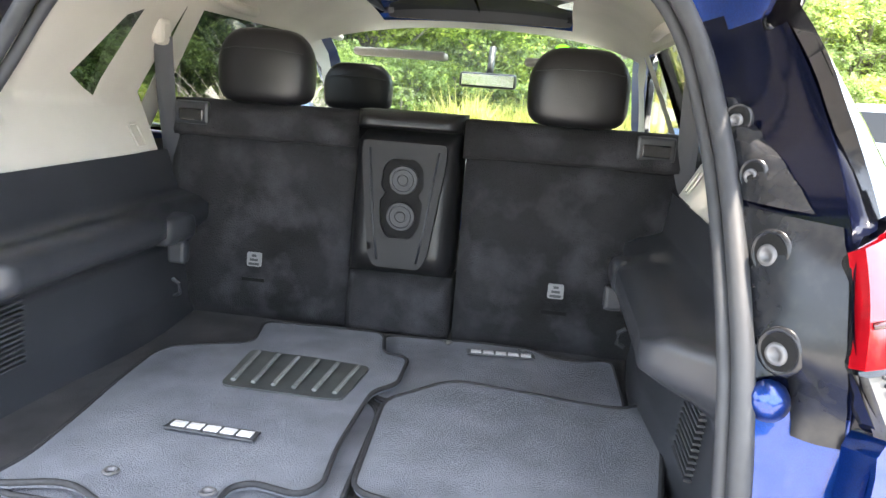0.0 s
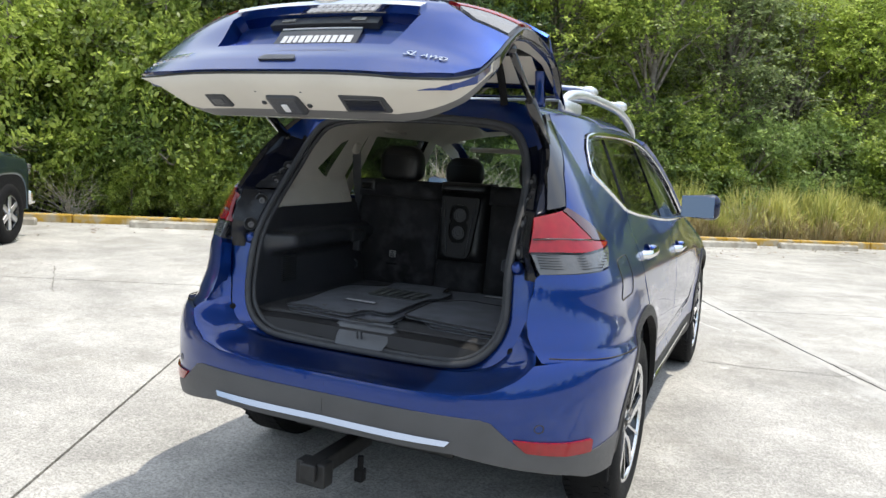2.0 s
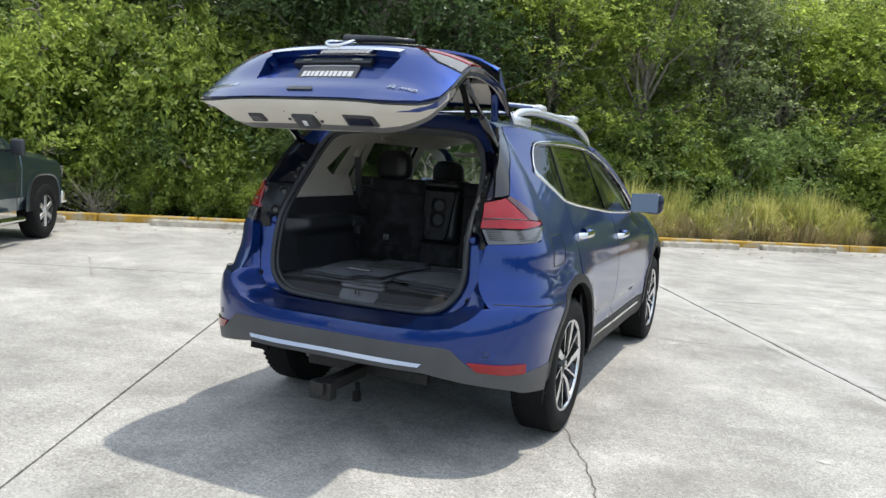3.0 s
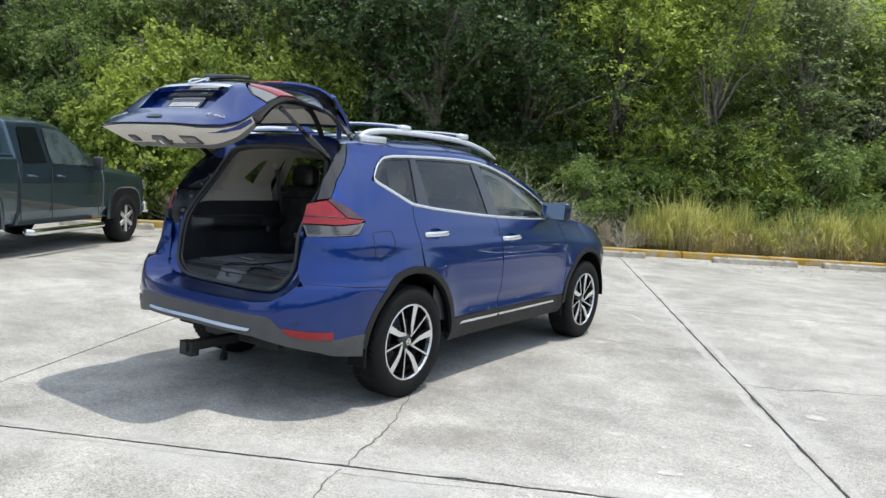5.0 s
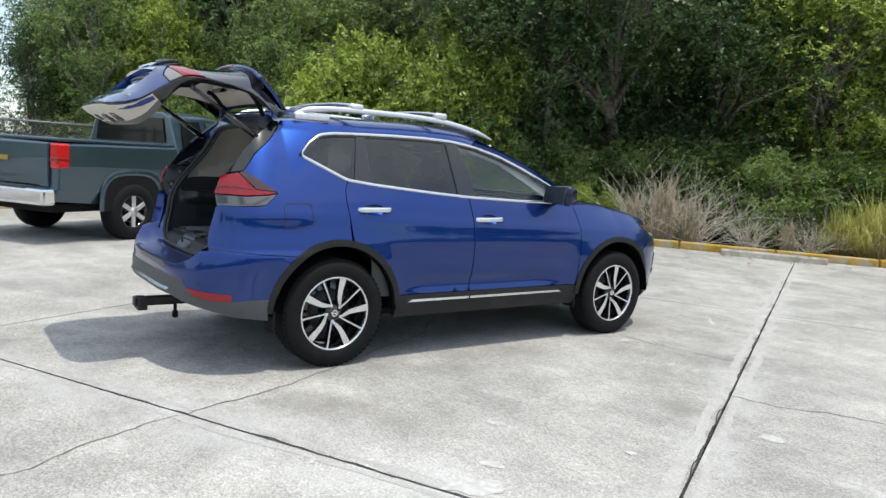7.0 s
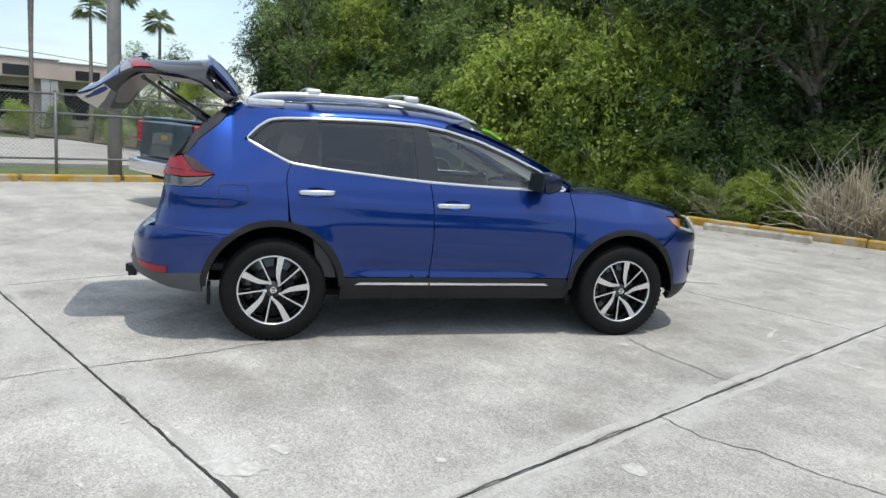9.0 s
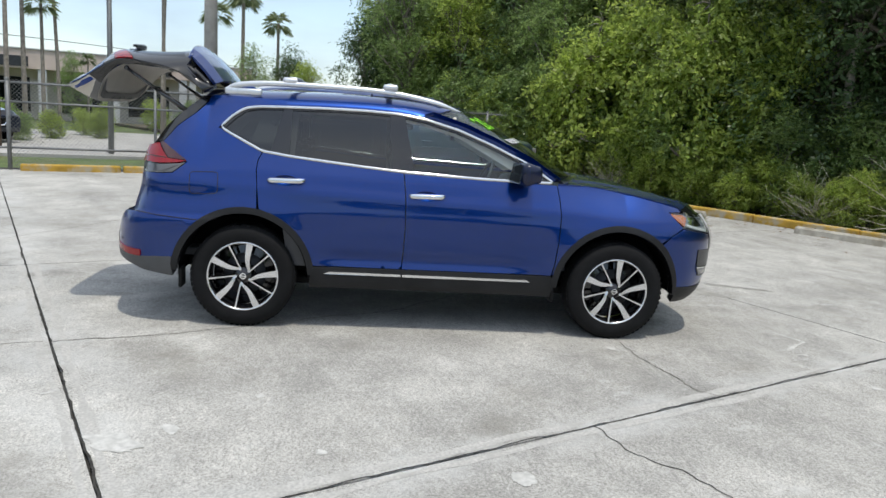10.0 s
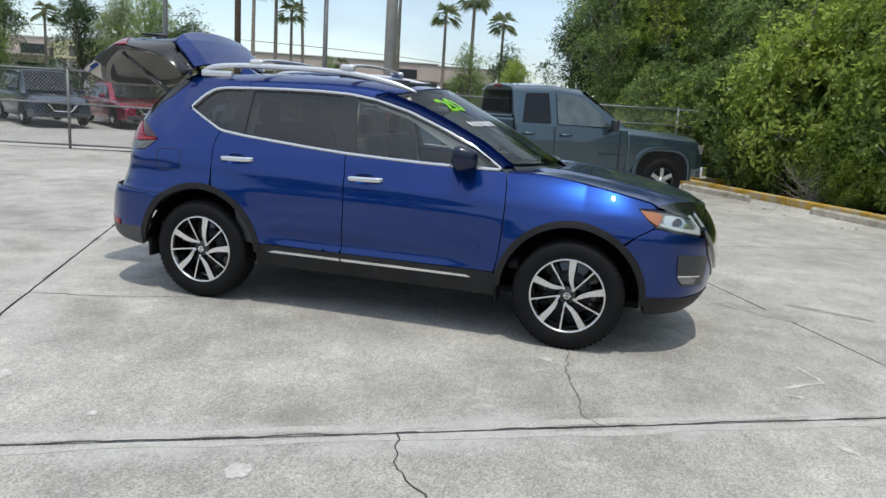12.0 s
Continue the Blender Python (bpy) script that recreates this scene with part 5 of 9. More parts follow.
bmesh.ops.recalc_face_normals(bm, faces=bm.faces)
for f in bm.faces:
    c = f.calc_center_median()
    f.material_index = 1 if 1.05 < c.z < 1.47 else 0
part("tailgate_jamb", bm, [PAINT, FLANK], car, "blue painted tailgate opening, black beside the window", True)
bm = bmesh.new()
tube(bm, [p + Vector((0, -0.008, 0)) for p in seal_l] + [seal_l[0] + Vector((0, -0.008, 0))], 0.0135, 8, cap=False)
part("tailgate_seal", bm, SEAL, car, "grey rubber tailgate seal", True)
bm = bmesh.new()
inn = [Vector((p.x * 0.972, p.y + 0.01, 1.1 + (p.z - 1.1) * 0.972)) for p in seal_l]
tube(bm, inn + [inn[0]], 0.010, 8, cap=False)
part("inner_seal_lip", bm, SEAL, car, "second lip of the rubber seal", True)


def at_z(pts, z):
    """x and y of a half loop at a height on its side."""
    side = [p for p in smooth_line(pts, 10) if p.x > 0.3]
    best = min(side, key=lambda p: abs(p.z - z))
    return best


def jamb(u, z):
    """The jamb's face: u from the seal to the outer edge."""
    a, b = at_z(SEAL_H, z), at_z(OUT_H, z)
    m = at_z(MID_H, z)
    p = a.lerp(m, min(1, u * 2)) if u < 0.5 else m.lerp(b, u * 2 - 1)
    return Vector((p.x, p.y, z))


COVER = mat("satin_black_cover", (0.012, 0.013, 0.016), 0.26, spec=0.4, noise_scale=12, vary=0.2, second=(0.07, 0.065, 0.055), second_scale=60, second_amt=0.12)
def flat_normal(u0, u1, z):
    t = jamb(u1, z) - jamb(u0, z)
    return Vector((t.y, -t.x, 0)).normalized()


BOLT = mat("dull_steel_bolt", (0.13, 0.13, 0.135), 0.45, metal=0.4)
for sx in (1, -1):
    for z0, z1, lo_u, hi_u in ((1.016, 1.246, curve((1.016, 0.52), (1.085, 0.50), (1.10, 0.16), (1.25, 0.14)), curve((1.0, 0.98), (1.25, 0.98))),
                               (1.253, 1.372, curve((1.25, 0.16), (1.372, 0.20)), curve((1.25, 0.80), (1.31, 0.62), (1.372, 0.40)))):
        bm = bmesh.new()
        up = []
        for z in np.linspace(z0, z1, 16):
            row = []
            for k in range(9):
                p = jamb(lo_u(z), z).lerp(jamb(hi_u(z), z), k / 8) + flat_normal(lo_u(z), hi_u(z), z) * (0.004 + 0.006 * math.sin(math.pi * k / 8))
                row.append(bm.verts.new((sx * p.x, p.y, z)))
            up.append(row)
        for r0, r1 in zip(up, up[1:]):
            for k in range(8):
                bm.faces.new((r0[k], r0[k + 1], r1[k + 1], r1[k]))
        bmesh.ops.recalc_face_normals(bm, faces=bm.faces)
        cover = part("jamb_cover", bm, COVER, car, "satin black cover panel beside the opening", True)
    for x, y, z in ((0.576, -0.631, 1.108), (0.567, -0.570, 1.204), (0.555, -0.492, 1.283), (0.542, -0.421, 1.346)):
        r = 0.021 if z < 1.25 else 0.015
        a, b = (jamb(0.16, z), jamb(0.98, z)) if z < 1.25 else (jamb(0.18, z), jamb(0.6, z))
        n = Vector(((b - a).y, -(b - a).x, 0)).normalized()
        p = a.lerp(b, max(0.12, min(0.8, (x - a.x) / (b.x - a.x)))) + n * 0.0095
        m = Matrix.Translation((sx * p.x, p.y, p.z)) @ Vector((1, 0, 0)).rotation_difference(Vector((sx * n.x, n.y, 0))).to_matrix().to_4x4()
        bm = bmesh.new()
        lathe(bm, [(-0.003, r * 1.32), (0.0015, r * 1.22), (0.002, r * 1.12), (0.0005, r)], 28, m=m)
        ring = part("jamb_bolt", bm, COVER, car, "recessed clip and bolt", True)
        # flat disc, its dark colour standing in for the shade of a recess
        bm = bmesh.new()
        lathe(bm, [(0.0006, r * 1.02), (0.0003, 0.0001)], 24, m=m)
        part("cup", bm, RUBBER, ring, "flat dark disc in place of a shaded recess")
        bm = bmesh.new()
        lathe(bm, [(0.0005, r * 0.62), (0.004, r * 0.56), (0.004, r * 0.34), (0.0015, r * 0.3), (0.0015, 0.0001)], 18, m=m @ Matrix.Translation((0, -0.1 * r * sx, -0.15 * r)))
        part("bolt_head", bm, BOLT, ring, "grey bolt head", True)
    for x, y, z, r in ((0.590, -0.735, 0.775, 0.017), (0.566, -0.668, 1.052, 0.024)):
        bm = bmesh.new()
        lathe(bm, [(0.0, r), (0.012, r * 0.9), (0.02, r * 0.5), (0.022, 0.0001)], 16, m=pose(sx * x, y, z, 0, 0, -90))
        part("rubber_stop", bm, RUBBER if z < 0.9 else PAINT, car, "round stop beside the opening", True)

# ---- tailgate ----
HINGE_Y, HINGE_Z, GATE_ANGLE = -0.20, 1.60, -52.0
GATE = Matrix.Translation((0, HINGE_Y, HINGE_Z)) @ Matrix.Rotation(radians(GATE_ANGLE), 4, "X") @ Matrix.Translation((0, -HINGE_Y, -HINGE_Z))
GATE_HALF = curve((0.735, 0.36), (0.75, 0.46), (0.79, 0.545), (0.86, 0.592), (1.0, 0.607), (1.15, 0.612), (1.26, 0.622), (1.38, 0.615), (1.50, 0.598), (1.60, 0.57))


def gate_out(x, z):
    bulge = -0.028 * bell(z, 1.09, 0.11) * (1 - min(1, abs(x) / 0.62) ** 2) - 0.018 * bell(z, 0.80, 0.07) * (1 - min(1, abs(x) / 0.62) ** 4)
    return Vector((x, rear_y(x, z) + bulge, z))


def sym(pts):
    return pts + [(-x, z) for x, z in reversed(pts) if x > 0]


def gate_part(name, polys, surf, material, label="", parent=None, **k):
    return patch(name, polys, surf, material, parent if parent is not None else tailgate, label, **k)


LOWER = sym([(0.0, 0.735), (0.36, 0.737), (0.46, 0.752), (0.545, 0.792), (0.592, 0.86), (0.607, 0.98), (0.610, 1.055), (0.50, 1.075), (0.425, 1.125), (0.34, 1.195), (0.0, 1.195)])
RECESS = [(-0.31, 0.905), (0.31, 0.905), (0.345, 1.06), (0.325, 1.085), (-0.325, 1.085), (-0.345, 1.06)]
tailgate = patch("tailgate", [LOWER, RECESS], gate_out, PAINT, car, "raised blue tailgate with open plate recess", step=0.03, flip=False, thick=0.052)
tailgate.matrix_basis = GATE
gate_part("plate_recess", [RECESS], gate_out, PAINT, "recessed panel behind the plate", out=-0.052, thick=0.0)
gate_part("chrome_bar", [[(-0.335, 1.083), (0.335, 1.083), (0.345, 1.108), (-0.345, 1.108)]], gate_out, CHROME, "chrome bar above the plate", out=0.012, thick=0.03)
gate_part("plate_light_panel", [[(-0.20, 1.045), (0.20, 1.045), (0.20, 1.082), (-0.20, 1.082)]], gate_out, BLACK, "black panel with plate lamps", out=-0.030, thick=0.03)
for x in (-0.13, 0.13):
    gate_part("plate_lamp", [[(x - 0.025, 1.055), (x + 0.025, 1.055), (x + 0.025, 1.07), (x - 0.025, 1.07)]], gate_out, WHITELENS, "clear plate lamp", out=-0.026, thick=0.01, step=0.02)
plate = gate_part("licence_plate", [rounded([(-0.152, 0.888), (0.152, 0.888), (0.152, 1.04), (-0.152, 1.04)], 0.015)], lambda x, z: gate_out(x, z) * 1.0 + Vector((0, -0.0, 0)), GLOSS, "dark dealer plate in a black frame", out=-0.042, thick=0.010)
for z, h, w in ((0.985, 0.030, 0.125), (0.942, 0.036, 0.11)):
    rb = random.Random(int(z * 1000))
    x = -w
    while x < w:
        bw = rb.uniform(0.014, 0.024)
        gate_part("print_bar", [[(x, z - h / 2), (x + bw, z - h / 2), (x + bw, z + h / 2), (x, z + h / 2)]], gate_out, WHITE, "plain silver bar", parent=plate, out=-0.0395, thick=0.002, step=0.02)
        x += bw + 0.006
for a in (0, 1):
    gate_part("plate_edge", [[(-0.148, 0.893 + 0.138 * a), (0.148, 0.893 + 0.138 * a), (0.148, 0.899 + 0.138 * a), (-0.148, 0.899 + 0.138 * a)]], gate_out, WHITE, "thin silver frame line", parent=plate, out=-0.040, thick=0.002, step=0.05)
ringp = [(0.062 * math.cos(a), 1.158 + 0.052 * math.sin(a)) for a in np.linspace(0, 2 * math.pi, 25)[:-1]]
emblem = strip_on("emblem", ringp, gate_out, 0.009, CHROME, tailgate, "chrome ring emblem with bar", closed=True, out=0.014)
gate_part("emblem_bar", [[(-0.075, 1.147), (0.075, 1.147), (0.075, 1.169), (-0.075, 1.169)]], gate_out, CHROME, "plain chrome bar", parent=emblem, out=0.018, thick=0.012)
gate_part("release_button", [rounded([(-0.065, 0.782), (0.065, 0.782), (0.055, 0.806), (-0.055, 0.806)], 0.008)], gate_out, BLACK, "black release button", out=0.006, thick=0.012, step=0.02)


def gate_text(body_text, x, z, size, label):
    cu = bpy.data.curves.new("badge", "FONT")
    cu.body, cu.size, cu.extrude, cu.shear = body_text, size, 0.002, 0.2
    cu.align_x = "CENTER"
    ob = new("badge_letters", cu)
    bpy.context.view_layer.update()
    me = bpy.data.meshes.new_from_object(ob.evaluated_get(bpy.context.evaluated_depsgraph_get()))
    bpy.data.objects.remove(ob)
    for v in me.vertices:
        p = gate_out(x + v.co.x, z + v.co.y)
        v.co = p + Vector((0, -0.003 - v.co.z, 0))
    me.materials.append(CHROME)
    o = new("badge_letters", me)
    o.parent = tailgate
    return tagged(o, label)


gate_text("SL", 0.40, 0.835, 0.042, "chrome trim letters")
gate_text("AWD", 0.47, 0.835, 0.030, "small chrome letters")
for k in range(6):
    x = -0.54 + 0.03 * k
    gate_part("badge_bar", [[(x, 0.836), (x + 0.018, 0.836), (x + 0.022, 0.862), (x + 0.004, 0.862)]], gate_out, CHROME, "plain chrome badge bar", out=0.004, thick=0.004, step=0.02)
for mi in (False, True):
    lamp = [(0.607, 1.062), (0.612, 1.15), (0.612, 1.255), (0.52, 1.235), (0.36, 1.20), (0.43, 1.13), (0.50, 1.08)]
    patch("gate_lamp", [lamp], gate_out, GLOSS, tailgate, "dark gate lamp housing", out=-0.006, mirror=mi)
    patch("gate_lamp_red", [[(0.605, 1.15), (0.608, 1.25), (0.52, 1.231), (0.375, 1.198), (0.43, 1.15)]], gate_out, REDLENS, tailgate, "red gate lamp lens", out=0.004, thick=0.012, mirror=mi, step=0.02)
    patch("gate_lamp_clear", [[(0.602, 1.066), (0.605, 1.145), (0.435, 1.145), (0.45, 1.125), (0.505, 1.085)]], gate_out, WHITELENS, tailgate, "clear gate lamp lens", out=0.003, thick=0.012, mirror=mi, step=0.02)
# glass and its black border
UPPER = sym([(0.0, 1.195), (0.36, 1.195), (0.52, 1.238), (0.615, 1.258), (0.618, 1.32), (0.611, 1.42), (0.592, 1.53), (0.572, 1.595), (0.0, 1.60)])
PANE = sym([(0.0, 1.215), (0.42, 1.225), (0.50, 1.27), (0.515, 1.34), (0.50, 1.44), (0.475, 1.53), (0.0, 1.545)])
gate_part("gate_glass_border", [UPPER, PANE], gate_out, GLOSS, "gloss black border of the rear window", step=0.035)
gate_part("rear_window", [PANE], gate_out, PRIVACY, "dark tinted rear window", out=-0.002, thick=0.004, step=0.05)
bm = bmesh.new()
wl = [gate_out(x, z) + Vector((0, -0.035, 0)) for x, z in ((-0.02, 1.235), (0.1, 1.235), (0.2, 1.24), (0.32, 1.25))]
tube(bm, wl, 0.010, 8, radii=[0.022, 0.016, 0.012, 0.008])
wl = [gate_out(x, z) + Vector((0, -0.018, 0)) for x, z in ((0.04, 1.252), (0.15, 1.262), (0.36, 1.265))]
tube(bm, wl, 0.006, 6)
part("rear_wiper", bm, BLACK, tailgate, "black rear wiper arm and blade", True)


def spoiler(u, v):
    """u across, v round its section from the roof to the window."""
    k = abs(u) / 0.55
    prof = [(-0.308, 1.655 - 0.022 * k * k), (-0.42, 1.658 - 0.026 * k * k), (-0.54, 1.647 - 0.03 * k * k), (-0.655 + 0.09 * k ** 3, 1.622 - 0.022 * k), (-0.652 + 0.09 * k ** 3, 1.605 - 0.022 * k),
            (-0.60 + 0.06 * k ** 3, 1.590 - 0.015 * k), (-0.53, 1.572), (-0.49, 1.555)]
    t = max(0, min(v, 0.9999)) * (len(prof) - 1)
    i = int(t)
    y, z = (prof[i][c] + (prof[i + 1][c] - prof[i][c]) * (t - i) for c in (0, 1))
    drop = 0.05 * max(0.0, k - 0.8) / 0.2
    return Vector((u, y, z - drop * (0.6 if i < 4 else 0.2)))


gate_part("spoiler", [[(-0.55, 0.0), (0.55, 0.0), (0.55, 0.62), (-0.55, 0.62)]], spoiler, PAINT, "blue roof spoiler", flip=True, thick=0.02)
gate_part("spoiler_underside", [[(-0.55, 0.62), (0.55, 0.62), (0.55, 1.0), (-0.55, 1.0)]], spoiler, GLOSS, "black spoiler underside", flip=True, thick=0.01)
gate_part("high_stop_lamp", [[(-0.13, 0.455), (0.13, 0.455), (0.13, 0.56), (-0.13, 0.56)]], spoiler, REDLENS, "red high stop lamp", flip=True, out=0.004, thick=0.01)

def gate_head(x, v):
    """Underside of the spoiler, from the hinge line to the window frame."""
    a, b = Vector((x, -0.330, 1.622 - 0.02 * (x / 0.5) ** 2)), rim_in(x, 1.585)
    return a.lerp(b, v) + Vector((0, 0, -0.012 * math.sin(math.pi * v)))


# grey for lining that turns downwards: its shade is put into the colour
SHADETRIM = mat("shade_toned_trim", (0.13, 0.128, 0.125), 0.6, noise_scale=8, vary=0.1)
# inner side: rim, beige lining, fittings
GATE_DEPTH = curve((0.74, 0.215), (0.80, 0.210), (0.88, 0.175), (1.0, 0.115), (1.12, 0.085), (1.6, 0.075))


def gate_in(x, z):
    p = gate_out(x, z)
    return Vector((p.x, p.y + GATE_DEPTH(z) * (1 - 0.25 * min(1, abs(x) / 0.6) ** 4), p.z))


def rim_in(x, z):
    k = max(0.0, min(1.0, (0.98 - z) / 0.20))
    return gate_in(x * (0.955 - 0.12 * k), 1.15 + (z - 1.15) * 0.955 + 0.045 * k)


full = [(GATE_HALF(z) * (1 if z > 0.74 else 0.98), z) for z in np.linspace(0.742, 1.585, 44)]
rim = [(x, z) for x, z in full] + [(-x, z) for x, z in reversed(full)]
foot = [(x, 0.742) for x in np.linspace(-full[0][0], full[0][0], 14)[1:-1]]
rim = rim + foot
bm = bmesh.new()
grid = []
for x, z in rim:
    p, q = gate_out(x, z), rim_in(x, z)
    sgn = 1 if x > 0 else -1
    k = max(0.0, min(1.0, (z - 0.85) / 0.1))
    u = 1 - k
    r1 = p.lerp(q, 0.25 + 0.03 * u)
    r2 = p.lerp(q, 0.6 * k + 0.76 * u)
    grid.append([bm.verts.new(p + Vector((0, 0.004, -0.012 * u))), bm.verts.new(p + Vector((0.004 * sgn, 0.010, -0.017 * u))),
                 bm.verts.new(Vector((r1.x * (1 - 0.07 * u) + 0.010 * sgn * k, r1.y, r1.z - 0.030 * u))),
                 bm.verts.new(Vector((r2.x * (1 - 0.03 * u) + 0.012 * sgn * k, r2.y, r2.z - 0.018 * u))), bm.verts.new(q)])
for k in range(len(grid)):
    r0, r1 = grid[k], grid[(k + 1) % len(grid)]
    for j in range(4):
        f = bm.faces.new((r0[j], r1[j], r1[j + 1], r0[j + 1]))
        # inner strip of the lower face takes the grey that stands in for shade
        f.material_index = 0 if rim[k][1] > 0.93 or rim[k][1] > 1.58 or j == 0 else (1 if j < 3 else 2)
bmesh.ops.recalc_face_normals(bm, faces=bm.faces)
part("tailgate_rim", bm, [GLOSS, BEIGE, SHADETRIM], tailgate, "tailgate edge, dark at the sides and beige below", True)
edge_in = [rim_in(x, z) for x, z in full]
LINING = sym([(0.0, 0.800)] + [(p.x - 0.002, p.z) for p in edge_in[:24]] + [(0.42, 1.20), (0.0, 1.205)])
gate_part("tailgate_lining", [LINING], gate_in, BEIGE, "beige plastic tailgate lining", out=0.0, thick=0.0)
FRAME = sym([(0.0, 1.205), (0.42, 1.20)] + [(p.x - 0.002, p.z) for p in edge_in[24:]] + [(0.0, edge_in[-1].z)])
gate_part("window_frame_lining", [FRAME, sym([(0.0, 1.245), (0.38, 1.25), (0.45, 1.285), (0.46, 1.34), (0.43, 1.42), (0.40, 1.45), (0.0, 1.46)])], gate_in, BEIGE, "beige lining round the rear window", out=0.0, thick=0.0)
gate_part("lining_band", [sym([(0.0, 0.83), (0.34, 0.835), (0.44, 0.86), (0.50, 0.93), (0.51, 1.0), (0.47, 0.97), (0.40, 0.905), (0.30, 0.885), (0.0, 0.88)])], gate_in, SHADETRIM, "band across the lining, shade put into its grey", out=-0.006, thick=0.0)
for ob in [c for c in tailgate.children if c.name.split(".")[0] in ("tailgate_lining", "window_frame_lining", "lining_band")]:
    ob.data.flip_normals()


gate_part("header_lining", [[(-0.50, 0.06), (0.50, 0.06), (0.50, 1.0), (-0.50, 1.0)]], gate_head, BEIGE, "beige lining under the spoiler", thick=0.0, flip=False)
gate_part("header_gasket", [[(-0.44, 0.0), (0.44, 0.0), (0.44, 0.10), (-0.44, 0.10)]], gate_head, RUBBER, "black rubber gasket along the hinge edge", out=-0.004, thick=0.0)


def inner_box(name, x, t, w, h, depth, material, label, bevel=0.006):
    """A fitting on the lower face: t from the outer to the inner edge."""
    bm = bmesh.new()
    p, q = gate_out(x, 0.742), rim_in(x, 0.742)
    c = p.lerp(q, t) + Vector((0, 0, -0.022))
    e = (q - p).normalized()
    box(bm, (0, 0, 0), (w, h, depth), bevel, m=Matrix.Translation(c) @ Matrix.Rotation(math.atan2(e.z, e.y), 4, "X"))
    return part(name, bm, material, tailgate, label)


inner_box("latch", 0.0, 0.62, 0.115, 0.085, 0.03, BLACK, "black tailgate latch", 0.012)
inner_box("latch_plate", 0.0, 0.64, 0.022, 0.034, 0.036, SILVER, "steel latch plate", 0.004)
inner_box("pull_bezel", 0.30, 0.55, 0.150, 0.075, 0.016, SEAL, "grey pull handle bezel", 0.007)
inner_box("pull_pocket", 0.30, 0.55, 0.120, 0.050, 0.020, GLOSS, "dark pull handle pocket", 0.004)
inner_box("switch_bezel", -0.27, 0.55, 0.08, 0.06, 0.016, SEAL, "grey close switch bezel", 0.007)
inner_box("switch", -0.27, 0.55, 0.045, 0.03, 0.020, BLACK, "black close switch", 0.004)
for x, t in ((-0.085, 0.35), (-0.065, 0.25), (0.085, 0.35), (0.068, 0.25), (-0.09, 0.6), (0.085, 0.65)):
    inner_box("lining_screw", x, t, 0.014, 0.014, 0.012, SEAL, "dark screw", 0.004)
# struts
for sx in (1, -1):
    lo_p, hi_p = Vector((sx * 0.575, -0.44, 1.470)), GATE @ Vector((sx * 0.565, -0.735, 1.165))
    bm = bmesh.new()
    mid = lo_p.lerp(hi_p, 0.52)
    tube(bm, [lo_p, mid], 0.019, 12)
    tube(bm, [mid, hi_p], 0.012, 10)
    bmesh.ops.create_uvsphere(bm, u_segments=10, v_segments=6, radius=0.022, matrix=Matrix.Translation(lo_p))
    bmesh.ops.create_uvsphere(bm, u_segments=10, v_segments=6, radius=0.018, matrix=Matrix.Translation(hi_p))
    part("gate_strut", bm, GLOSS, car, "black power strut", True)
    bm = bmesh.new()
    a, b = Vector((sx * 0.36, -0.335, 1.632)), GATE @ Vector((sx * 0.36, -0.53, 1.50))
    tube(bm, smooth_line([a, a.lerp(b, 0.3) + Vector((0, 0, 0.03)), a.lerp(b, 0.7) + Vector((0, 0, 0.03)), b], 5), 0.016, 8)
    part("cable_boot", bm, RUBBER, car, "ribbed rubber cable boot", True)
    bm = bmesh.new()
    a, b = Vector((sx * 0.50, -0.33, 1.625)), GATE @ Vector((sx * 0.50, -0.42, 1.575))
    tube(bm, smooth_line([a, a.lerp(b, 0.5) + Vector((0, 0, 0.035)), b], 4), 0.014, 8, flat=(1.6, 0.7))
    part("gate_hinge", bm, PAINT, car, "blue painted gate hinge", True)

# ---- interior ----
def trim(s, z):
    return body(s, z)


def quarter_trim(s, z):
    """The pillar lining, drawn in towards the seal."""
    p = body(s, z)
    return Vector((min(p.x - 0.085 - 0.5 * max(0.0, -0.265 - s), 0.580 + 0.62 * max(0.0, z - 1.17)), p.y, p.z))


both("quarter_lining", [[(-0.562, 1.156), (-0.45, 1.165), (-0.20, 1.168), (0.13, 1.175), (0.18, 1.30), (0.24, 1.50), (0.26, 1.565), (-0.25, 1.565), (-0.355, 1.53), (-0.425, 1.40), (-0.51, 1.27)],
                         [(-0.105, 1.335), (0.0, 1.292), (0.062, 1.478), (0.005, 1.460)]],
     quarter_trim, BEIGE, car, "beige lining of the rear pillar", thick=0.0, step=0.04)
both("pillar_lining", [[(0.20, 1.0), (0.31, 1.0), (0.33, 1.56), (0.245, 1.56)]], trim, BEIGE, car, "beige rear pillar lining", out=-0.075, thick=0.0)
both("pillar_lining", [[(1.02, 0.5), (1.18, 0.5), (1.10, 1.56), (0.99, 1.56)]], trim, BEIGE, car, "beige centre pillar lining", out=-0.06, thick=0.0)
both("header_lining", [[(-0.30, 1.53), (1.20, 1.535), (1.25, 1.50), (1.5, 1.43), (2.1, 1.12), (2.2, 1.15), (1.5, 1.49), (1.25, 1.56), (0.2, 1.60), (-0.30, 1.60)]], trim, BEIGE, car, "beige lining above the windows", out=-0.05, thick=0.0)
both("door_lining", [[(0.30, 0.45), (1.05, 0.45), (1.02, 1.15), (0.5, 1.19), (0.2, 1.2)]], trim, BLACK, car, "black rear door lining", out=-0.05, thick=0.0)
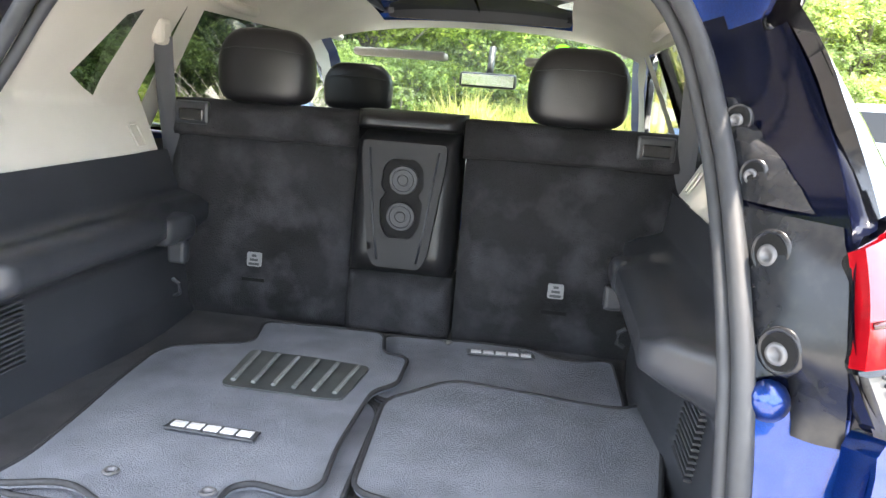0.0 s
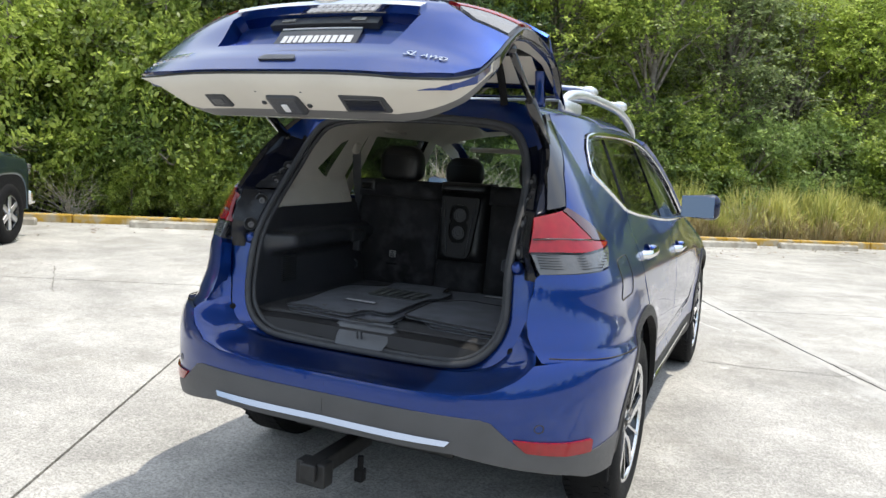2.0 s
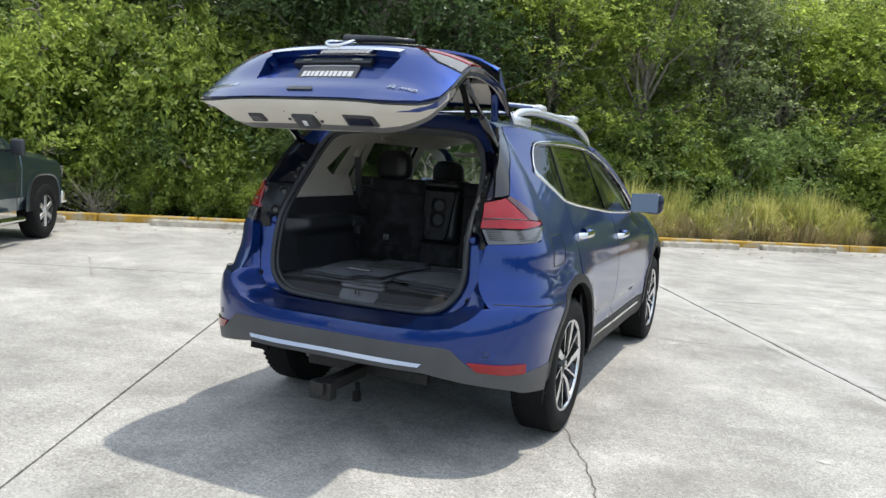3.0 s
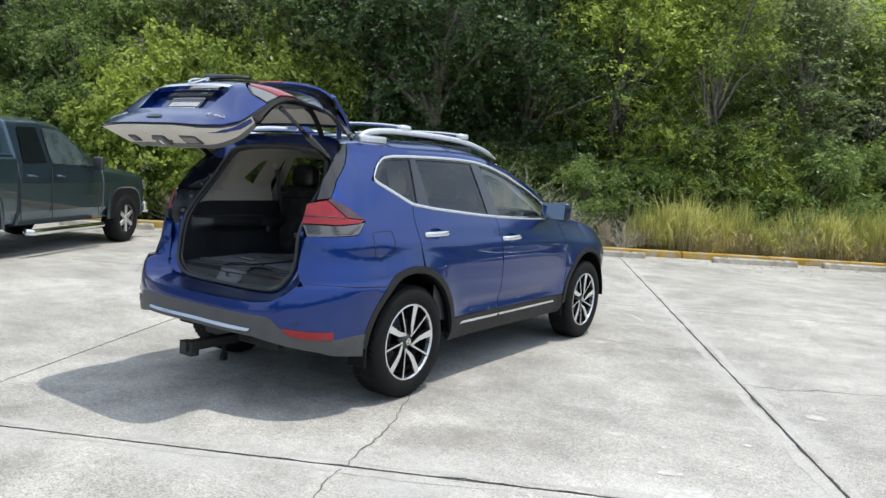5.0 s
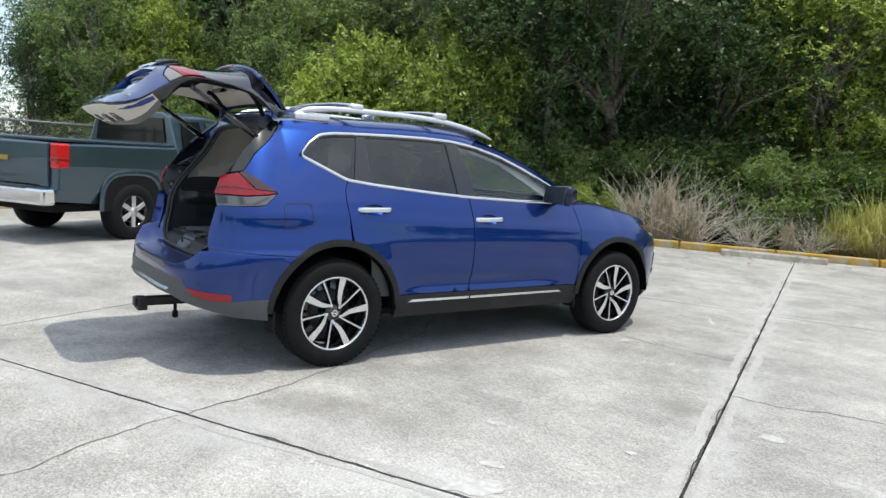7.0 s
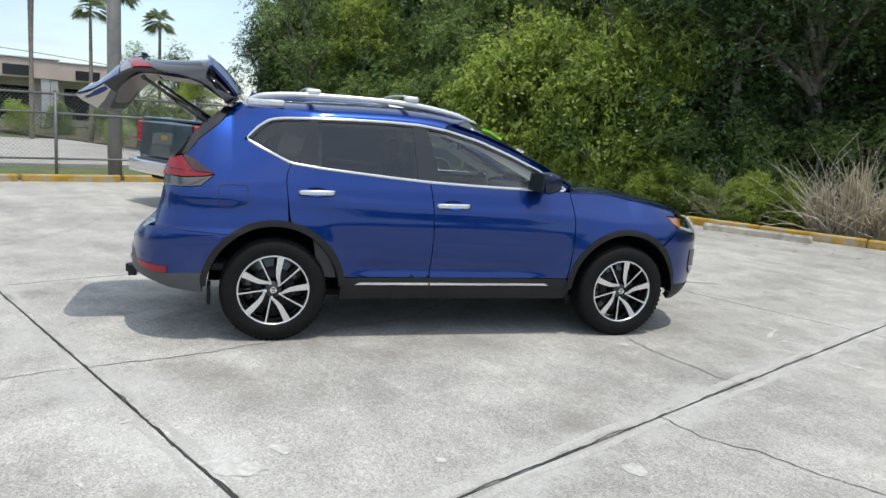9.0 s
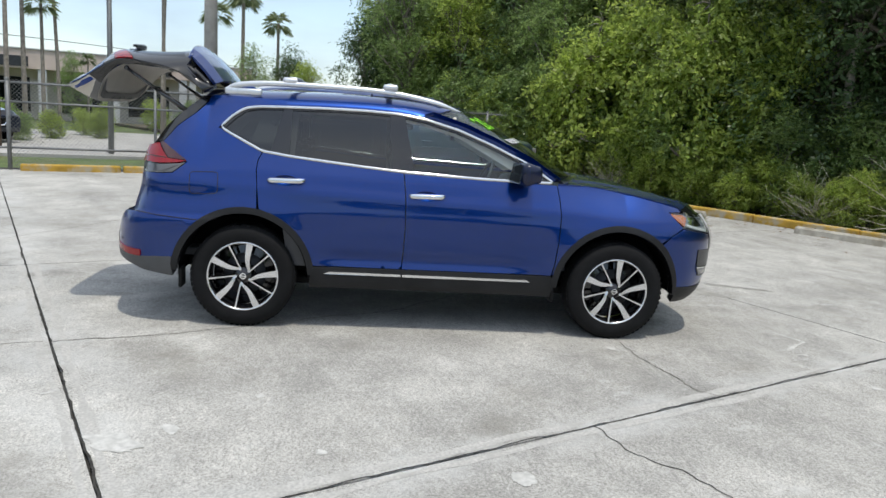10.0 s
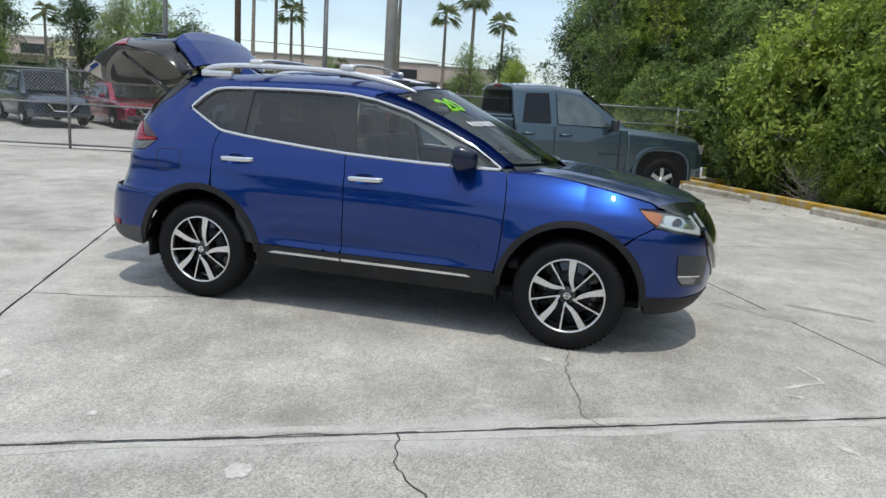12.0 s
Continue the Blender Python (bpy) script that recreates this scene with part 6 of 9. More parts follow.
both("door_lining", [[(1.15, 0.45), (2.15, 0.45), (2.18, 1.11), (1.15, 1.13)]], trim, BLACK, car, "black front door lining", out=-0.05, thick=0.0)
# headliner with the sunroof shade opening
def headliner(q, v):
    p = roof(q, v)
    return Vector((p.x * 0.93, p.y - 0.03, p.z - 0.045 - 0.015 * abs(q) ** 6))


both("headliner", [[(0, 0), (1, 0), (1, 1), (0, 1)], [(0, 0.615), (0.58, 0.615), (0.58, 0.915), (0, 0.915)]], headliner, BEIGE, car, "beige fabric headliner", step=0.06, thick=0.0)
bm = bmesh.new()
for sx in (1, -1):
    box(bm, (sx * 0.362, 1.115, 1.655), (0.012, 0.55, 0.05), 0.003)
box(bm, (0, 0.845, 1.668), (0.72, 0.012, 0.05), 0.003)
box(bm, (0, 1.385, 1.636), (0.72, 0.012, 0.05), 0.003)
part("sunroof_frame", bm, BLACK, car, "black sunroof frame")


def ramp(x, a, b):
    t = max(0.0, min(1.0, (x - a) / (b - a)))
    return t * t * (3 - 2 * t)


def side_inner(y, z):
    """Black lower lining of the cargo bay, with wheel housing and ledge."""
    w = 0.545 + 0.03 * min(1, max(0, (z - 0.775) / 0.35))
    ledge = 0.115 * ramp(z, 0.955, 1.02) * (1 - ramp(z, 1.058, 1.078)) * ramp(y, -0.62, -0.50) * (1 - 0.35 * ramp(y, -0.10, 0.06))
    house = 0.035 * bell(y, -0.05, 0.28) * max(0, min(1, (1.0 - z) / 0.15))
    return Vector((w - ledge - house + (-0.01 * max(0, min(1, (-0.45 - y) / 0.15))), y, z))


both("cargo_lining", [[(-0.69, 0.73), (0.26, 0.76), (0.24, 1.0), (0.16, 1.175), (-0.20, 1.172), (-0.45, 1.17), (-0.60, 1.155), (-0.65, 1.0), (-0.69, 0.85)]], side_inner, BLACK, car, "black plastic lining of the cargo bay", thick=0.0, step=0.018, flip=True)
for sx in (1, -1):
    for k in range(13):
        z = 0.853 + 0.0085 * k
        bm = bmesh.new()
        p = side_inner(-0.44, z)
        y0 = -0.50 + 0.0015 * k
        box(bm, (sx * (side_inner(-0.40, z).x - 0.005), y0 + 0.06, z), (0.012, 0.105, 0.0045), 0.0015)
        part("vent_slat", bm, SEAL, car, "grey vent slat")
    bm = bmesh.new()
    box(bm, (sx * 0.50, 0.0, 1.022), (0.10, 0.13, 0.06), 0.02, seg=3)
    part("lever_pod", bm, BLACK, car, "black pod of the seat release lever", True)
    bm = bmesh.new()
    box(bm, (sx * 0.462, -0.005, 0.975), (0.04, 0.03, 0.05), 0.008, m=pose(0, 0, 0, 0, 0, 0))
    part("side_socket", bm, SEAL, car, "grey release lever in the lining", False)
    bm = bmesh.new()
    tube(bm, [(sx * 0.50, 0.04, 0.90), (sx * 0.485, 0.04, 0.89), (sx * 0.485, 0.045, 0.865), (sx * 0.50, 0.045, 0.858)], 0.005, 6)
    part("cargo_hook", bm, SEAL, car, "small dark cargo hook")
    # flap and slot in the beige lining
    patch("belt_anchor_cover", [rounded([(0.052, 1.186), (0.086, 1.186), (0.093, 1.230), (0.059, 1.230)], 0.006)], quarter_trim, BEIGE, car, "beige moulded slot cover", out=-0.003, thick=0.0, mirror=sx < 0, step=0.02)
    strip_on("slot_edge", dense(rounded([(0.052, 1.186), (0.086, 1.186), (0.093, 1.230), (0.059, 1.230)], 0.006), 0.015), quarter_trim, 0.0025, BEIGE, car, "", closed=True, out=-0.005, mirror=sx < 0, n=5)
    bm = bmesh.new()
    a = body(0.16, 1.42)
    tube(bm, [(sx * (a.x - 0.10), 0.17, 1.43), (sx * 0.60, 0.20, 1.30), (sx * 0.61, 0.26, 1.10), (sx * 0.61, 0.28, 0.95)], 0.022, 6, flat=(1.0, 0.12))
    part("seat_belt", bm, mat("grey_webbing", (0.07, 0.072, 0.08), 0.7), car, "grey seat belt webbing")
    bm = bmesh.new()
    box(bm, (sx * (a.x - 0.10), 0.165, 1.44), (0.03, 0.05, 0.06), 0.012)
    part("belt_guide", bm, BEIGE, car, "beige belt guide")
    # grab handles
    for y in (0.50, 1.35):
        b = body(min(y, 1.2), 1.545)
        bm = bmesh.new()
        x = b.x - 0.085
        tube(bm, smooth_line([(sx * (x + 0.03), y - 0.11, 1.555), (sx * x, y - 0.09, 1.535), (sx * x, y + 0.09, 1.53), (sx * (x + 0.03), y + 0.11, 1.55)], 4), 0.014, 8)
        part("grab_handle", bm, BEIGE, car, "beige grab handle", True)
# cargo floor and sill
bm = bmesh.new()
box(bm, (0, -0.19, 0.755), (1.16, 0.96, 0.04), 0.006)
part("cargo_floor", bm, CARPET, car, "black carpeted cargo floor")
bm = bmesh.new()
ys, zs = (-0.735, -0.715, -0.69, -0.655, -0.64), (0.715, 0.757, 0.768, 0.772, 0.77)
prev = None
for y, z in zip(ys, zs):
    row = [bm.verts.new((x, y, z - 0.008 * (abs(x) > 0.36))) for x in (-0.53, -0.36, -0.16, -0.12, 0.12, 0.16, 0.36, 0.53)]
    if prev:
        for k in range(len(row) - 1):
            bm.faces.new((prev[k], prev[k + 1], row[k + 1], row[k]))
    prev = row
part("sill_plate", bm, CLAD, car, "grey plastic sill plate of the cargo bay", False)
SILLGREY = mat("satin_grey_sill_plastic", (0.070, 0.075, 0.083), 0.36, noise_scale=9, vary=0.12, bump=0.15, bump_scale=800)
bm = bmesh.new()
rows = []
for y, z, w in ((-0.757, 0.700, 0.085), (-0.750, 0.722, 0.090), (-0.728, 0.742, 0.098), (-0.700, 0.768, 0.112), (-0.694, 0.780, 0.118), (-0.690, 0.764, 0.118)):
    rows.append([bm.verts.new((x * w, y, z)) for x in (-1.12, -1.0, -0.5, 0, 0.5, 1.0, 1.12)])
    rows[-1][0].co.z -= 0.012
    rows[-1][-1].co.z -= 0.012
for r0, r1 in zip(rows, rows[1:]):
    for k in range(6):
        bm.faces.new((r0[k], r0[k + 1], r1[k + 1], r1[k]))
sill_latch = part("latch_housing", bm, SILLGREY, car, "grey latch housing in the sill", True)
bm = bmesh.new()
box(bm, (0, -0.668, 0.781), (0.222, 0.042, 0.016), 0.006, seg=3)
part("latch_bar", bm, SILLGREY, sill_latch, "satin grey pull bar behind the latch", True)
bm = bmesh.new()
box(bm, (0, -0.636, 0.778), (0.20, 0.022, 0.012), 0.005)
part("latch_slot", bm, GLOSS, sill_latch, "dark slot")
bm = bmesh.new()
tube(bm, [(-0.009, -0.744, 0.735), (-0.009, -0.748, 0.764), (0.009, -0.748, 0.764), (0.009, -0.744, 0.735)], 0.004, 8)
part("striker", bm, SEAL, sill_latch, "steel striker loop")


# rear seats
def seat_y(z):
    return 0.20 + 0.11 * (z - 0.928)


def cushion(name, x0, x1, z0, z1, material, label, depth=0.14, bulge=0.012, y_off=0.0, bev=0.03):
    """A padded back, seen from behind."""
    bm = bmesh.new()
    nx, nz = 12, 12
    front, back = [], []
    for j in range(nz + 1):
        f, b = [], []
        for i in range(nx + 1):
            u, v = i / nx, j / nz
            x, z = x0 + (x1 - x0) * u, z0 + (z1 - z0) * v
            e = min(u * (x1 - x0), (1 - u) * (x1 - x0), v * (z1 - z0) * 2, (1 - v) * (z1 - z0)) / bev
            r = 1 - max(0, 1 - e) ** 2
            d = bulge * r + bulge * 0.6 * noise.noise(Vector((x * 6, z * 6, x0 * 9)))
            y = seat_y(z) + y_off + 0.02 * (1 - r) - d
            f.append(bm.verts.new((x, y, z)))
            b.append(bm.verts.new((x, seat_y(z) + y_off + depth, z)))
        front.append(f)
        back.append(b)
    for j in range(nz):
        for i in range(nx):
            bm.faces.new((front[j][i], front[j][i + 1], front[j + 1][i + 1], front[j + 1][i]))
    for j in range(nz):
        for i in (0, nx):
            bm.faces.new((front[j][i], front[j + 1][i], back[j + 1][i], back[j][i]))
    for i in range(nx):
        bm.faces.new((front[nz][i], front[nz][i + 1], back[nz][i + 1], back[nz][i]))
    bmesh.ops.recalc_face_normals(bm, faces=bm.faces)
    return part(name, bm, material, car, label, True)


def headrest(x, y, z, w, h, d, parent, name="headrest"):
    bm = bmesh.new()
    bmesh.ops.create_uvsphere(bm, u_segments=32, v_segments=20, radius=1.0)
    pw = lambda c, e: math.copysign(abs(c) ** e, c)
    for v in bm.verts:
        c = v.co.copy()
        flat = math.hypot(c.x, c.y)
        k = flat ** 0.35 if flat > 1e-6 else 0.0
        x_, y_ = (c.x / flat, c.y / flat) if flat > 1e-6 else (0, 0)
        zz = pw(c.z, 0.78 if c.z > 0 else 0.45)
        v.co = Vector((pw(x_, 0.7) * k * w / 2 * (1 - 0.20 * max(0, zz) ** 2), pw(y_, 0.75) * k * d / 2, zz * h / 2))
    bmesh.ops.translate(bm, vec=(x, y, z), verts=bm.verts)
    o = part(name, bm, LEATHER, parent, "black leather headrest", True)
    for sx in (-0.05, 0.05):
        bm = bmesh.new()
        tube(bm, [(x + sx, y, z - h / 2 - 0.05), (x + sx, y, z - h / 2 + 0.02)], 0.006, 8)
        part("headrest_post", bm, CHROME, o, "chrome headrest post", True)
    bm = bmesh.new()
    tube(bm, [(x - w * 0.44, y - d * 0.42, z + h * 0.18), (x - w * 0.2, y - d * 0.52 - 0.018, z + h * 0.22), (x + w * 0.2, y - d * 0.52 - 0.018, z + h * 0.22), (x + w * 0.44, y - d * 0.42, z + h * 0.18)], 0.0016, 5)
    part("seam", bm, SEAL, o, "stitched seam")
    return o


BACK_CLOTH = mat("black_backrest_felt", (0.013, 0.013, 0.015), 0.95, bump=0.6, bump_scale=260, noise_scale=5, vary=0.7, second=(0.040, 0.040, 0.046), second_scale=11, second_amt=1.0)
left_back = cushion("seat_back", -0.605, -0.142, 0.775, 1.235, BACK_CLOTH, "black felt back of the folding rear seat")
cushion("seat_back", -0.142, 0.108, 0.775, 0.918, BACK_CLOTH, "black felt back under the armrest")
right_back = cushion("seat_back", 0.118, 0.605, 0.775, 1.235, BACK_CLOTH, "black felt back of the folding rear seat")
cushion("seat_top", -0.61, -0.140, 1.205, 1.292, BACK_CLOTH, "black carpet strip over the seat back", y_off=-0.012, bulge=0.02)
cushion("seat_top", 0.110, 0.61, 1.205, 1.292, BACK_CLOTH, "black carpet strip over the seat back", y_off=-0.012, bulge=0.02)
headrest(-0.378, 0.27, 1.380, 0.235, 0.175, 0.12, left_back)
headrest(0.358, 0.27, 1.380, 0.228, 0.175, 0.12, right_back)
arm = cushion("armrest_panel", -0.138, 0.104, 0.925, 1.255, LEATHER, "black leather back of the centre armrest", y_off=-0.012, bulge=0.014, bev=0.030)
cushion("armrest_cap", -0.140, 0.106, 1.258, 1.300, LEATHER, "black leather cap of the armrest", y_off=-0.020, bulge=0.02, bev=0.02)
def arm_face(x, z):
    return Vector((x, seat_y(z) - 0.032, z))


TRAY = rounded([(-0.070, 0.946), (0.036, 0.946), (0.052, 0.975), (0.080, 1.19), (0.080, 1.232), (-0.114, 1.232), (-0.114, 1.19), (-0.086, 0.975)], 0.012)
CUP = rounded([(-0.062, 1.045), (-0.045, 1.015), (0.012, 1.015), (0.030, 1.045), (0.034, 1.10), (0.020, 1.115), (0.034, 1.13), (0.030, 1.175), (0.012, 1.195), (-0.045, 1.195), (-0.062, 1.175), (-0.066, 1.13), (-0.052, 1.115), (-0.066, 1.10)], 0.01)
patch("armrest_tray", [TRAY, CUP], arm_face, CLAD, arm, "satin black plastic armrest tray", out=0.014, thick=0.02, step=0.02)
patch("cup_well", [CUP], arm_face, RUBBER, arm, "dark cup well", out=0.003, thick=0.0, step=0.02)
for z in (1.065, 1.148):
    bm = bmesh.new()
    lathe(bm, [(0.0, 0.034), (0.004, 0.032), (0.004, 0.027), (0.002, 0.026), (0.002, 0.024), (0.004, 0.023), (0.004, 0.014), (0.002, 0.013), (0.002, 0.011), (0.004, 0.010), (0.004, 0.0001)], 28)
    bmesh.ops.transform(bm, matrix=pose(-0.016, seat_y(z) - 0.036, z, 0, 0, -90), verts=bm.verts)
    part("cup_mat", bm, SEAL, arm, "ribbed grey cup mat")
for k in (-1, 1):
    strip_on("tray_ridge", [(-0.017 + k * 0.046, 0.962), (-0.017 + k * 0.058, 1.03), (-0.017 + k * 0.080, 1.215)], arm_face, 0.003, BLACK, arm, "raised ridge", out=0.014, n=5)
for x in (-0.365, 0.352):
    patch("anchor_label", [rounded([(x - 0.018, 0.912), (x + 0.018, 0.912), (x + 0.018, 0.946), (x - 0.018, 0.946)], 0.005)], arm_face, mat("grey_label", (0.20, 0.20, 0.205), 0.6), left_back if x < 0 else right_back, "white child seat anchor label", out=-0.008, thick=0.003, step=0.02)
    for z, w in ((0.918, 0.026), (0.928, 0.02), (0.938, 0.012)):
        patch("label_mark", [[(x - w / 2, z - 0.003), (x + w / 2, z - 0.003), (x + w / 2, z + 0.003), (x - w / 2, z + 0.003)]], arm_face, BLACK, left_back if x < 0 else right_back, "plain black bar", out=-0.006, thick=0.001, step=0.02)
    patch("anchor_slot", [[(x - 0.028, 0.876), (x + 0.028, 0.876), (x + 0.028, 0.884), (x - 0.028, 0.884)]], arm_face, RUBBER, left_back if x < 0 else right_back, "dark anchor slot", out=-0.008, thick=0.003, step=0.02)
for x in (-0.535, 0.535):
    bm = bmesh.new()
    box(bm, (x, seat_y(1.255) - 0.03, 1.262), (0.085, 0.02, 0.055), 0.008)
    r = part("release_bezel", bm, BLACK, left_back if x < 0 else right_back, "black seat release bezel")
    bm = bmesh.new()
    box(bm, (x, seat_y(1.255) - 0.041, 1.258), (0.06, 0.006, 0.028), 0.003)
    part("release_lever", bm, GLOSS, left_back if x < 0 else right_back, "gloss black release lever")
# seat cushions and front seats
bm = bmesh.new()
box(bm, (0, 0.62, 0.66), (1.2, 0.52, 0.18), 0.05, seg=3)
part("rear_bench", bm, LEATHER, car, "black leather rear bench", True)
for x in (-0.36, 0.36):
    bm = bmesh.new()
    box(bm, (0, 0, 0), (0.50, 0.16, 0.62), 0.06, m=pose(x, 1.13, 0.96, 12, 0, 0), seg=3)
    box(bm, (x, 1.42, 0.66), (0.50, 0.52, 0.16), 0.05, seg=3)
    fs = part("front_seat", bm, LEATHER, car, "black leather front seat", True)
    headrest(x, 1.05, 1.345, 0.24, 0.16, 0.10, fs)
# dashboard, wheel, mirror, visors
bm = bmesh.new()
box(bm, (0, 2.25, 0.96), (1.40, 0.46, 0.26), 0.08, seg=3)
box(bm, (0, 2.02, 0.92), (0.32, 0.12, 0.24), 0.03)
part("dashboard", bm, BLACK, car, "black dashboard", True)
bm = bmesh.new()
loop = [Vector((0.185 * math.cos(a), 0, 0.185 * math.sin(a))) for a in np.linspace(0, 2 * math.pi, 33)]
rot = pose(-0.36, 1.84, 1.02, -25, 0, 0)
tube(bm, [rot @ p for p in loop], 0.014, 8, cap=False)
box(bm, (0, 0, 0), (0.30, 0.03, 0.05), 0.012, m=rot)
box(bm, (0, 0, -0.08), (0.05, 0.03, 0.16), 0.012, m=rot)
part("steering_wheel", bm, LEATHER, car, "black steering wheel", True)
bm = bmesh.new()
box(bm, (0.04, 1.50, 1.405), (0.225, 0.03, 0.058), 0.014, seg=3)
tube(bm, [(0.04, 1.52, 1.42), (0.04, 1.60, 1.47), (0.04, 1.62, 1.54)], 0.014, 8)
rm = part("rear_view_mirror", bm, BLACK, car, "black rear-view mirror", True)
bm = bmesh.new()
box(bm, (0.04, 1.482, 1.405), (0.205, 0.004, 0.044), 0.001, m=None)
part("mirror_glass", bm, CHROME, rm, "mirror glass")
for x in (-0.30, 0.36):
    bm = bmesh.new()
    box(bm, (x, 1.44, 1.482), (0.36, 0.10, 0.03), 0.012, m=None)
    part("sun_visor", bm, BEIGE, car, "beige sun visor", True)
bm = bmesh.new()
box(bm, (0, 0.9, 0.50), (1.5, 2.9, 0.05), 0.01)
part("cabin_floor", bm, CARPET, car, "black cabin carpet")
# price figures on the windscreen
for k, txt in enumerate(("20",)):
    cu = bpy.data.curves.new("sticker", "FONT")
    cu.body, cu.size, cu.extrude = txt, 0.9, 0.001
    cu.offset = 0.022
    ob = new("tmp", cu)
    bpy.context.view_layer.update()
    me = bpy.data.meshes.new_from_object(ob.evaluated_get(bpy.context.evaluated_depsgraph_get()))
    bpy.data.objects.remove(ob)
    for v in me.vertices:
        q, w = -0.66 + v.co.x * 0.25, 0.31 - v.co.y * 0.26
        p = screen(abs(q), w)
        n = Vector((0, 0.45, 0.9))
        v.co = Vector((math.copysign(p.x, -q), p.y, p.z)) + n * 0.006
    me.materials.append(mat("neon_marker", (0.35, 0.85, 0.03), 0.5))
    o = new("windscreen_figures", me)
    o.parent = car
    tagged(o, "neon green year figures on the windscreen")
bm = bmesh.new()
for i in range(7):
    q = 0.36 + 0.055 * i
    p0, p1 = screen(q, 0.46), screen(q + 0.035, 0.46)
    p2, p3 = screen(q + 0.035, 0.52), screen(q, 0.52)
    o = Vector((0, 0.003, 0.006))
    bm.faces.new([bm.verts.new(p + o) for p in (p0, p1, p2, p3)])
part("windscreen_marking", bm, WHITE, car, "white marker bars on the windscreen")

# ---- floor mats in the cargo bay ----
def floor_mat(pts, z, label, seed, badge=None, heel=None, turn=0, holes=()):
    root = thing("floor_mat", label, "floor mat", group="loose floor mats in the cargo bay")
    def sheet(x, y):
        return Vector((x, y, z + 0.003 * noise.noise(Vector((x * 5, y * 5, seed))) + 0.0015 * noise.noise(Vector((x * 17, y * 17, seed)))))
    outline = rounded(pts, 0.035, 4)
    area = sum(p[0] * q[1] - q[0] * p[1] for p, q in zip(outline, outline[1:] + outline[:1]))
    if area < 0:
        outline = outline[::-1]
    patch("mat_carpet", [outline], sheet, MATGREY, root, "grey pile carpet", step=0.03, thick=0.010)
    strip_on("mat_binding", dense(outline, 0.02), sheet, 0.0045, mat_binding, root, "dark stitched edge binding", closed=True, out=-0.001, n=6)
    if badge:
        cx, cy, a, w = badge
        m = pose(cx, cy, z + 0.005, 0, 0, a)
        bm = bmesh.new()
        box(bm, (0, 0, 0), (w, 0.032, 0.004), 0.0015)
        bmesh.ops.transform(bm, matrix=m, verts=bm.verts)
        b = part("badge", bm, BLACK, root, "black woven badge")
        k = 5
        for i in range(k):
            bm = bmesh.new()
            box(bm, ((i - (k - 1) / 2) * w * 0.185, 0, 0.003), (w * 0.15, 0.017, 0.002), 0.0)
            box(bm, ((i - (k - 1) / 2) * w * 0.185, 0, 0.0035), (w * 0.085, 0.007, 0.0025), 0.0)
            bmesh.ops.transform(bm, matrix=m, verts=bm.verts)
            part("badge_bar", bm, WHITE, b, "plain silver bar")
    if heel:
        hp = [Vector((p[0], p[1], z + 0.004)) for p in heel]
        patch("heel_pad", [rounded(heel, 0.02)], lambda x, y: sheet(x, y) + Vector((0, 0, 0.004)), HEEL, root, "black rubber heel pad", thick=0.006, step=0.03)
        for i in range(6):
            t = (i + 0.5) / 6
            a, b = hp[0].lerp(hp[1], t), hp[3].lerp(hp[2], t)
            bm = bmesh.new()
            tube(bm, [a.lerp(b, 0.1) + Vector((0, 0, 0.004)), a.lerp(b, 0.9) + Vector((0, 0, 0.004))], 0.005, 6, flat=(1.0, 0.6))
            part("heel_rib", bm, HEELRIB, root, "raised rubber rib")
    for hx, hy in holes:
        bm = bmesh.new()
        lathe(bm, [(0.004, 0.012), (0.006, 0.010), (0.004, 0.006), (-0.002, 0.006)], 14, m=pose(hx, hy, z, 0, -90, 0))
        part("grommet", bm, BOLT, root, "small metal grommet", True)
    return root


HEEL = mat("worn_heel_rubber", (0.045, 0.050, 0.050), 0.5, noise_scale=15, vary=0.25)
HEELRIB = mat("scuffed_rubber_rib", (0.16, 0.17, 0.165), 0.6, noise_scale=40, vary=0.3)
mat_binding = mat("mat_edge_binding", (0.018, 0.019, 0.022), 0.8, noise_scale=200, vary=0.3)
floor_mat([(-0.395, -0.655), (-0.25, -0.66), (-0.11, -0.685), (0.035, -0.685), (0.075, -0.66), (0.052, -0.263), (0.016, -0.215), (-0.10, -0.30), (-0.36, -0.35)], 0.787, "grey carpet floor mat lying under another mat", 1)
floor_mat([(-0.034, 0.150), (0.144, 0.165), (0.31, 0.165), (0.355, 0.12), (0.404, 0.11), (0.491, 0.15), (0.499, -0.095), (0.474, -0.20), (0.154, -0.20), (0.028, -0.21), (0.003, -0.02)],
          0.787, "grey carpet floor mat with badge near the seats", 2, badge=(0.245, 0.095, 185, 0.15), holes=((0.12, 0.14), (0.29, 0.14)))
floor_mat([(0.144, -0.50), (0.225, -0.61), (0.50, -0.625), (0.53, -0.43), (0.257, -0.35)], 0.787, "grey carpet floor mat mostly covered", 3)
floor_mat([(0.08, -0.555), (0.056, -0.238), (0.161, -0.115), (0.485, -0.158), (0.545, -0.097), (0.545, -0.258), (0.489, -0.618), (0.442, -0.614)], 0.803, "large grey carpet floor mat on the cargo floor", 4)
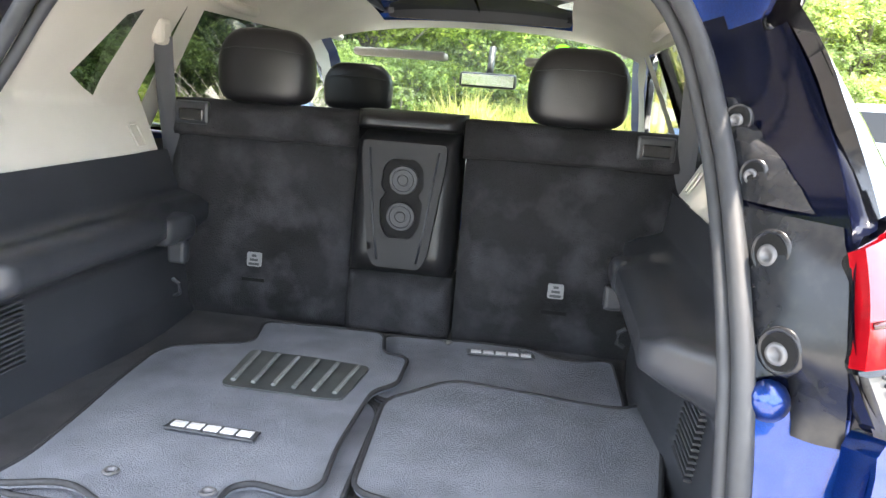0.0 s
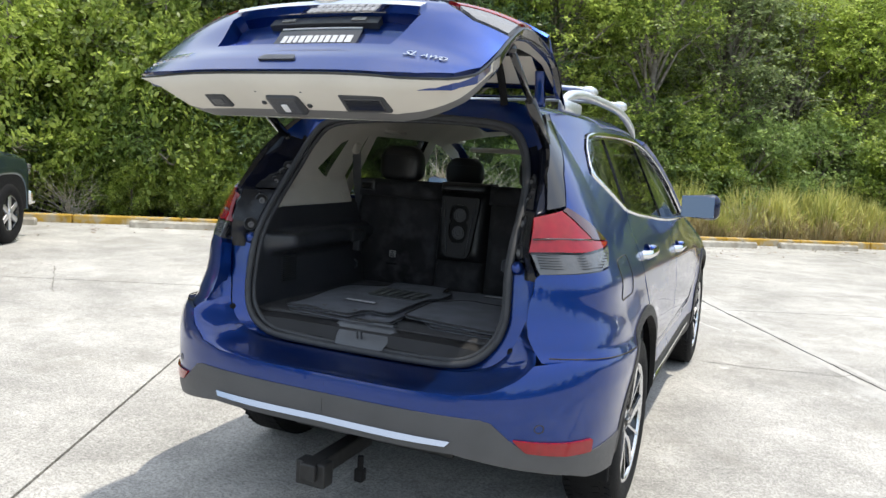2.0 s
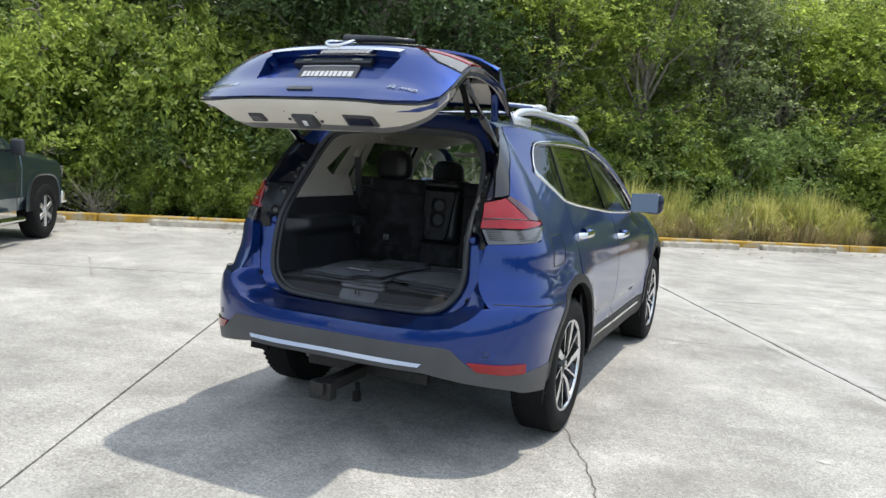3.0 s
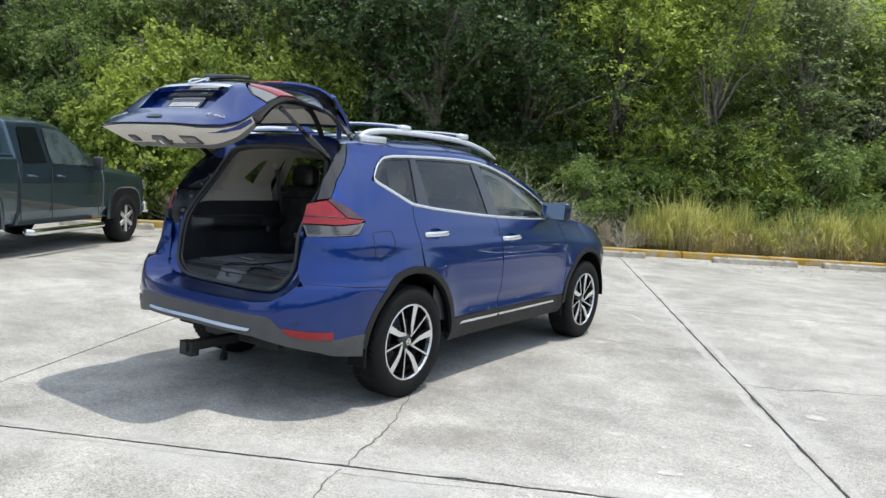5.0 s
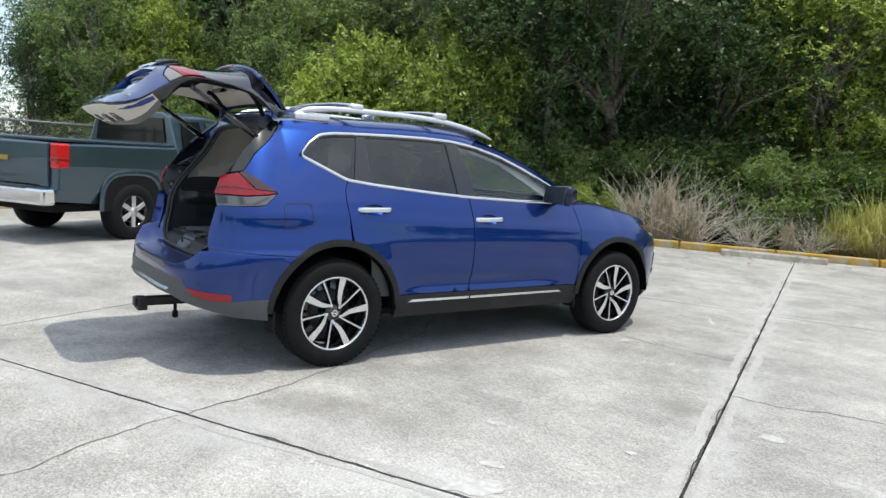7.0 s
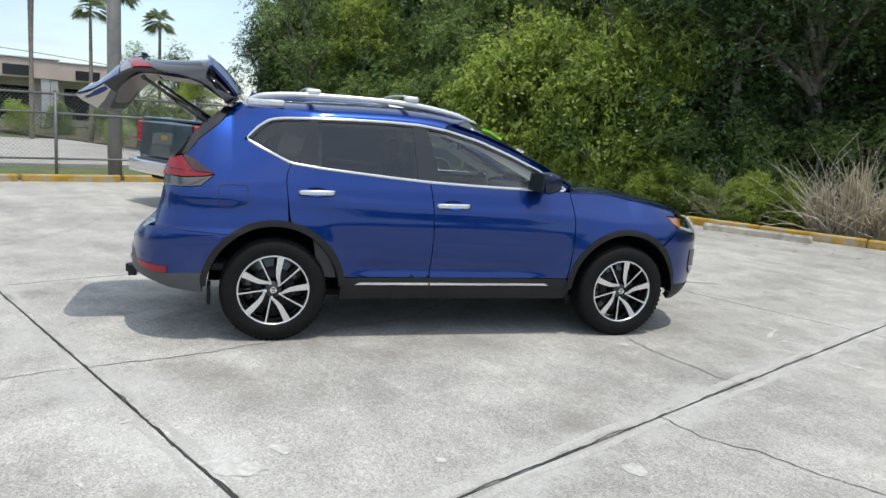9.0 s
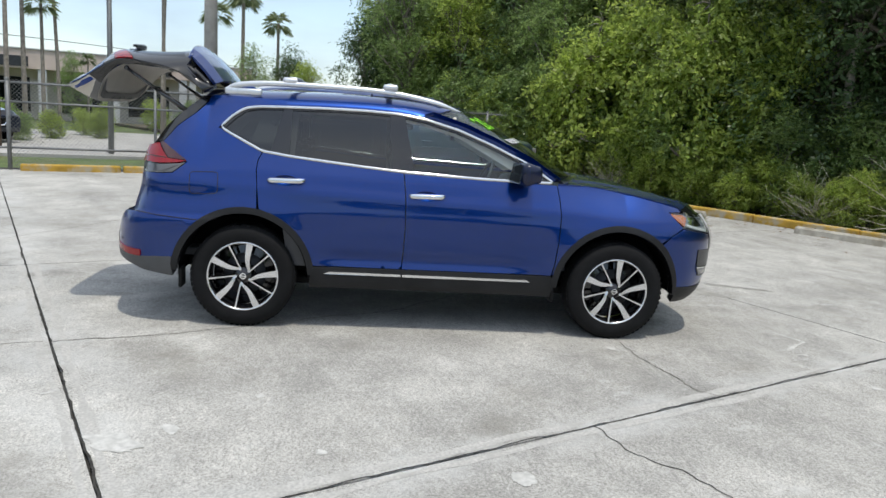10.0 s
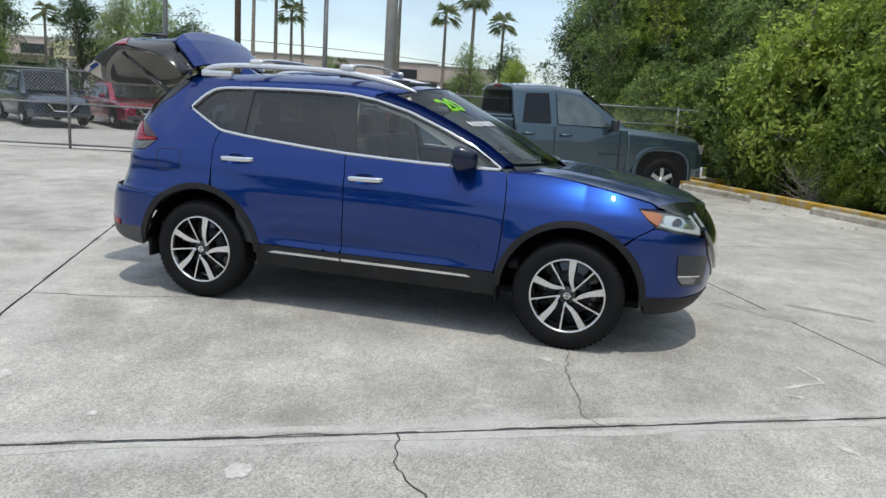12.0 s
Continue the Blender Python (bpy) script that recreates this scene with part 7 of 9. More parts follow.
floor_mat([(-0.398, -0.667), (-0.387, -0.591), (-0.435, -0.162), (-0.419, -0.113), (-0.276, -0.04), (-0.307, 0.105), (-0.025, 0.115), (0.003, -0.013), (0.059, -0.025), (0.065, -0.169), (0.027, -0.208),
           (0.026, -0.439), (0.039, -0.551), (0.018, -0.585), (-0.055, -0.571), (-0.081, -0.59), (-0.081, -0.655), (-0.104, -0.680), (-0.203, -0.680), (-0.29, -0.630)],
          0.803, "grey driver's floor mat with heel pad and badge", 5, badge=(-0.172, -0.45, -2, 0.15), heel=[(-0.257, -0.088), (-0.002, -0.104), (-0.013, -0.277), (-0.241, -0.277)], holes=((-0.25, -0.60), (-0.10, -0.615)))

# ---- pickup truck beside the wood ----
SLATE = paint_mat("slate_blue_paint", (0.052, 0.082, 0.105), 0.15)
TRUCK_ALLOY = mat("bright_alloy", (0.62, 0.62, 0.63), 0.3, metal=0.8, noise_scale=30, vary=0.1)


def simple_wheel(parent, x, y, r, w, rim, spokes, sx, material):
    """A tyre with a spoked rim facing outwards."""
    root = new("wheel")
    root.parent = parent
    root.matrix_basis = pose(x, y, r, 0, 0, 0 if sx > 0 else 180)
    tagged(root, "black tyre on silver alloy wheel")
    bm = bmesh.new()
    lathe(bm, [(-w / 2, rim), (-w / 2, r * 0.86), (-w * 0.38, r * 0.98), (0, r), (w * 0.38, r * 0.98), (w / 2, r * 0.86), (w / 2 + 0.004, rim * 1.1), (w * 0.42, rim)], 40)
    part("tyre", bm, RUBBER, root, "black tyre", True)
    bm = bmesh.new()
    lathe(bm, [(w * 0.42, rim * 1.02), (w * 0.46, rim * 0.97), (w * 0.30, rim * 0.90), (0.0, rim * 0.85), (0.0, 0.0001)], 32)
    part("rim", bm, GLOSS if spokes > 5 else material, root, "wheel rim", True)
    for k in range(spokes):
        bm = bmesh.new()
        box(bm, (w * 0.36, 0, rim * 0.55), (0.04, rim * 0.30, rim * 0.85), 0.012, m=Matrix.Rotation(2 * math.pi * k / spokes, 4, "X"))
        part("spoke", bm, material, root, "alloy spoke")
    bm = bmesh.new()
    lathe(bm, [(w * 0.35, rim * 0.30), (w * 0.45, rim * 0.26), (w * 0.47, 0.0001)], 20)
    part("hub_cap", bm, material, root, "hub cap", True)
    return root


def section_body(name, stations, material, parent, label, flip=False):
    """A shell lofted over stations of (y, [(x, z), ...]) half outlines from foot to top middle."""
    bm = bmesh.new()
    rows = []
    for y, pts in stations:
        rows.append([bm.verts.new((x, y, z)) for x, z in pts] + [bm.verts.new((-x, y, z)) for x, z in reversed(pts) if x > 0])
    for r0, r1 in zip(rows, rows[1:]):
        for k in range(len(r0) - 1):
            bm.faces.new((r0[k], r0[k + 1], r1[k + 1], r1[k]))
    bm.faces.new(rows[0])
    bm.faces.new(list(reversed(rows[-1])))
    bmesh.ops.recalc_face_normals(bm, faces=bm.faces)
    bv = [e for e in bm.edges if len(e.link_faces) == 2 and e.calc_face_angle(0) > 0.6]
    bmesh.ops.bevel(bm, geom=bv, offset=0.03, segments=2, affect="EDGES", profile=0.5)
    return part(name, bm, material, parent, label, False)


def side_plate(name, poly, x, material, parent, label, thick=0.012, out=1):
    """A flat plate on a flank, given by (y, z) points; x may lean with height as (x0, z0, x1, z1)."""
    bm = bmesh.new()
    f = (lambda z: x) if not isinstance(x, tuple) else (lambda z: x[0] + (x[2] - x[0]) * (z - x[1]) / (x[3] - x[1]))
    a = [bm.verts.new((out * f(z), y, z)) for y, z in poly]
    b = [bm.verts.new((out * (f(z) + thick), y, z)) for y, z in poly]
    bm.faces.new(b)
    for k in range(len(a)):
        bm.faces.new((a[k], a[(k + 1) % len(a)], b[(k + 1) % len(a)], b[k]))
    bmesh.ops.recalc_face_normals(bm, faces=bm.faces)
    return part(name, bm, material, parent, label)


def arch_in(r, k, n):
    """A squarish wheel arch: along and up from the axle."""
    c, s = math.cos(math.pi * k / n), max(0.0, math.sin(math.pi * k / n))
    return math.copysign(abs(c) ** 0.62, c) * r, s ** 0.62 * r * 0.98


truck = thing("pickup_truck", "slate blue extended-cab pickup truck with chrome bumper", "pickup truck", pose(-6.78, -0.22, 0, 0, 0, 30.6))
WB = 3.645
for sx in (1, -1):
    for y in (0.0, WB):
        simple_wheel(truck, sx * 0.90, y, 0.40, 0.27, 0.235, 6, sx, TRUCK_ALLOY)
    for y in (0.0, WB):
        bm = bmesh.new()
        n = 16
        for r0, r1, x0, x1 in ((0.50, 0.56, 1.0, 1.02),):
            ring = [[bm.verts.new((sx * x, y + arch_in(r, k, n)[0], 0.42 + arch_in(r, k, n)[1])) for k in range(n + 1)] for r, x in ((r0, 0.985), (r0, 1.010), (r1 - 0.02, 1.012), (r1 + 0.02, 0.998))]
        for a, b in zip(ring, ring[1:]):
            for k in range(n):
                bm.faces.new((a[k], a[k + 1], b[k + 1], b[k]))
        bmesh.ops.recalc_face_normals(bm, faces=bm.faces)
        part("fender_flare", bm, SLATE, truck, "flared wheel arch", True)
        # black plate on the flank stands in for the arch's shaded hollow
        side_plate("wheel_opening", [(y + arch_in(0.50, k, n)[0], 0.42 + arch_in(0.50, k, n)[1]) for k in range(n + 1)], 0.994, RUBBER, truck, "flat black plate in place of the shaded wheel arch", 0.012, sx)
section_body("bed", [(-1.20, [(0.90, 0.56), (0.97, 0.70), (0.985, 1.02), (0.965, 1.31), (0.0, 1.33)]), (-0.6, [(0.92, 0.52), (0.985, 0.68), (1.0, 1.02), (0.985, 1.32), (0.0, 1.34)]),
                     (0.86, [(0.92, 0.46), (0.985, 0.64), (1.0, 1.0), (0.985, 1.33), (0.0, 1.35)])], SLATE, truck, "slate blue cargo bed with hard cover")
bm = bmesh.new()
box(bm, (0, -0.16, 1.355), (1.86, 2.0, 0.05), 0.02)
part("bed_cover", bm, SLATE, truck, "slate blue folding bed cover")
section_body("cab", [(0.88, [(0.93, 0.44), (0.99, 0.62), (1.0, 1.0), (0.95, 1.24), (0.76, 1.80), (0.60, 1.86), (0.0, 1.89)]), (1.6, [(0.93, 0.44), (0.99, 0.62), (1.0, 1.0), (0.95, 1.24), (0.75, 1.83), (0.60, 1.89), (0.0, 1.92)]),
                     (2.15, [(0.93, 0.44), (0.99, 0.62), (1.0, 1.0), (0.95, 1.24), (0.74, 1.78), (0.60, 1.85), (0.0, 1.88)]), (2.95, [(0.93, 0.44), (0.99, 0.62), (1.0, 1.0), (0.96, 1.22), (0.90, 1.26), (0.80, 1.29), (0.0, 1.31)])],
             SLATE, truck, "slate blue extended cab")
section_body("nose", [(2.93, [(0.93, 0.44), (0.99, 0.62), (1.0, 1.0), (0.97, 1.18), (0.85, 1.26), (0.5, 1.30), (0.0, 1.31)]), (3.6, [(0.93, 0.46), (0.99, 0.62), (1.0, 1.0), (0.97, 1.14), (0.85, 1.22), (0.5, 1.26), (0.0, 1.27)]),
                      (4.30, [(0.92, 0.48), (0.97, 0.62), (0.97, 0.95), (0.94, 1.09), (0.82, 1.15), (0.5, 1.19), (0.0, 1.20)]), (4.48, [(0.85, 0.50), (0.90, 0.62), (0.90, 0.90), (0.88, 1.0), (0.8, 1.06), (0.5, 1.09), (0.0, 1.10)])],
             SLATE, truck, "slate blue bonnet and fenders")
# opaque glass with a paler base colour in place of sky showing in it
SKYGLASS = mat("sky_paled_truck_glass", (0.06, 0.08, 0.08), 0.04, coat=1.0, noise_scale=4, vary=0.5)
TRUCKRED = mat("bright_red_lens", (0.55, 0.008, 0.012), 0.12, coat=0.5, noise_scale=30, vary=0.15)
DARKG = mat("dark_truck_glass", (0.008, 0.010, 0.011), 0.06, spec=0.35)
for sx in (1, -1):
    lean = (0.962, 1.24, 0.772, 1.80)
    side_plate("side_window", [(1.02, 1.28), (1.52, 1.28), (1.50, 1.76), (1.10, 1.74)], lean, DARKG, truck, "dark rear side window", 0.008, sx)
    side_plate("side_window", [(1.64, 1.27), (2.62, 1.26), (2.40, 1.50), (2.14, 1.70), (1.98, 1.75), (1.64, 1.76)], lean, SKYGLASS, truck, "front side window, sky brightness put into its colour", 0.008, sx)
    for y0, y1 in ((0.885, 0.905), (1.575, 1.59), (2.78, 2.795)):
        side_plate("door_gap", [(y0, 0.50), (y1, 0.50), (y1, 1.22), (y0, 1.22)], 1.0, CRACK, truck, "door gap", 0.003, sx)
    for y in (1.12, 1.78):
        bm = bmesh.new()
        tube(bm, [(sx * 1.0, y - 0.10, 1.10), (sx * 1.03, y - 0.07, 1.10), (sx * 1.03, y + 0.07, 1.10), (sx * 1.0, y + 0.10, 1.10)], 0.018, 6)
        part("door_handle", bm, SLATE, truck, "body-coloured door handle", True)
    bm = bmesh.new()
    tube(bm, [(sx * 1.02, 0.95, 0.36), (sx * 1.06, 1.05, 0.345), (sx * 1.06, 2.80, 0.345), (sx * 1.02, 2.90, 0.36)], 0.045, 10)
    part("side_step", bm, CHROME, truck, "chrome side step bar", True)
    bm = bmesh.new()
    box(bm, (sx * 0.915, -1.125, 1.145), (0.15, 0.19, 0.33), 0.03, seg=3)
    lamp = part("tail_lamp", bm, TRUCKRED, truck, "red tail lamp")
    bm = bmesh.new()
    box(bm, (sx * 0.915, -1.125, 1.10), (0.156, 0.196, 0.06), 0.012)
    part("lamp_band", bm, REDLENS, lamp, "darker band across the lamp")
    bm = bmesh.new()
    box(bm, (sx * 1.10, 2.60, 1.30), (0.17, 0.10, 0.21), 0.035, seg=3)
    tube(bm, [(sx * 0.95, 2.60, 1.24), (sx * 1.08, 2.60, 1.27)], 0.025, 6)
    part("wing_mirror", bm, BLACK, truck, "black wing mirror", True)
    bm = bmesh.new()
    box(bm, (sx * 0.80, 4.40, 0.96), (0.28, 0.12, 0.16), 0.02)
    part("headlamp", bm, WHITELENS, truck, "clear headlamp")
    for k in range(9):
        side_plate("badge_bar", [(2.40 + 0.055 * k, 0.80), (2.435 + 0.055 * k, 0.80), (2.435 + 0.055 * k, 0.83), (2.40 + 0.055 * k, 0.83)], 1.0, SEAL, truck, "plain grey badge bar", 0.006, sx)
bm = bmesh.new()
vs = [bm.verts.new(p) for p in ((-0.72, 0.868, 1.40), (0.72, 0.868, 1.40), (0.66, 0.868, 1.77), (-0.66, 0.868, 1.77))]
f = bm.faces.new(vs)
r = bmesh.ops.extrude_face_region(bm, geom=[f])
bmesh.ops.translate(bm, vec=(0, -0.012, 0), verts=[v for v in r["geom"] if isinstance(v, bmesh.types.BMVert)])
bmesh.ops.recalc_face_normals(bm, faces=bm.faces)
part("rear_window", bm, DARKG, truck, "dark cab rear window")
bm = bmesh.new()
vs = [bm.verts.new(p) for p in ((-0.78, 2.90, 1.30), (0.78, 2.90, 1.30), (0.66, 2.20, 1.81), (-0.66, 2.20, 1.81))]
for v in vs:
    v.co += Vector((0, 0.012, 0.016))
bm.faces.new(vs)
part("windscreen", bm, DARKG, truck, "dark windscreen")
bm = bmesh.new()
box(bm, (0, 0.88, 1.845), (0.34, 0.05, 0.045), 0.012)
part("high_stop_lamp", bm, REDLENS, truck, "red high stop lamp")
bm = bmesh.new()
box(bm, (0, -1.30, 0.62), (1.90, 0.20, 0.22), 0.04)
part("rear_bumper", bm, CHROME, truck, "chrome rear step bumper")
bm = bmesh.new()
box(bm, (0, -1.33, 0.735), (1.2, 0.16, 0.03), 0.01)
part("bumper_step", bm, BLACK, truck, "black bumper step pad")
bm = bmesh.new()
box(bm, (0, -1.215, 1.03), (1.66, 0.05, 0.56), 0.02)
tgate = part("tailgate", bm, SLATE, truck, "slate blue tailgate")
bm = bmesh.new()
box(bm, (0, -1.246, 1.08), (0.20, 0.012, 0.06), 0.004)
part("emblem_bar", bm, mat("gold_emblem", (0.55, 0.36, 0.08), 0.3, metal=0.7), tgate, "plain gold emblem bar")
bm = bmesh.new()
box(bm, (0, 4.46, 0.80), (1.3, 0.10, 0.36), 0.03)
part("grille", bm, GLOSS, truck, "black grille")
bm = bmesh.new()
box(bm, (0, 4.52, 0.56), (1.9, 0.16, 0.20), 0.04)
part("front_bumper", bm, CHROME, truck, "chrome front bumper")
bm = bmesh.new()
box(bm, (0, 1.6, 0.46), (1.5, 5.4, 0.12), 0.02)
part("chassis", bm, RUBBER, truck, "dark chassis")


# ---- cars parked beyond the fence ----
def parked_car(label, m, color, L=4.6, W=1.82, H=1.62, suv=True, bright=False):
    """A car seen far off: lower body, cabin, glass, lamps, wheels."""
    root = thing("car", label, "car", m, group="parked cars")
    paint = paint_mat("parked_paint", color, 0.1)
    w = W / 2
    b = 0.92 if suv else 0.84
    f0, f1 = -L / 2, L / 2
    section_body("body", [(f0, [(w * 0.80, 0.30), (w * 0.90, 0.50), (w * 0.90, b - 0.05), (w * 0.75, b), (0, b + 0.02)]), (f0 + 0.35, [(w * 0.94, 0.24), (w, 0.5), (w, b - 0.08), (w * 0.9, b + 0.02), (0, b + 0.04)]),
                          (f1 - 1.25, [(w * 0.94, 0.22), (w, 0.5), (w, b - 0.06), (w * 0.9, b + 0.02), (0, b + 0.06)]), (f1 - 0.40, [(w * 0.94, 0.24), (w * 0.98, 0.5), (w * 0.96, b - 0.14), (w * 0.82, b - 0.06), (0, b - 0.03)]),
                          (f1, [(w * 0.78, 0.28), (w * 0.84, 0.45), (w * 0.82, b - 0.26), (w * 0.7, b - 0.2), (0, b - 0.18)])], paint, root, "painted lower body")
    r0 = f0 + (0.15 if suv else 0.75)
    section_body("cabin", [(r0, [(w * 0.90, b - 0.02), (w * 0.80, b + 0.1), (0, b + 0.12)]), (r0 + 0.45, [(w * 0.93, b - 0.02), (w * 0.74, H - 0.12), (w * 0.6, H - 0.03), (0, H)]),
                           (0.10, [(w * 0.93, b - 0.02), (w * 0.76, H - 0.10), (w * 0.6, H - 0.01), (0, H + 0.02)]), (f1 - 1.28, [(w * 0.93, b - 0.02), (w * 0.86, b + 0.02), (w * 0.7, b + 0.05), (0, b + 0.07)])], paint, root, "painted cabin")
    for sx in (1, -1):
        lean = (w * 0.938, b - 0.02, w * 0.756, H - 0.10)
        side_plate("side_window", [(r0 + 0.35, b + 0.06), (0.0, b + 0.04), (0.0, H - 0.16), (r0 + 0.60, H - 0.18)], lean, DARKG, root, "dark side window", 0.01, sx)
        side_plate("side_window", [(0.08, b + 0.04), (f1 - 1.60, b + 0.05), (0.42, H - 0.20), (0.08, H - 0.16)], lean, DARKG, root, "dark side window", 0.01, sx)
        for y in (f0 + 0.85, f1 - 0.90):
            simple_wheel(root, sx * (w - 0.10), y, 0.34, 0.22, 0.22, 5, sx, SILVER)
            n = 12
            # no hollow is cut: a black plate gives the shade inside the arch
            side_plate("wheel_opening", [(y + 0.40 * math.cos(math.pi * k / n), 0.30 + 0.42 * math.sin(math.pi * k / n)) for k in range(n + 1)], w - 0.002, RUBBER, root, "flat black plate in place of the shaded wheel arch", 0.004, sx)
        bm = bmesh.new()
        box(bm, (sx * w * 0.70, f1 - 0.17, b - 0.24), (0.32, 0.16, 0.10), 0.03)
        part("headlamp", bm, WHITELENS, root, "clear headlamp")
        bm = bmesh.new()
        box(bm, (sx * (w + 0.08), f1 - 1.62, b + 0.10), (0.18, 0.10, 0.13), 0.03)
        part("wing_mirror", bm, paint, root, "wing mirror")
        bm = bmesh.new()
        box(bm, (sx * w * 0.80, f0 + 0.06, b - 0.10), (0.16, 0.10, 0.18), 0.02)
        part("tail_lamp", bm, REDLENS, root, "red tail lamp")
    bm = bmesh.new()
    vs = [bm.verts.new(p) for p in ((-w * 0.76, f1 - 1.24, b + 0.07), (w * 0.76, f1 - 1.24, b + 0.07), (w * 0.62, 0.22, H - 0.06), (-w * 0.62, 0.22, H - 0.06))]
    for v in vs:
        v.co += Vector((0, 0.03, 0.03))
    bm.faces.new(vs)
    part("windscreen", bm, DARKG, root, "dark windscreen")
    bm = bmesh.new()
    box(bm, (0, f1 - 0.01, 0.55), (W * 0.50, 0.06, 0.26), 0.02)
    g = part("grille", bm, GLOSS, root, "black grille")
    bm = bmesh.new()
    for sx in (1, -1):
        tube(bm, [(sx * 0.40, f1 + 0.03, 0.68), (sx * 0.24, f1 + 0.04, 0.47), (0, f1 + 0.04, 0.46)], 0.022, 6)
    part("grille_trim", bm, CHROME, g, "chrome v-shaped grille trim")
    bm = bmesh.new()
    box(bm, (0, f1 - 0.03, 0.34), (W * 0.80, 0.10, 0.12), 0.03)
    part("lower_grille", bm, BLACK, root, "black lower grille")
    return root


parked_car("dark blue parked car facing the fence", pose(-14.2, -15.6, 0, 0, 0, -68 + 35), (0.03, 0.045, 0.075), suv=True)
parked_car("maroon parked sedan facing the fence", pose(-16.2, -14.0, 0, 0, 0, -34), (0.24, 0.008, 0.035), H=1.45, suv=False)
parked_car("dark navy parked suv facing the fence", pose(-17.2, -11.5, 0, 0, 0, -34), (0.015, 0.02, 0.04), H=1.70)
parked_car("silver-grey parked suv at the lot's end", pose(7.55, 15.0, 0, 0, 0, -112), (0.32, 0.35, 0.37), H=1.72)

# ---- chain-link fence ----
GALV = mat("galvanised_steel", (0.20, 0.205, 0.205), 0.6, metal=0.5, noise_scale=20, vary=0.2)
fence = thing("chain_link_fence", "galvanised chain-link fence with pipe rails and yellow kerb foot", "fence")
FH = 1.66
posts = [-11.0, -8.3, -5.6, -2.95, -0.35, 0.05, 2.65, 5.3, 7.9, 10.5, 13.1]
for u in posts:
    bm = bmesh.new()
    r = 0.04 if u in (-0.35, 0.05) else 0.03
    tube(bm, [fence_at(u, 0, -0.05), fence_at(u, 0, FH + 0.02)], r, 10)
    bmesh.ops.create_uvsphere(bm, u_segments=8, v_segments=5, radius=r * 1.15, matrix=Matrix.Translation(fence_at(u, 0, FH + 0.03)))
    part("fence_post", bm, GALV, fence, "steel fence post", True)
for a, b in zip(posts, posts[1:]):
    for z in ((0.09, 0.95, FH - 0.02) if b <= 0 else (0.42, 1.28, FH - 0.02)):
        bm = bmesh.new()
        tube(bm, [fence_at(a, 0, z), fence_at(b, 0, z)], 0.021, 8)
        part("fence_rail", bm, GALV, fence, "steel fence rail", True)
    if b - a < 0.6:
        continue
    bm = bmesh.new()
    z0, z1, pitch = 0.06, FH + 0.04, 0.075
    hgt = z1 - z0
    k = a - hgt
    while k < b:
        for sgn in (1, -1):
            u0, u1 = (k, k + hgt) if sgn > 0 else (k + hgt, k)
            za, zb = z0, z1
            p, q = [u0, za], [u1, zb]
            lo_u, hi_u = a, b
            def clip(p, q):
                if p[0] > q[0]:
                    p, q = q, p
                if q[0] < lo_u or p[0] > hi_u:
                    return None
                if p[0] < lo_u:
                    t = (lo_u - p[0]) / (q[0] - p[0])
                    p = [lo_u, p[1] + (q[1] - p[1]) * t]
                if q[0] > hi_u:
                    t = (hi_u - p[0]) / (q[0] - p[0])
                    q = [hi_u, p[1] + (q[1] - p[1]) * t]
                return p, q
            c = clip(p, q)
            if c and abs(c[0][0] - c[1][0]) > 0.01:
                tube(bm, [fence_at(c[0][0], 0.02 * sgn * 0.2, c[0][1]), fence_at(c[1][0], 0.02 * sgn * 0.2, c[1][1])], 0.0032, 3, cap=False)
        k += pitch
    tagged(part("wire_mesh", bm, GALV, fence, "diamond wire mesh"), kind="stuff")
u = 0.2
while u < 13:
    bm = bmesh.new()
    box(bm, (0, 0, 0), (1.75, 0.16, 0.26), 0.03)
    o = part("kerb_stone", bm, YELLOW, kerb)
    o.matrix_basis = pose(*fence_at(u + 0.9, -0.16, 0.0), 0, 0, math.degrees(math.atan2(FENCE_DIR.y, FENCE_DIR.x)) + rk.uniform(-0.8, 0.8))
    u += 1.8


# ---- beyond the fence ----
def strip_sheet(name, o0, o1, u0, u1, z, material, label, category):
    return flat_sheet(name, [fence_at(u0, o0), fence_at(u1, o0), fence_at(u1, o1), fence_at(u0, o1)], z, material, label, category)


PALE = mat("pale_road_concrete", (0.40, 0.385, 0.36), 0.9, noise_scale=0.8, vary=0.12, second=(0.30, 0.29, 0.27), second_scale=0.5, second_amt=0.6)
strip_sheet("road", 4.6, 17.0, -60, 14, -0.045, PALE, "pale service road beyond the fence", "road")
strip_sheet("driveway", 0.3, 5.2, -14, -0.4, -0.04, PALE, "pale driveway through the fence gate", "road")
strip_sheet("parking", 17.0, 24.0, -60, -6.0, -0.05, PALE, "pale parking ground with cars", "road")
STUCCO = mat("pale_stucco", (0.62, 0.57, 0.52), 0.85, noise_scale=1.5, vary=0.08, second=(0.5, 0.45, 0.41), second_scale=0.6, second_amt=0.5)
PINK = mat("pink_band_stucco", (0.60, 0.49, 0.43), 0.85, noise_scale=1.5, vary=0.08)
CREAM = mat("cream_wall", (0.66, 0.60, 0.36), 0.85, noise_scale=1.5, vary=0.08)


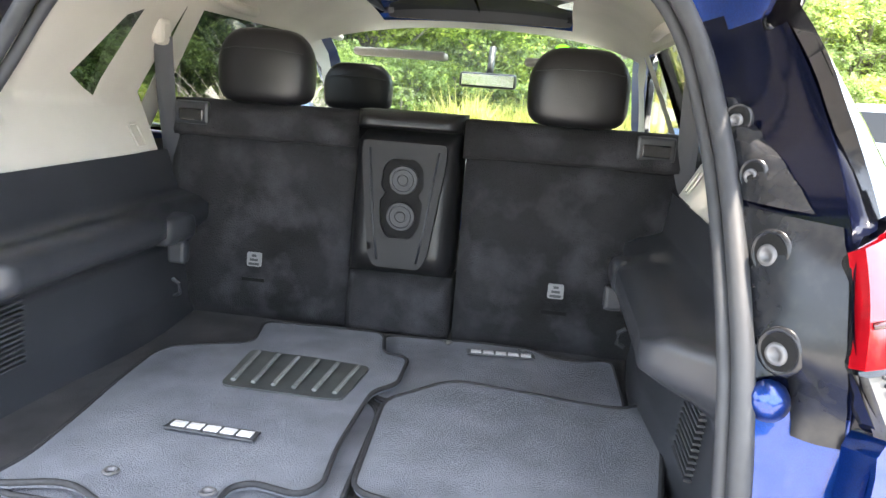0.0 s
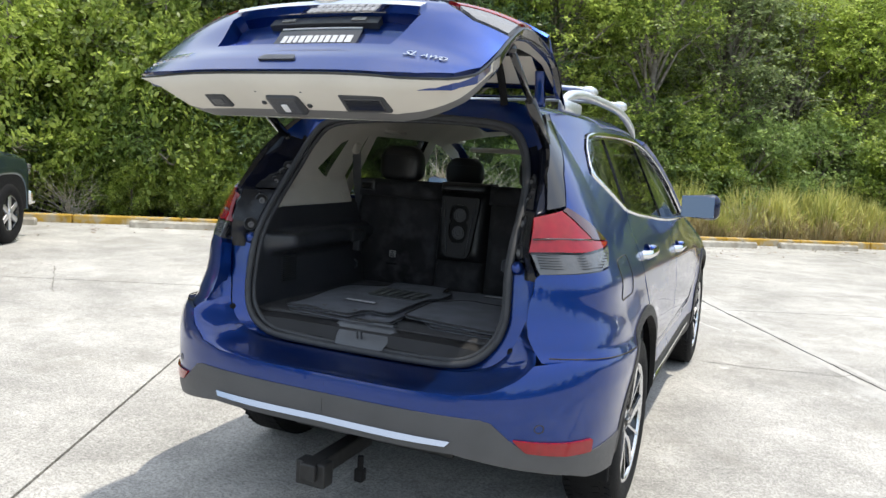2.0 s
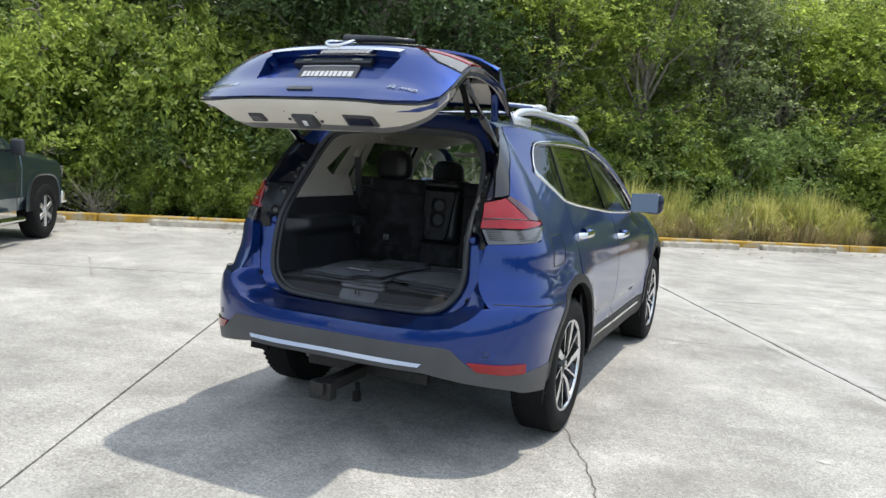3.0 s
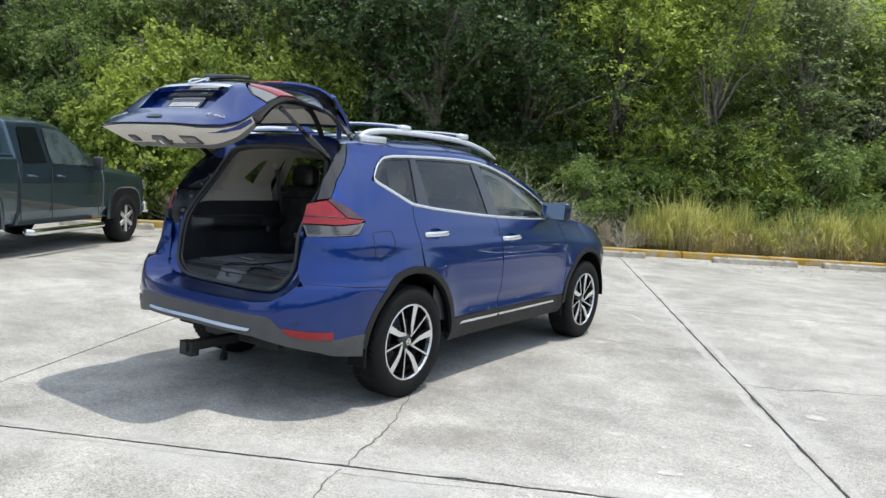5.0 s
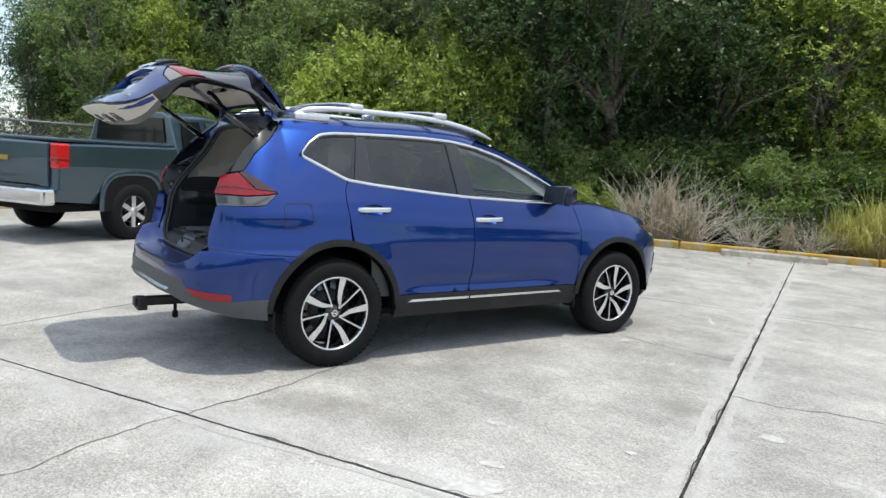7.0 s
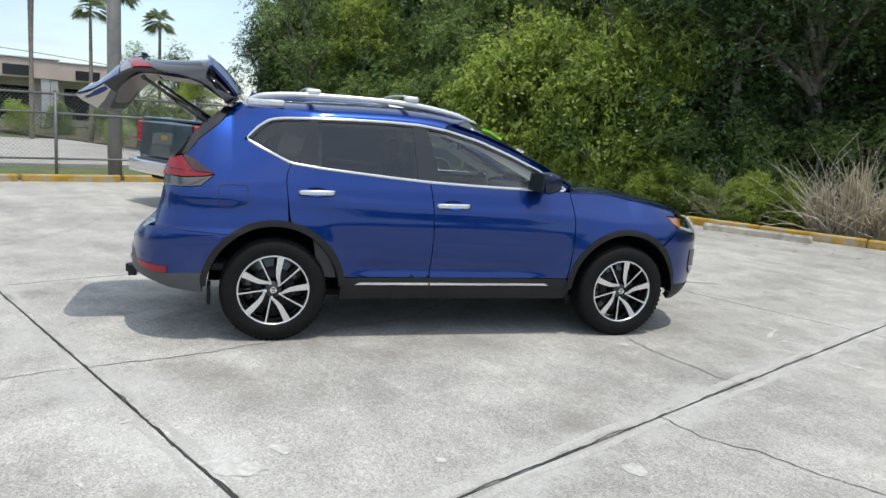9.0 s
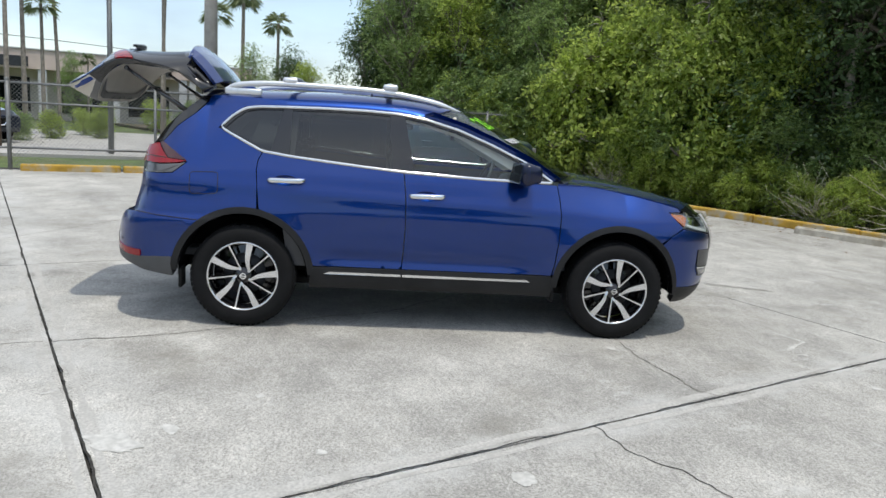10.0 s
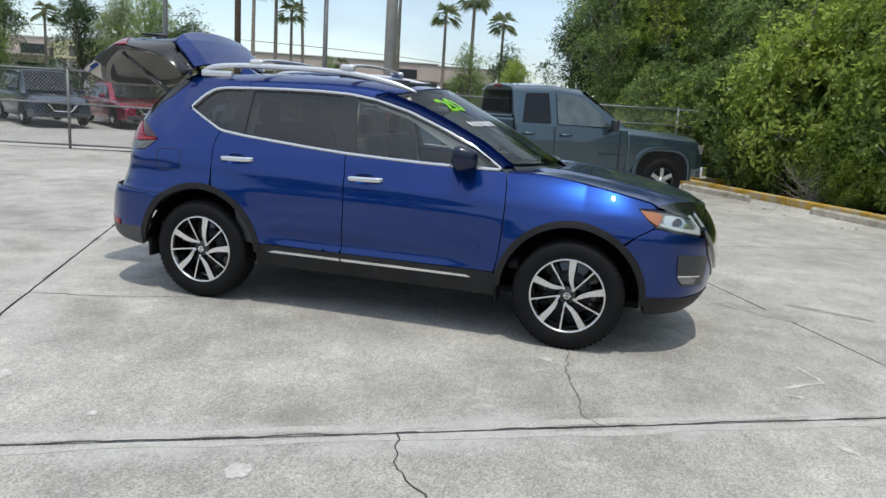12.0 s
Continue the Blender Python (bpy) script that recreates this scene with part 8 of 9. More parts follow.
def low_building(label, corner, along, length, depth, height, wall_mat, bays):
    root = thing("building", label, "building")
    a = Vector((along[0], along[1], 0)).normalized()
    n = Vector((a.y, -a.x, 0))
    if n.x > 0:
        n = -n
    ang = math.degrees(math.atan2(a.y, a.x))
    base = Vector(corner)

    def slab(name, l0, l1, d0, d1, z0, z1, material, lab, bev=0.02):
        bm = bmesh.new()
        c = base + a * ((l0 + l1) / 2) + n * ((d0 + d1) / 2) + Vector((0, 0, (z0 + z1) / 2))
        box(bm, (0, 0, 0), (l1 - l0, abs(d1 - d0), z1 - z0), bev)
        bmesh.ops.transform(bm, matrix=pose(*c, 0, 0, ang), verts=bm.verts)
        return part(name, bm, material, root, lab)
    slab("wall", 0, length, 1.2, depth, -0.1, height * 0.98, wall_mat, "stucco wall")
    slab("roof", -0.3, length + 0.3, 0, depth, height * 0.72, height, PINK if wall_mat is STUCCO else wall_mat, "flat roof with deep fascia")
    slab("fascia_cap", -0.35, length + 0.35, -0.06, depth, height, height + 0.08, WHITE, "pale fascia cap")
    step = length / bays
    for k in range(bays):
        slab("column", k * step + 0.1, k * step + 0.5, 0.05, 0.45, -0.1, height * 0.72, WHITE, "white column", 0.01)
        w = slab("window", k * step + 0.9, (k + 1) * step - 0.4, 1.12, 1.2, 0.3, height * 0.6, DARKG, "dark shop window", 0.01)
        if k % 2 == 0:
            slab("sign", k * step + 0.9, k * step + 2.2, -0.05, 0.0, height * 0.75, height * 0.90, BLACK, "plain dark sign bar", 0.01)
    return root


low_building("long low pale shop building with columns", (-36.6, -9.2, 0), (0.36, -0.93), 34, 10, 3.4, STUCCO, 10)
low_building("cream building behind trees", (-24.0, -22.6, 0), (-0.62, -0.78), 12, 8, 3.2, CREAM, 4)
low_building("pale building wing behind the palms", (-42.5, -7.0, 0), (0.36, -0.93), 12, 8, 3.5, STUCCO, 4)


def pole(label, x, y, h, r, material, name="lamp_post", head=True):
    root = thing(name, label, "pole" if name != "lamp_post" else "lamp post")
    bm = bmesh.new()
    tube(bm, [(x, y, -0.1), (x, y, h * 0.5), (x, y, h)], r, 12, radii=[r, r * 0.92, r * 0.8])
    part("shaft", bm, material, root, "", True)
    if head:
        bm = bmesh.new()
        box(bm, (x + 0.35, y, h), (0.8, 0.26, 0.14), 0.04)
        part("lamp_head", bm, SEAL, root, "flat lamp head")
    return root


pole("thick grey concrete utility pole behind the fence", -10.45, -2.6, 9.0, 0.14, mat("pole_concrete", (0.36, 0.34, 0.31), 0.9, noise_scale=6, vary=0.15), "utility_pole", False)
pole("slim grey lamp post beyond the fence", -14.5, -6.0, 5.0, 0.075, GALV)
pole("slim grey lamp post beyond the fence", -12.2, -9.6, 6.5, 0.07, GALV)
WOODPOLE = mat("brown_pole_wood", (0.10, 0.07, 0.05), 0.9, noise_scale=8, vary=0.3)
pole("brown wooden utility pole beyond the road", -15.1, -9.15, 9.0, 0.10, WOODPOLE, "utility_pole", False)
bm = bmesh.new()
pts = [(-16, -40, 4.6), (-18, -25, 3.5), (-20, -14, 3.3), (-25, -8, 3.2), (-32, -3.0, 2.9)]
tube(bm, smooth_line(pts, 8), 0.012, 5)
wire = mesh_ob("power_line", bm, BLACK, label="thin black power line strung across the sky", category="cable")

FROND = leaf_mat("palm_frond", (0.10, 0.14, 0.06), (0.28, 0.33, 0.15), 0.5)
TRUNK = mat("palm_trunk", (0.26, 0.23, 0.19), 0.95, noise_scale=12, vary=0.3, bump=1, bump_scale=30)


def fan_palm(seed, h, crown=0.72, r=0.07, lean=0.0, skirt=True):
    rng = np.random.default_rng(seed)
    root = thing("palm_tree", "tall thin fan palm with small ragged crown", "palm tree", group="palms beyond the road")
    bm = bmesh.new()
    tube(bm, [(lean * t * t, 0, h * t) for t in np.linspace(0, 1, 7)], r, 8, radii=[r * (1.25 - 0.45 * t) for t in np.linspace(0, 1, 7)])
    part("trunk", bm, TRUNK, root, "thin grey palm trunk", True)
    q = []
    top = np.array((lean, 0, h))
    for k in range(34):
        az, el = rng.uniform(0, 2 * np.pi), rng.uniform(-1.1, 1.3) if skirt else rng.uniform(-0.3, 1.3)
        d = np.array((np.cos(az) * np.cos(el), np.sin(az) * np.cos(el), np.sin(el)))
        side = np.cross(d, (0, 0, 1.0))
        side /= np.linalg.norm(side) + 1e-6
        base = top + d * crown * 0.45
        for j in range(11):
            a = (j - 5) / 5 * 1.15
            v = d * np.cos(a) + side * np.sin(a)
            v[2] -= 0.25
            L = crown * rng.uniform(0.5, 0.7)
            w = np.cross(v, d + 0.3 * side)
            w = w / (np.linalg.norm(w) + 1e-6) * crown * 0.035
            e = base + v * L
            e[2] -= 0.12 * crown
            m = base + v * L * 0.5
            q.append((base, m + w, e, m - w))
        st = side * 0.012
        q.append((top - st, base - st, base + st, top + st))
    crown_ob = new("crown", quads_mesh("crown", np.array(q), FROND))
    crown_ob.parent = root
    return root


p1 = fan_palm(1, 5.0)
p1.matrix_basis = pose(-25.6, -5.55, 0, 0, 0, 20)
p2 = fan_palm(2, 6.6, lean=0.2)
p2.matrix_basis = pose(-24.8, -7.45, 0, 0, 0, 80)
for src, x, y, a, s in ((p2, -25.6, -7.6, 200, 1.02), (p1, -27.5, -4.8, 130, 1.2), (p1, -25.8, -3.1, 240, 0.95), (p1, -20.9, -10.95, 60, 1.05), (p1, -21.3, -10.5, 10, 0.88), (p2, -21.5, -10.05, 300, 0.85),
                        (p2, -17.05, -9.75, 190, 0.9), (p1, -16.4, -17.4, 90, 0.72), (p1, -31, -12.5, 20, 0.6)):
    o = copy_thing(src, pose(x, y, 0, 0, 0, a))
    o.scale = (s, s, s)

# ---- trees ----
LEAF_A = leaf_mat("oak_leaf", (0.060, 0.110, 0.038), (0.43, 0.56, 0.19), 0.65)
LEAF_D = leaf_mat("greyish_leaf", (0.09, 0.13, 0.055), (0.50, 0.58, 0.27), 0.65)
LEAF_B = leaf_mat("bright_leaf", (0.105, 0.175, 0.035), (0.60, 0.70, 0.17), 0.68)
# darkened so that leaf colour carries the shade deep in the wood
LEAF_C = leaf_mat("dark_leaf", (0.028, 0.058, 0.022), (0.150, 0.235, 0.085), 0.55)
BARK = mat("grey_bark", (0.20, 0.175, 0.145), 0.95, noise_scale=9, vary=0.35, bump=1.0, bump_scale=30)
STRAW = leaf_mat("dry_grass_blade", (0.27, 0.32, 0.06), (0.80, 0.74, 0.30), 0.55)
TWIG = mat("dead_twig", (0.50, 0.45, 0.37), 0.9, noise_scale=20, vary=0.3)


def leaf_cloud(rng, centres, radii, n, size, droop=0.5, shell=0.55):
    """Leaves set along short drooping twigs that stand out from clump centres: an array of quads."""
    def unit(v):
        return v / (np.linalg.norm(v, axis=-1, keepdims=True) + 1e-9)
    per = 9
    m = n // per
    up = np.array((0, 0, 1.0))
    k = rng.choice(len(centres), m, p=radii ** 2 / np.sum(radii ** 2))
    d = rng.normal(size=(m, 3))
    d[:, 2] = np.where(rng.random(m) < 0.5, np.abs(d[:, 2]), d[:, 2])
    d = unit(d)
    r = radii[k] * (shell + (1 - shell) * rng.random(m)) ** 0.7 * (1 + 0.28 * rng.normal(size=m))
    base = centres[k] + d * r[:, None] * np.array((1, 1, 0.85))
    axis = unit(d * 0.7 + rng.normal(size=(m, 3)) * 0.45 - up * 0.1)
    face = unit(d * 0.45 + rng.normal(size=(m, 3)) * 0.35 + up * 0.6)
    side = unit(np.cross(axis, face))
    L = size * per * (0.22 + 0.22 * rng.random(m))
    out = []
    for j in range(per):
        f = (j + 0.5) / per
        p = base + axis * (L * f)[:, None] - up * (droop * L * f * f)[:, None] + rng.normal(size=(m, 3)) * size * 0.18
        t = unit(axis * 0.55 + side * (0.9 if j % 2 else -0.9) + rng.normal(size=(m, 3)) * 0.35 - up * droop * 0.5 * rng.random(m)[:, None])
        b = unit(np.cross(face + rng.normal(size=(m, 3)) * 0.40, t))
        ln = size * (0.6 + 0.8 * rng.random(m))[:, None]
        w = ln * (0.20 + 0.13 * rng.random(m))[:, None]
        out.append(np.stack((p, p + t * ln * 0.45 + b * w, p + t * ln, p + t * ln * 0.45 - b * w), axis=1))
    return np.concatenate(out)


def crown_mesh(name, seed, width, height, low, clumps, leaves, size, material):
    rng = np.random.default_rng(seed)
    c = []
    while len(c) < clumps:
        p = rng.uniform(-1, 1, 3)
        rr = np.linalg.norm(p)
        if 0.4 < rr < 1:
            c.append(p)
    c = np.array(c) * np.array((width, width, (height - low) / 2)) + np.array((0, 0, (height + low) / 2))
    f = (c[:, 2] - low) / (height - low)
    c[:, :2] *= (1.30 - 0.85 * f)[:, None]
    rad = width * rng.uniform(0.15, 0.34, clumps)
    return quads_mesh(name, leaf_cloud(rng, c, rad, leaves, size), material), c


def trunk_mesh(seed, height, radius, limbs):
    rnd = random.Random(seed)
    bm = bmesh.new()
    pts = [(0, 0, 0)]
    for k in range(1, 7):
        pts.append((rnd.uniform(-0.06, 0.06) * k, rnd.uniform(-0.06, 0.06) * k, height * k / 6))
    tube(bm, pts, radius, 9, radii=[radius * (1.25 if k == 0 else 1 - 0.12 * k) for k in range(7)])
    for c in limbs:
        z = min(c[2] * 0.62, height * 0.95)
        a = Vector((0, 0, z)) + Vector(pts[3]) * 0.3 * Vector((1, 1, 0)).length * 0
        e = Vector(c)
        mid = a.lerp(e, 0.5) + Vector((rnd.uniform(-.3, .3), rnd.uniform(-.3, .3), 0.25))
        tube(bm, [a, a.lerp(mid, 0.5), mid, e], 0.06, 6, radii=[radius * 0.45, radius * 0.34, radius * 0.24, radius * 0.1])
        # bare twigs that fork from the limb and show between the leaves
        for k in range(7):
            p = mid.lerp(e, rnd.uniform(0.2, 1.0))
            d = Vector((rnd.gauss(0, 1), rnd.gauss(0, 1), rnd.gauss(0.15, 0.6))).normalized()
            L = height * rnd.uniform(0.06, 0.15)
            q = p + d * L * 0.5 + Vector((0, 0, rnd.uniform(-0.1, 0.1) * L))
            tube(bm, [p, q, q + (d + Vector((rnd.gauss(0, .5), rnd.gauss(0, .5), rnd.gauss(0, .4)))) * L * 0.5], 0.01, 4, radii=[0.011, 0.008, 0.003])
    return bm


def tree(label, seed, width, height, low, clumps, leaves, size, material, radius):
    root = thing("tree", label, "tree", group="trees behind the kerb")
    me, c = crown_mesh("crown", seed, width, height, low, clumps, leaves, size, material)
    part("trunk", trunk_mesh(seed, height * 0.72, radius, c[::3]), BARK, root, "grey bark trunk with limbs", True)
    crown = new("crown", me)
    crown.parent = root
    return root


KINDS = [
    tree("tall broad live oak with dense dark green crown", 1, 2.6, 10.5, 1.0, 110, 38000, 0.100, LEAF_A, 0.20),
    tree("leafy tree with bright yellow-green crown", 2, 2.3, 9.0, 0.7, 100, 36000, 0.098, LEAF_B, 0.14),
    tree("dark dense tree with thick low crown", 3, 2.8, 9.6, 0.6, 110, 40000, 0.100, LEAF_C, 0.18),
    tree("tall tree with mixed green ragged crown", 4, 2.5, 11.5, 1.6, 110, 38000, 0.098, LEAF_D, 0.18),
]
FAR = [tree("far dark tree with thick low crown", 21, 3.4, 8.0, 0.2, 80, 7000, 0.30, LEAF_C, 0.2), tree("far green tree with ragged low crown", 22, 3.2, 9.5, 0.3, 80, 7000, 0.30, LEAF_A, 0.2)]
SHRUBS = [
    tree("leafy green shrub at the wood's edge", 11, 1.15, 2.4, 0.05, 46, 17000, 0.072, LEAF_B, 0.04),
    tree("dark green undergrowth shrub", 12, 1.3, 2.8, 0.05, 46, 17000, 0.075, LEAF_A, 0.05),
]
for s in SHRUBS:
    tagged(s, category="shrub", group="shrubs at the wood's edge")
rt = random.Random(77)
used = [False] * 8


def plant(k, pos, turn, scale, tall=1.0):
    base = (KINDS + SHRUBS + FAR)[k]
    m = pose(*pos, 0, 0, turn)
    if not used[k]:
        used[k] = True
        base.matrix_basis = m
        base.scale = (scale, scale, scale * tall)
        return base
    o = copy_thing(base, m)
    o.scale = (scale, scale, scale * tall)
    return o


u = -17.0
i = 0
while u < 30:
    # kinds by stretch: dark leaves stand in for shade, bright ones for sunlight
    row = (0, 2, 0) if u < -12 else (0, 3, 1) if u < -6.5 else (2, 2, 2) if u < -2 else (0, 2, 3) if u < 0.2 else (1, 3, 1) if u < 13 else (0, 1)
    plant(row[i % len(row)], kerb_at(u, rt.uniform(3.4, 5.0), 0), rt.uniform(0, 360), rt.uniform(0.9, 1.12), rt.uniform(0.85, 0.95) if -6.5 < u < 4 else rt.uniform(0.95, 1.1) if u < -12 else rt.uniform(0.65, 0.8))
    u += rt.uniform(1.9, 2.6)
    i += 1
u = -22.0
while u < 36:
    plant(((0, 2, 3, 0) if u < -13 else (3, 1, 3, 3) if u < -6 else (2, 0, 3, 2) if u < -0.5 else (1, 0, 3, 1))[i % 4], kerb_at(u, rt.uniform(7.0, 9.5), 0), rt.uniform(0, 360), rt.uniform(1.1, 1.35), rt.uniform(0.95, 1.05) if u < -17 else rt.uniform(0.7, 0.85))
    u += rt.uniform(2.6, 3.4)
    i += 1
u = -24.0
while u < 40:
    plant(6 + i % 2, kerb_at(u, rt.uniform(11.5, 13.5), 0), rt.uniform(0, 360), rt.uniform(1.2, 1.4))
    u += rt.uniform(2.6, 3.4)
    i += 1
u = -16.0
while u < 28:
    grassy = 1.5 < u < 8.0
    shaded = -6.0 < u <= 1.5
    # darker-leaved shrub put where the wood's edge lies in shade
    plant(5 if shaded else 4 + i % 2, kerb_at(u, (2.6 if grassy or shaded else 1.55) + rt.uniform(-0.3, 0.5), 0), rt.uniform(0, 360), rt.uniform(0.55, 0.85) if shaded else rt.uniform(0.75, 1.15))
    u += rt.uniform(0.9, 1.4)
    i += 1

# saplings leaning out over the shrubs; bright leaf colour there stands in for sunlight
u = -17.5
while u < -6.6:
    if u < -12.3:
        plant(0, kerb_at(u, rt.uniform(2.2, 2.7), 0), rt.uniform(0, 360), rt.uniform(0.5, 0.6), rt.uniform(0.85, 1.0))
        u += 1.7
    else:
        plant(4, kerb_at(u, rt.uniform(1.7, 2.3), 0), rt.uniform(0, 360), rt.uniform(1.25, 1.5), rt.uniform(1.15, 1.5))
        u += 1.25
# far trees and hedges beyond the fence
for k, x, y, s in ((0, -13.6, -17.6, 0.42), (2, -15.2, -18.2, 0.46), (0, -17.2, -13.6, 0.40), (2, -18.6, -13.2, 0.42), (3, -17.8, -15.4, 0.42), (0, -21.6, -3.4, 0.34), (2, -22.6, -2.2, 0.38), (1, -20.0, -1.4, 0.34), (0, -31.5, -13.4, 0.32), (2, -18.2, -17.5, 0.5), (0, -19.8, -15.8, 0.5),
                   (0, -19.5, 2.9, 0.92), (2, -23.8, 3.3, 1.05), (0, -27.5, 3.6, 1.15), (2, -19.5, 0.6, 0.5), (0, -17.5, 2.0, 0.7), (2, -21.5, 3.0, 0.7), (1, -16.2, 3.4, 0.62), (0, -20.0, 6.0, 0.9), (2, -17.8, 5.6, 0.85)):
    plant(k, (x, y, 0), rt.uniform(0, 360), s)
for x, y, s in ((-29.5, -7.5, 0.55), (-30.3, -9.3, 0.6), (-31.0, -6.0, 0.55), (-28.6, -11.0, 0.5), (-22.4, -9.6, 0.42), (-20.6, -11.6, 0.45), (-18.6, -10.8, 0.42), (-21.2, -8.6, 0.40), (-24.4, -4.6, 0.4), (-30.9, -3.6, 0.6), (-17.9, -9.9, 0.35), (-19.6, -9.6, 0.4)):
    plant(4 + int(s * 100) % 2, (x, y, -0.1), rt.uniform(0, 360), s)
# trees round the open side of the lot
for k in range(38):
    a = radians(-102 + 5.0 * k)
    R = rt.uniform(36, 44)
    plant(6 + k % 2, (R * math.cos(a), R * math.sin(a) + 2, 0), rt.uniform(0, 360), rt.uniform(0.8, 1.1), rt.uniform(0.45, 0.8))
# creeper on the fence by the truck
for u, s in ((9.4, 0.55), (10.6, 0.62), (11.6, 0.6), (12.6, 0.7), (13.5, 0.8)):
    plant(4, fence_at(u, 0.5, 0), rt.uniform(0, 360), s)


def grass_tuft(name, label, seed, n, h, spread, lean, material, droop=0.75):
    """Ragged arching blades from a wide root."""
    rng = np.random.default_rng(seed)
    az = rng.uniform(0, 2 * np.pi, n)
    r0 = np.sqrt(rng.uniform(0, 1, n)) * spread
    a0 = rng.uniform(0, 2 * np.pi, n)
    out = lean * rng.uniform(0.1, 1.0, n) ** 1.3
    uneven = 0.75 + 0.35 * np.sin(a0 * 3 + seed) * r0 / spread
    hh = h * uneven * rng.uniform(0.35, 1.15, n) * (1 - 0.35 * (r0 / spread) ** 2)
    b = np.stack((np.cos(a0) * r0, np.sin(a0) * r0, np.zeros(n)), 1)
    d = np.stack((np.cos(az), np.sin(az), np.zeros(n)), 1) * 0.6 + b / spread * 0.5
    up = np.array((0, 0, 1.0))
    m = b + d * (out * 0.38)[:, None] + up * (hh * droop)[:, None]
    e = b + d * out[:, None] + up * (hh * rng.uniform(0.5, 1.1, n))[:, None]
    s = np.stack((-np.sin(az), np.cos(az), np.zeros(n)), 1) * (0.0035 + 0.006 * rng.random(n))[:, None]
    q1 = np.stack((b - s, b + s, m + s * 1.2, m - s * 1.2), 1)
    q2 = np.stack((m - s * 1.2, m + s * 1.2, e + s * 0.15, e - s * 0.15), 1)
    ob = new(name, quads_mesh(name, np.concatenate((q1, q2)), material))
    return tagged(ob, label, "grass", "tall grass along the kerb", "stuff")


DRY = leaf_mat("dead_grass_blade", (0.34, 0.26, 0.12), (0.62, 0.52, 0.31), 0.45)
tuft = grass_tuft("tall_grass", "tall arching yellow-green grass clump behind the kerb", 5, 2600, 1.75, 0.55, 0.75, STRAW)
dry_tuft = grass_tuft("dry_grass", "brown dead grass under the tall green blades", 6, 1500, 1.05, 0.60, 0.55, DRY)
spots = [(1.6, 1.0, 0.95), (2.3, 1.15, 0.85), (2.9, 1.3, 0.9), (3.6, 1.1, 0.7), (4.4, 1.2, 0.85), (5.0, 1.0, 1.02), (5.5, 1.4, 0.9), (6.0, 1.05, 1.05), (6.6, 1.2, 0.95), (7.2, 1.05, 0.9), (7.8, 1.3, 0.8), (8.4, 1.0, 0.65), (0.9, 1.6, 0.7)]
for i, (u, off, s) in enumerate(spots):
    for src, near, k in ((tuft, 0.0, 1.0), (dry_tuft, 0.22, 0.9)):
        p = kerb_at(u + 0.3 * near, off - near, 0)
        m = pose(p.x, p.y, 0, 0, 0, i * 70)
        if i:
            o = copy_thing(src, m)
        else:
            o = src
            o.matrix_basis = m
        o.scale = (s * k * (0.85 + 0.3 * (i % 3 == 0)), s * k, s * (1.0 - 0.16 * (i % 2)))


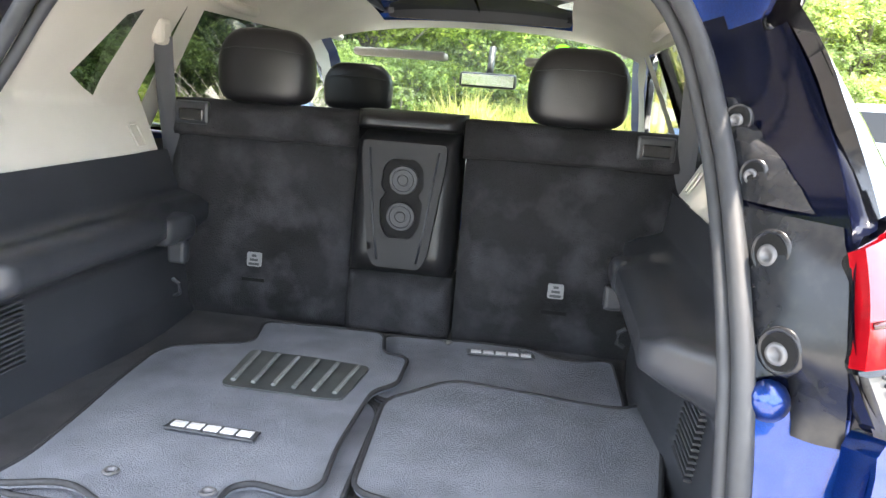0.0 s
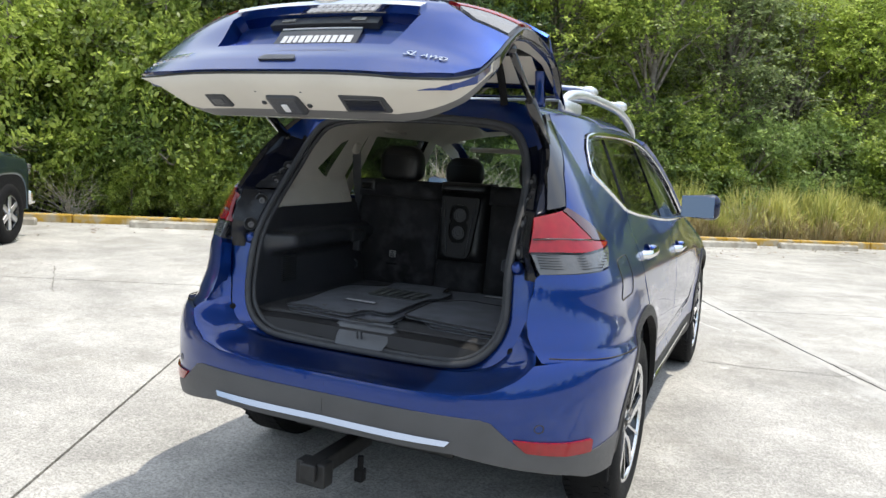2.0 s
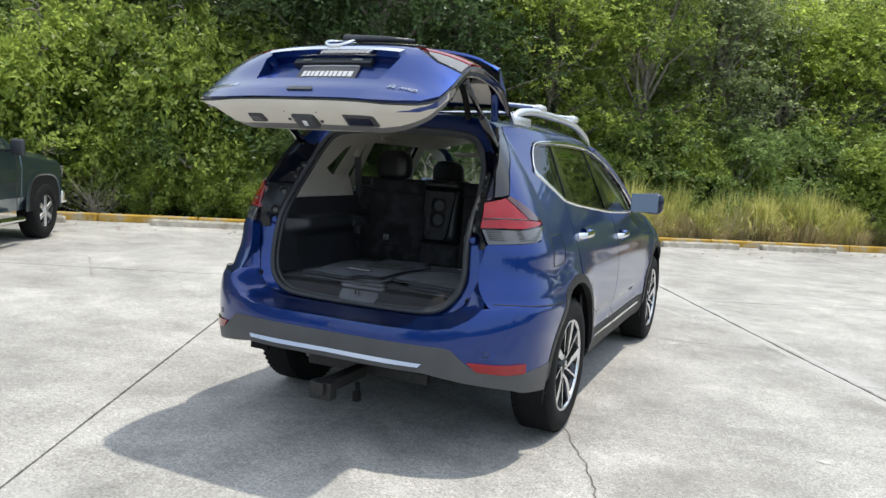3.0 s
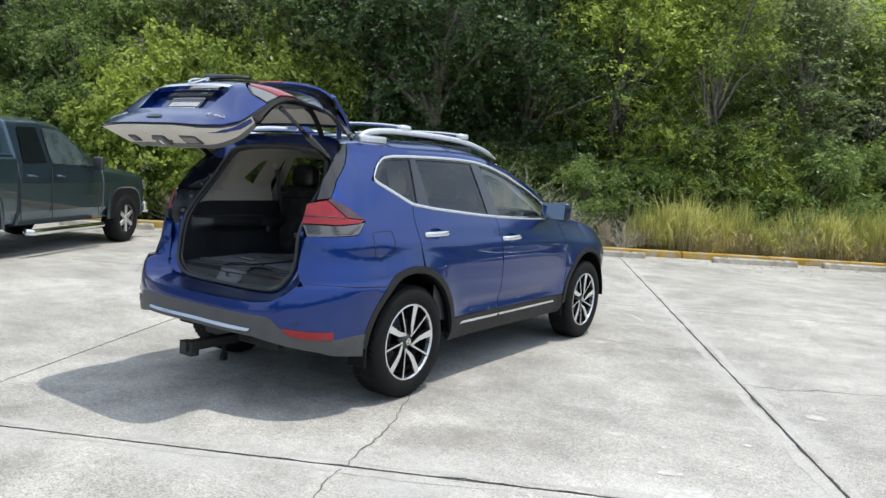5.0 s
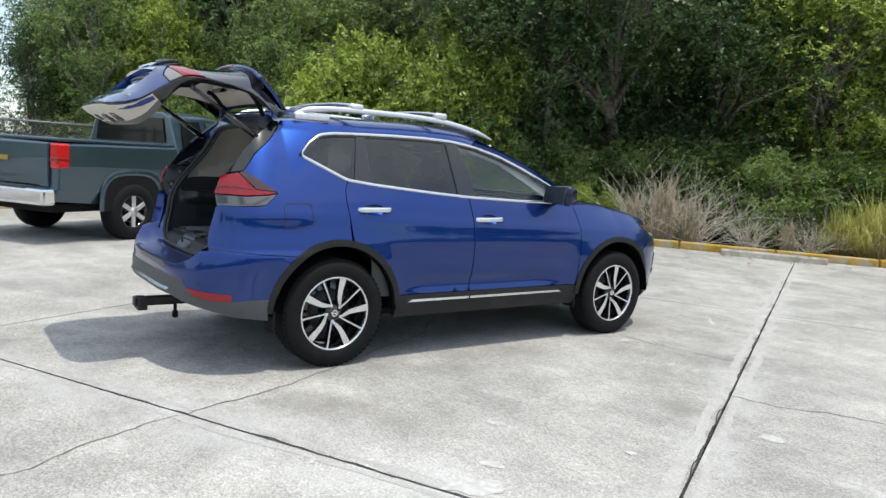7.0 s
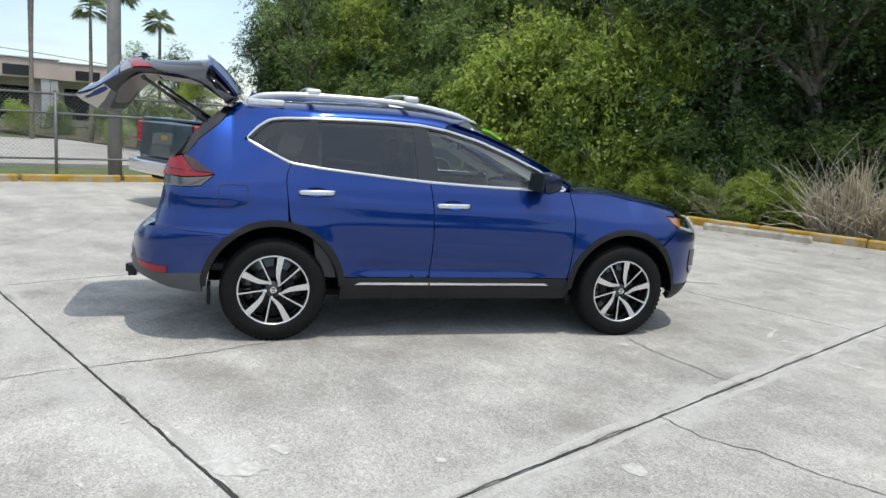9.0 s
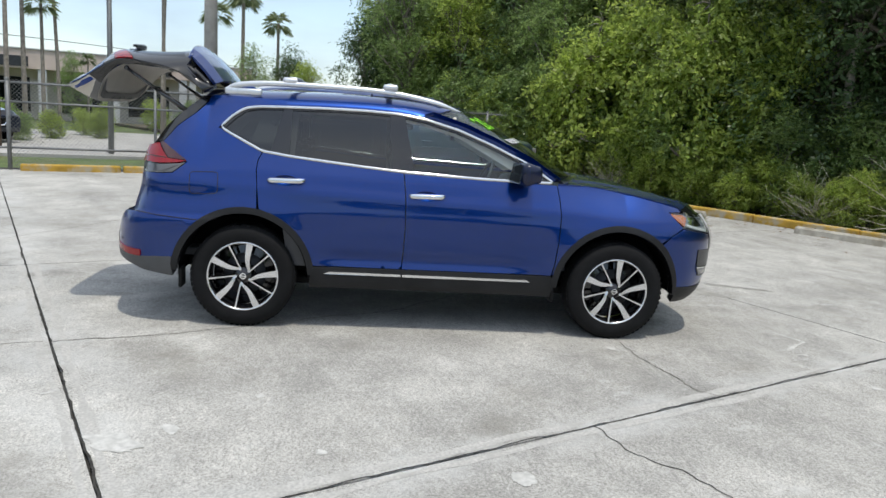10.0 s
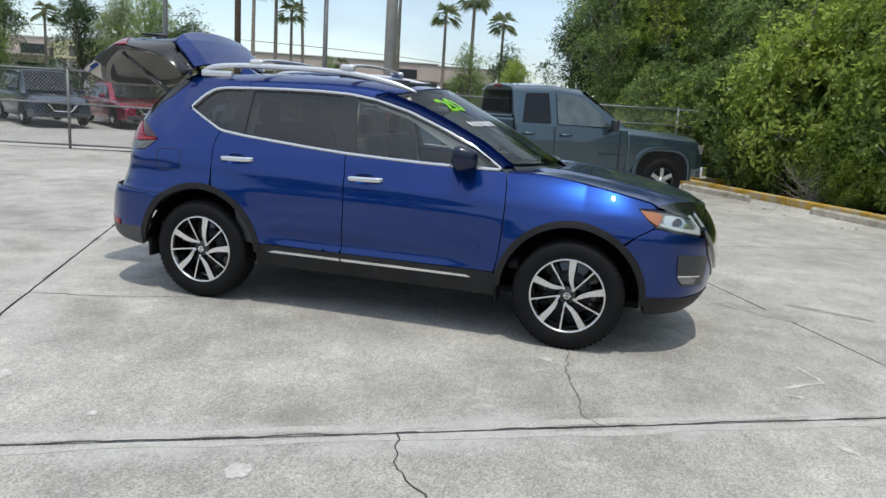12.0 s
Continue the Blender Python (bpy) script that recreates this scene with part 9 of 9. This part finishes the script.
def dead_shrub(seed, n, h):
    rnd = random.Random(seed)
    root = thing("dead_shrub", "bare grey dead shrub with tangled twigs", "shrub", group="dead shrubs at the kerb")
    bm = bmesh.new()
    for k in range(n):
        a, sp = rnd.uniform(0, 2 * math.pi), rnd.uniform(0.1, 1.0)
        p = Vector((rnd.uniform(-.2, .2), rnd.uniform(-.2, .2), 0))
        d = Vector((math.cos(a) * sp, math.sin(a) * sp, rnd.uniform(0.5, 1.1))).normalized()
        pts = [p.copy()]
        for j in range(5):
            d = (d + Vector((rnd.uniform(-.35, .35), rnd.uniform(-.35, .35), rnd.uniform(-.3, .2)))).normalized()
            p = p + d * h / 5 * rnd.uniform(0.6, 1.3)
            p.z = max(p.z, 0.02)
            pts.append(p.copy())
            if j > 0 and rnd.random() < 0.6:
                e = p + (d + Vector((rnd.uniform(-1, 1), rnd.uniform(-1, 1), rnd.uniform(-.2, .6)))) * h * 0.2
                tube(bm, [p, e], 0.004, 4, radii=[0.005, 0.002])
        tube(bm, pts, 0.01, 4, radii=[0.011, 0.009, 0.008, 0.006, 0.004, 0.002])
    part("branchwork", bm, TWIG, root, "grey tangled twigs")
    return root


ds = dead_shrub(4, 70, 1.55)
p = kerb_at(-2.9, 0.9)
ds.matrix_basis = pose(p.x, p.y, 0)
for u, off, a, s in ((-2.0, 0.9, 80, 0.9), (-0.9, 1.0, 170, 0.6), (0.2, 0.9, 250, 0.5), (4.2, 1.0, 30, 0.6), (8.9, 0.8, 120, 0.8), (-5.0, 0.8, 200, 0.6), (-9.5, 0.9, 50, 0.6)):
    p = kerb_at(u, off)
    o = copy_thing(ds, pose(p.x, p.y, 0, 0, 0, a))
    o.scale = (s, s, s)
straw_t = grass_tuft("dry_grass", "upright dry straw-coloured grass clump", 9, 900, 1.75, 0.22, 0.40, mat("dry_straw", (0.46, 0.38, 0.26), 0.9))
p = kerb_at(-2.6, 0.75)
straw_t.matrix_basis = pose(p.x, p.y, 0)
for u, off, s in ((9.0, 0.8, 0.8), (10.0, 0.9, 0.7), (-0.2, 0.9, 0.5), (-2.1, 0.8, 0.7), (-3.2, 0.9, 0.75)):
    p = kerb_at(u, off)
    o = copy_thing(straw_t, pose(p.x, p.y, 0, 0, 0, u * 40))
    o.scale = (s, s, s)
# low leafy growth before the dead shrubs
for u, off, sc in ((-6.6, 0.9, 0.42), (-6.0, 1.1, 0.5), (-5.3, 0.8, 0.38), (-4.5, 0.9, 0.45), (-3.9, 1.2, 0.4), (-7.6, 0.9, 0.5), (-8.5, 0.8, 0.45)):
    plant(4, kerb_at(u, off, 0), rt.uniform(0, 360), sc)
# palms inside the wood
for u, off, s in ((-4.6, 2.0, 0.36), (-3.6, 2.2, 0.3), (0.6, 2.0, 0.25), (-7.0, 3.2, 0.75), (-5.6, 3.0, 0.85)):
    p = kerb_at(u, off)
    o = copy_thing(p1, pose(p.x, p.y, 0, 0, 0, u * 50))
    o.scale = (s * 1.6, s * 1.6, s)
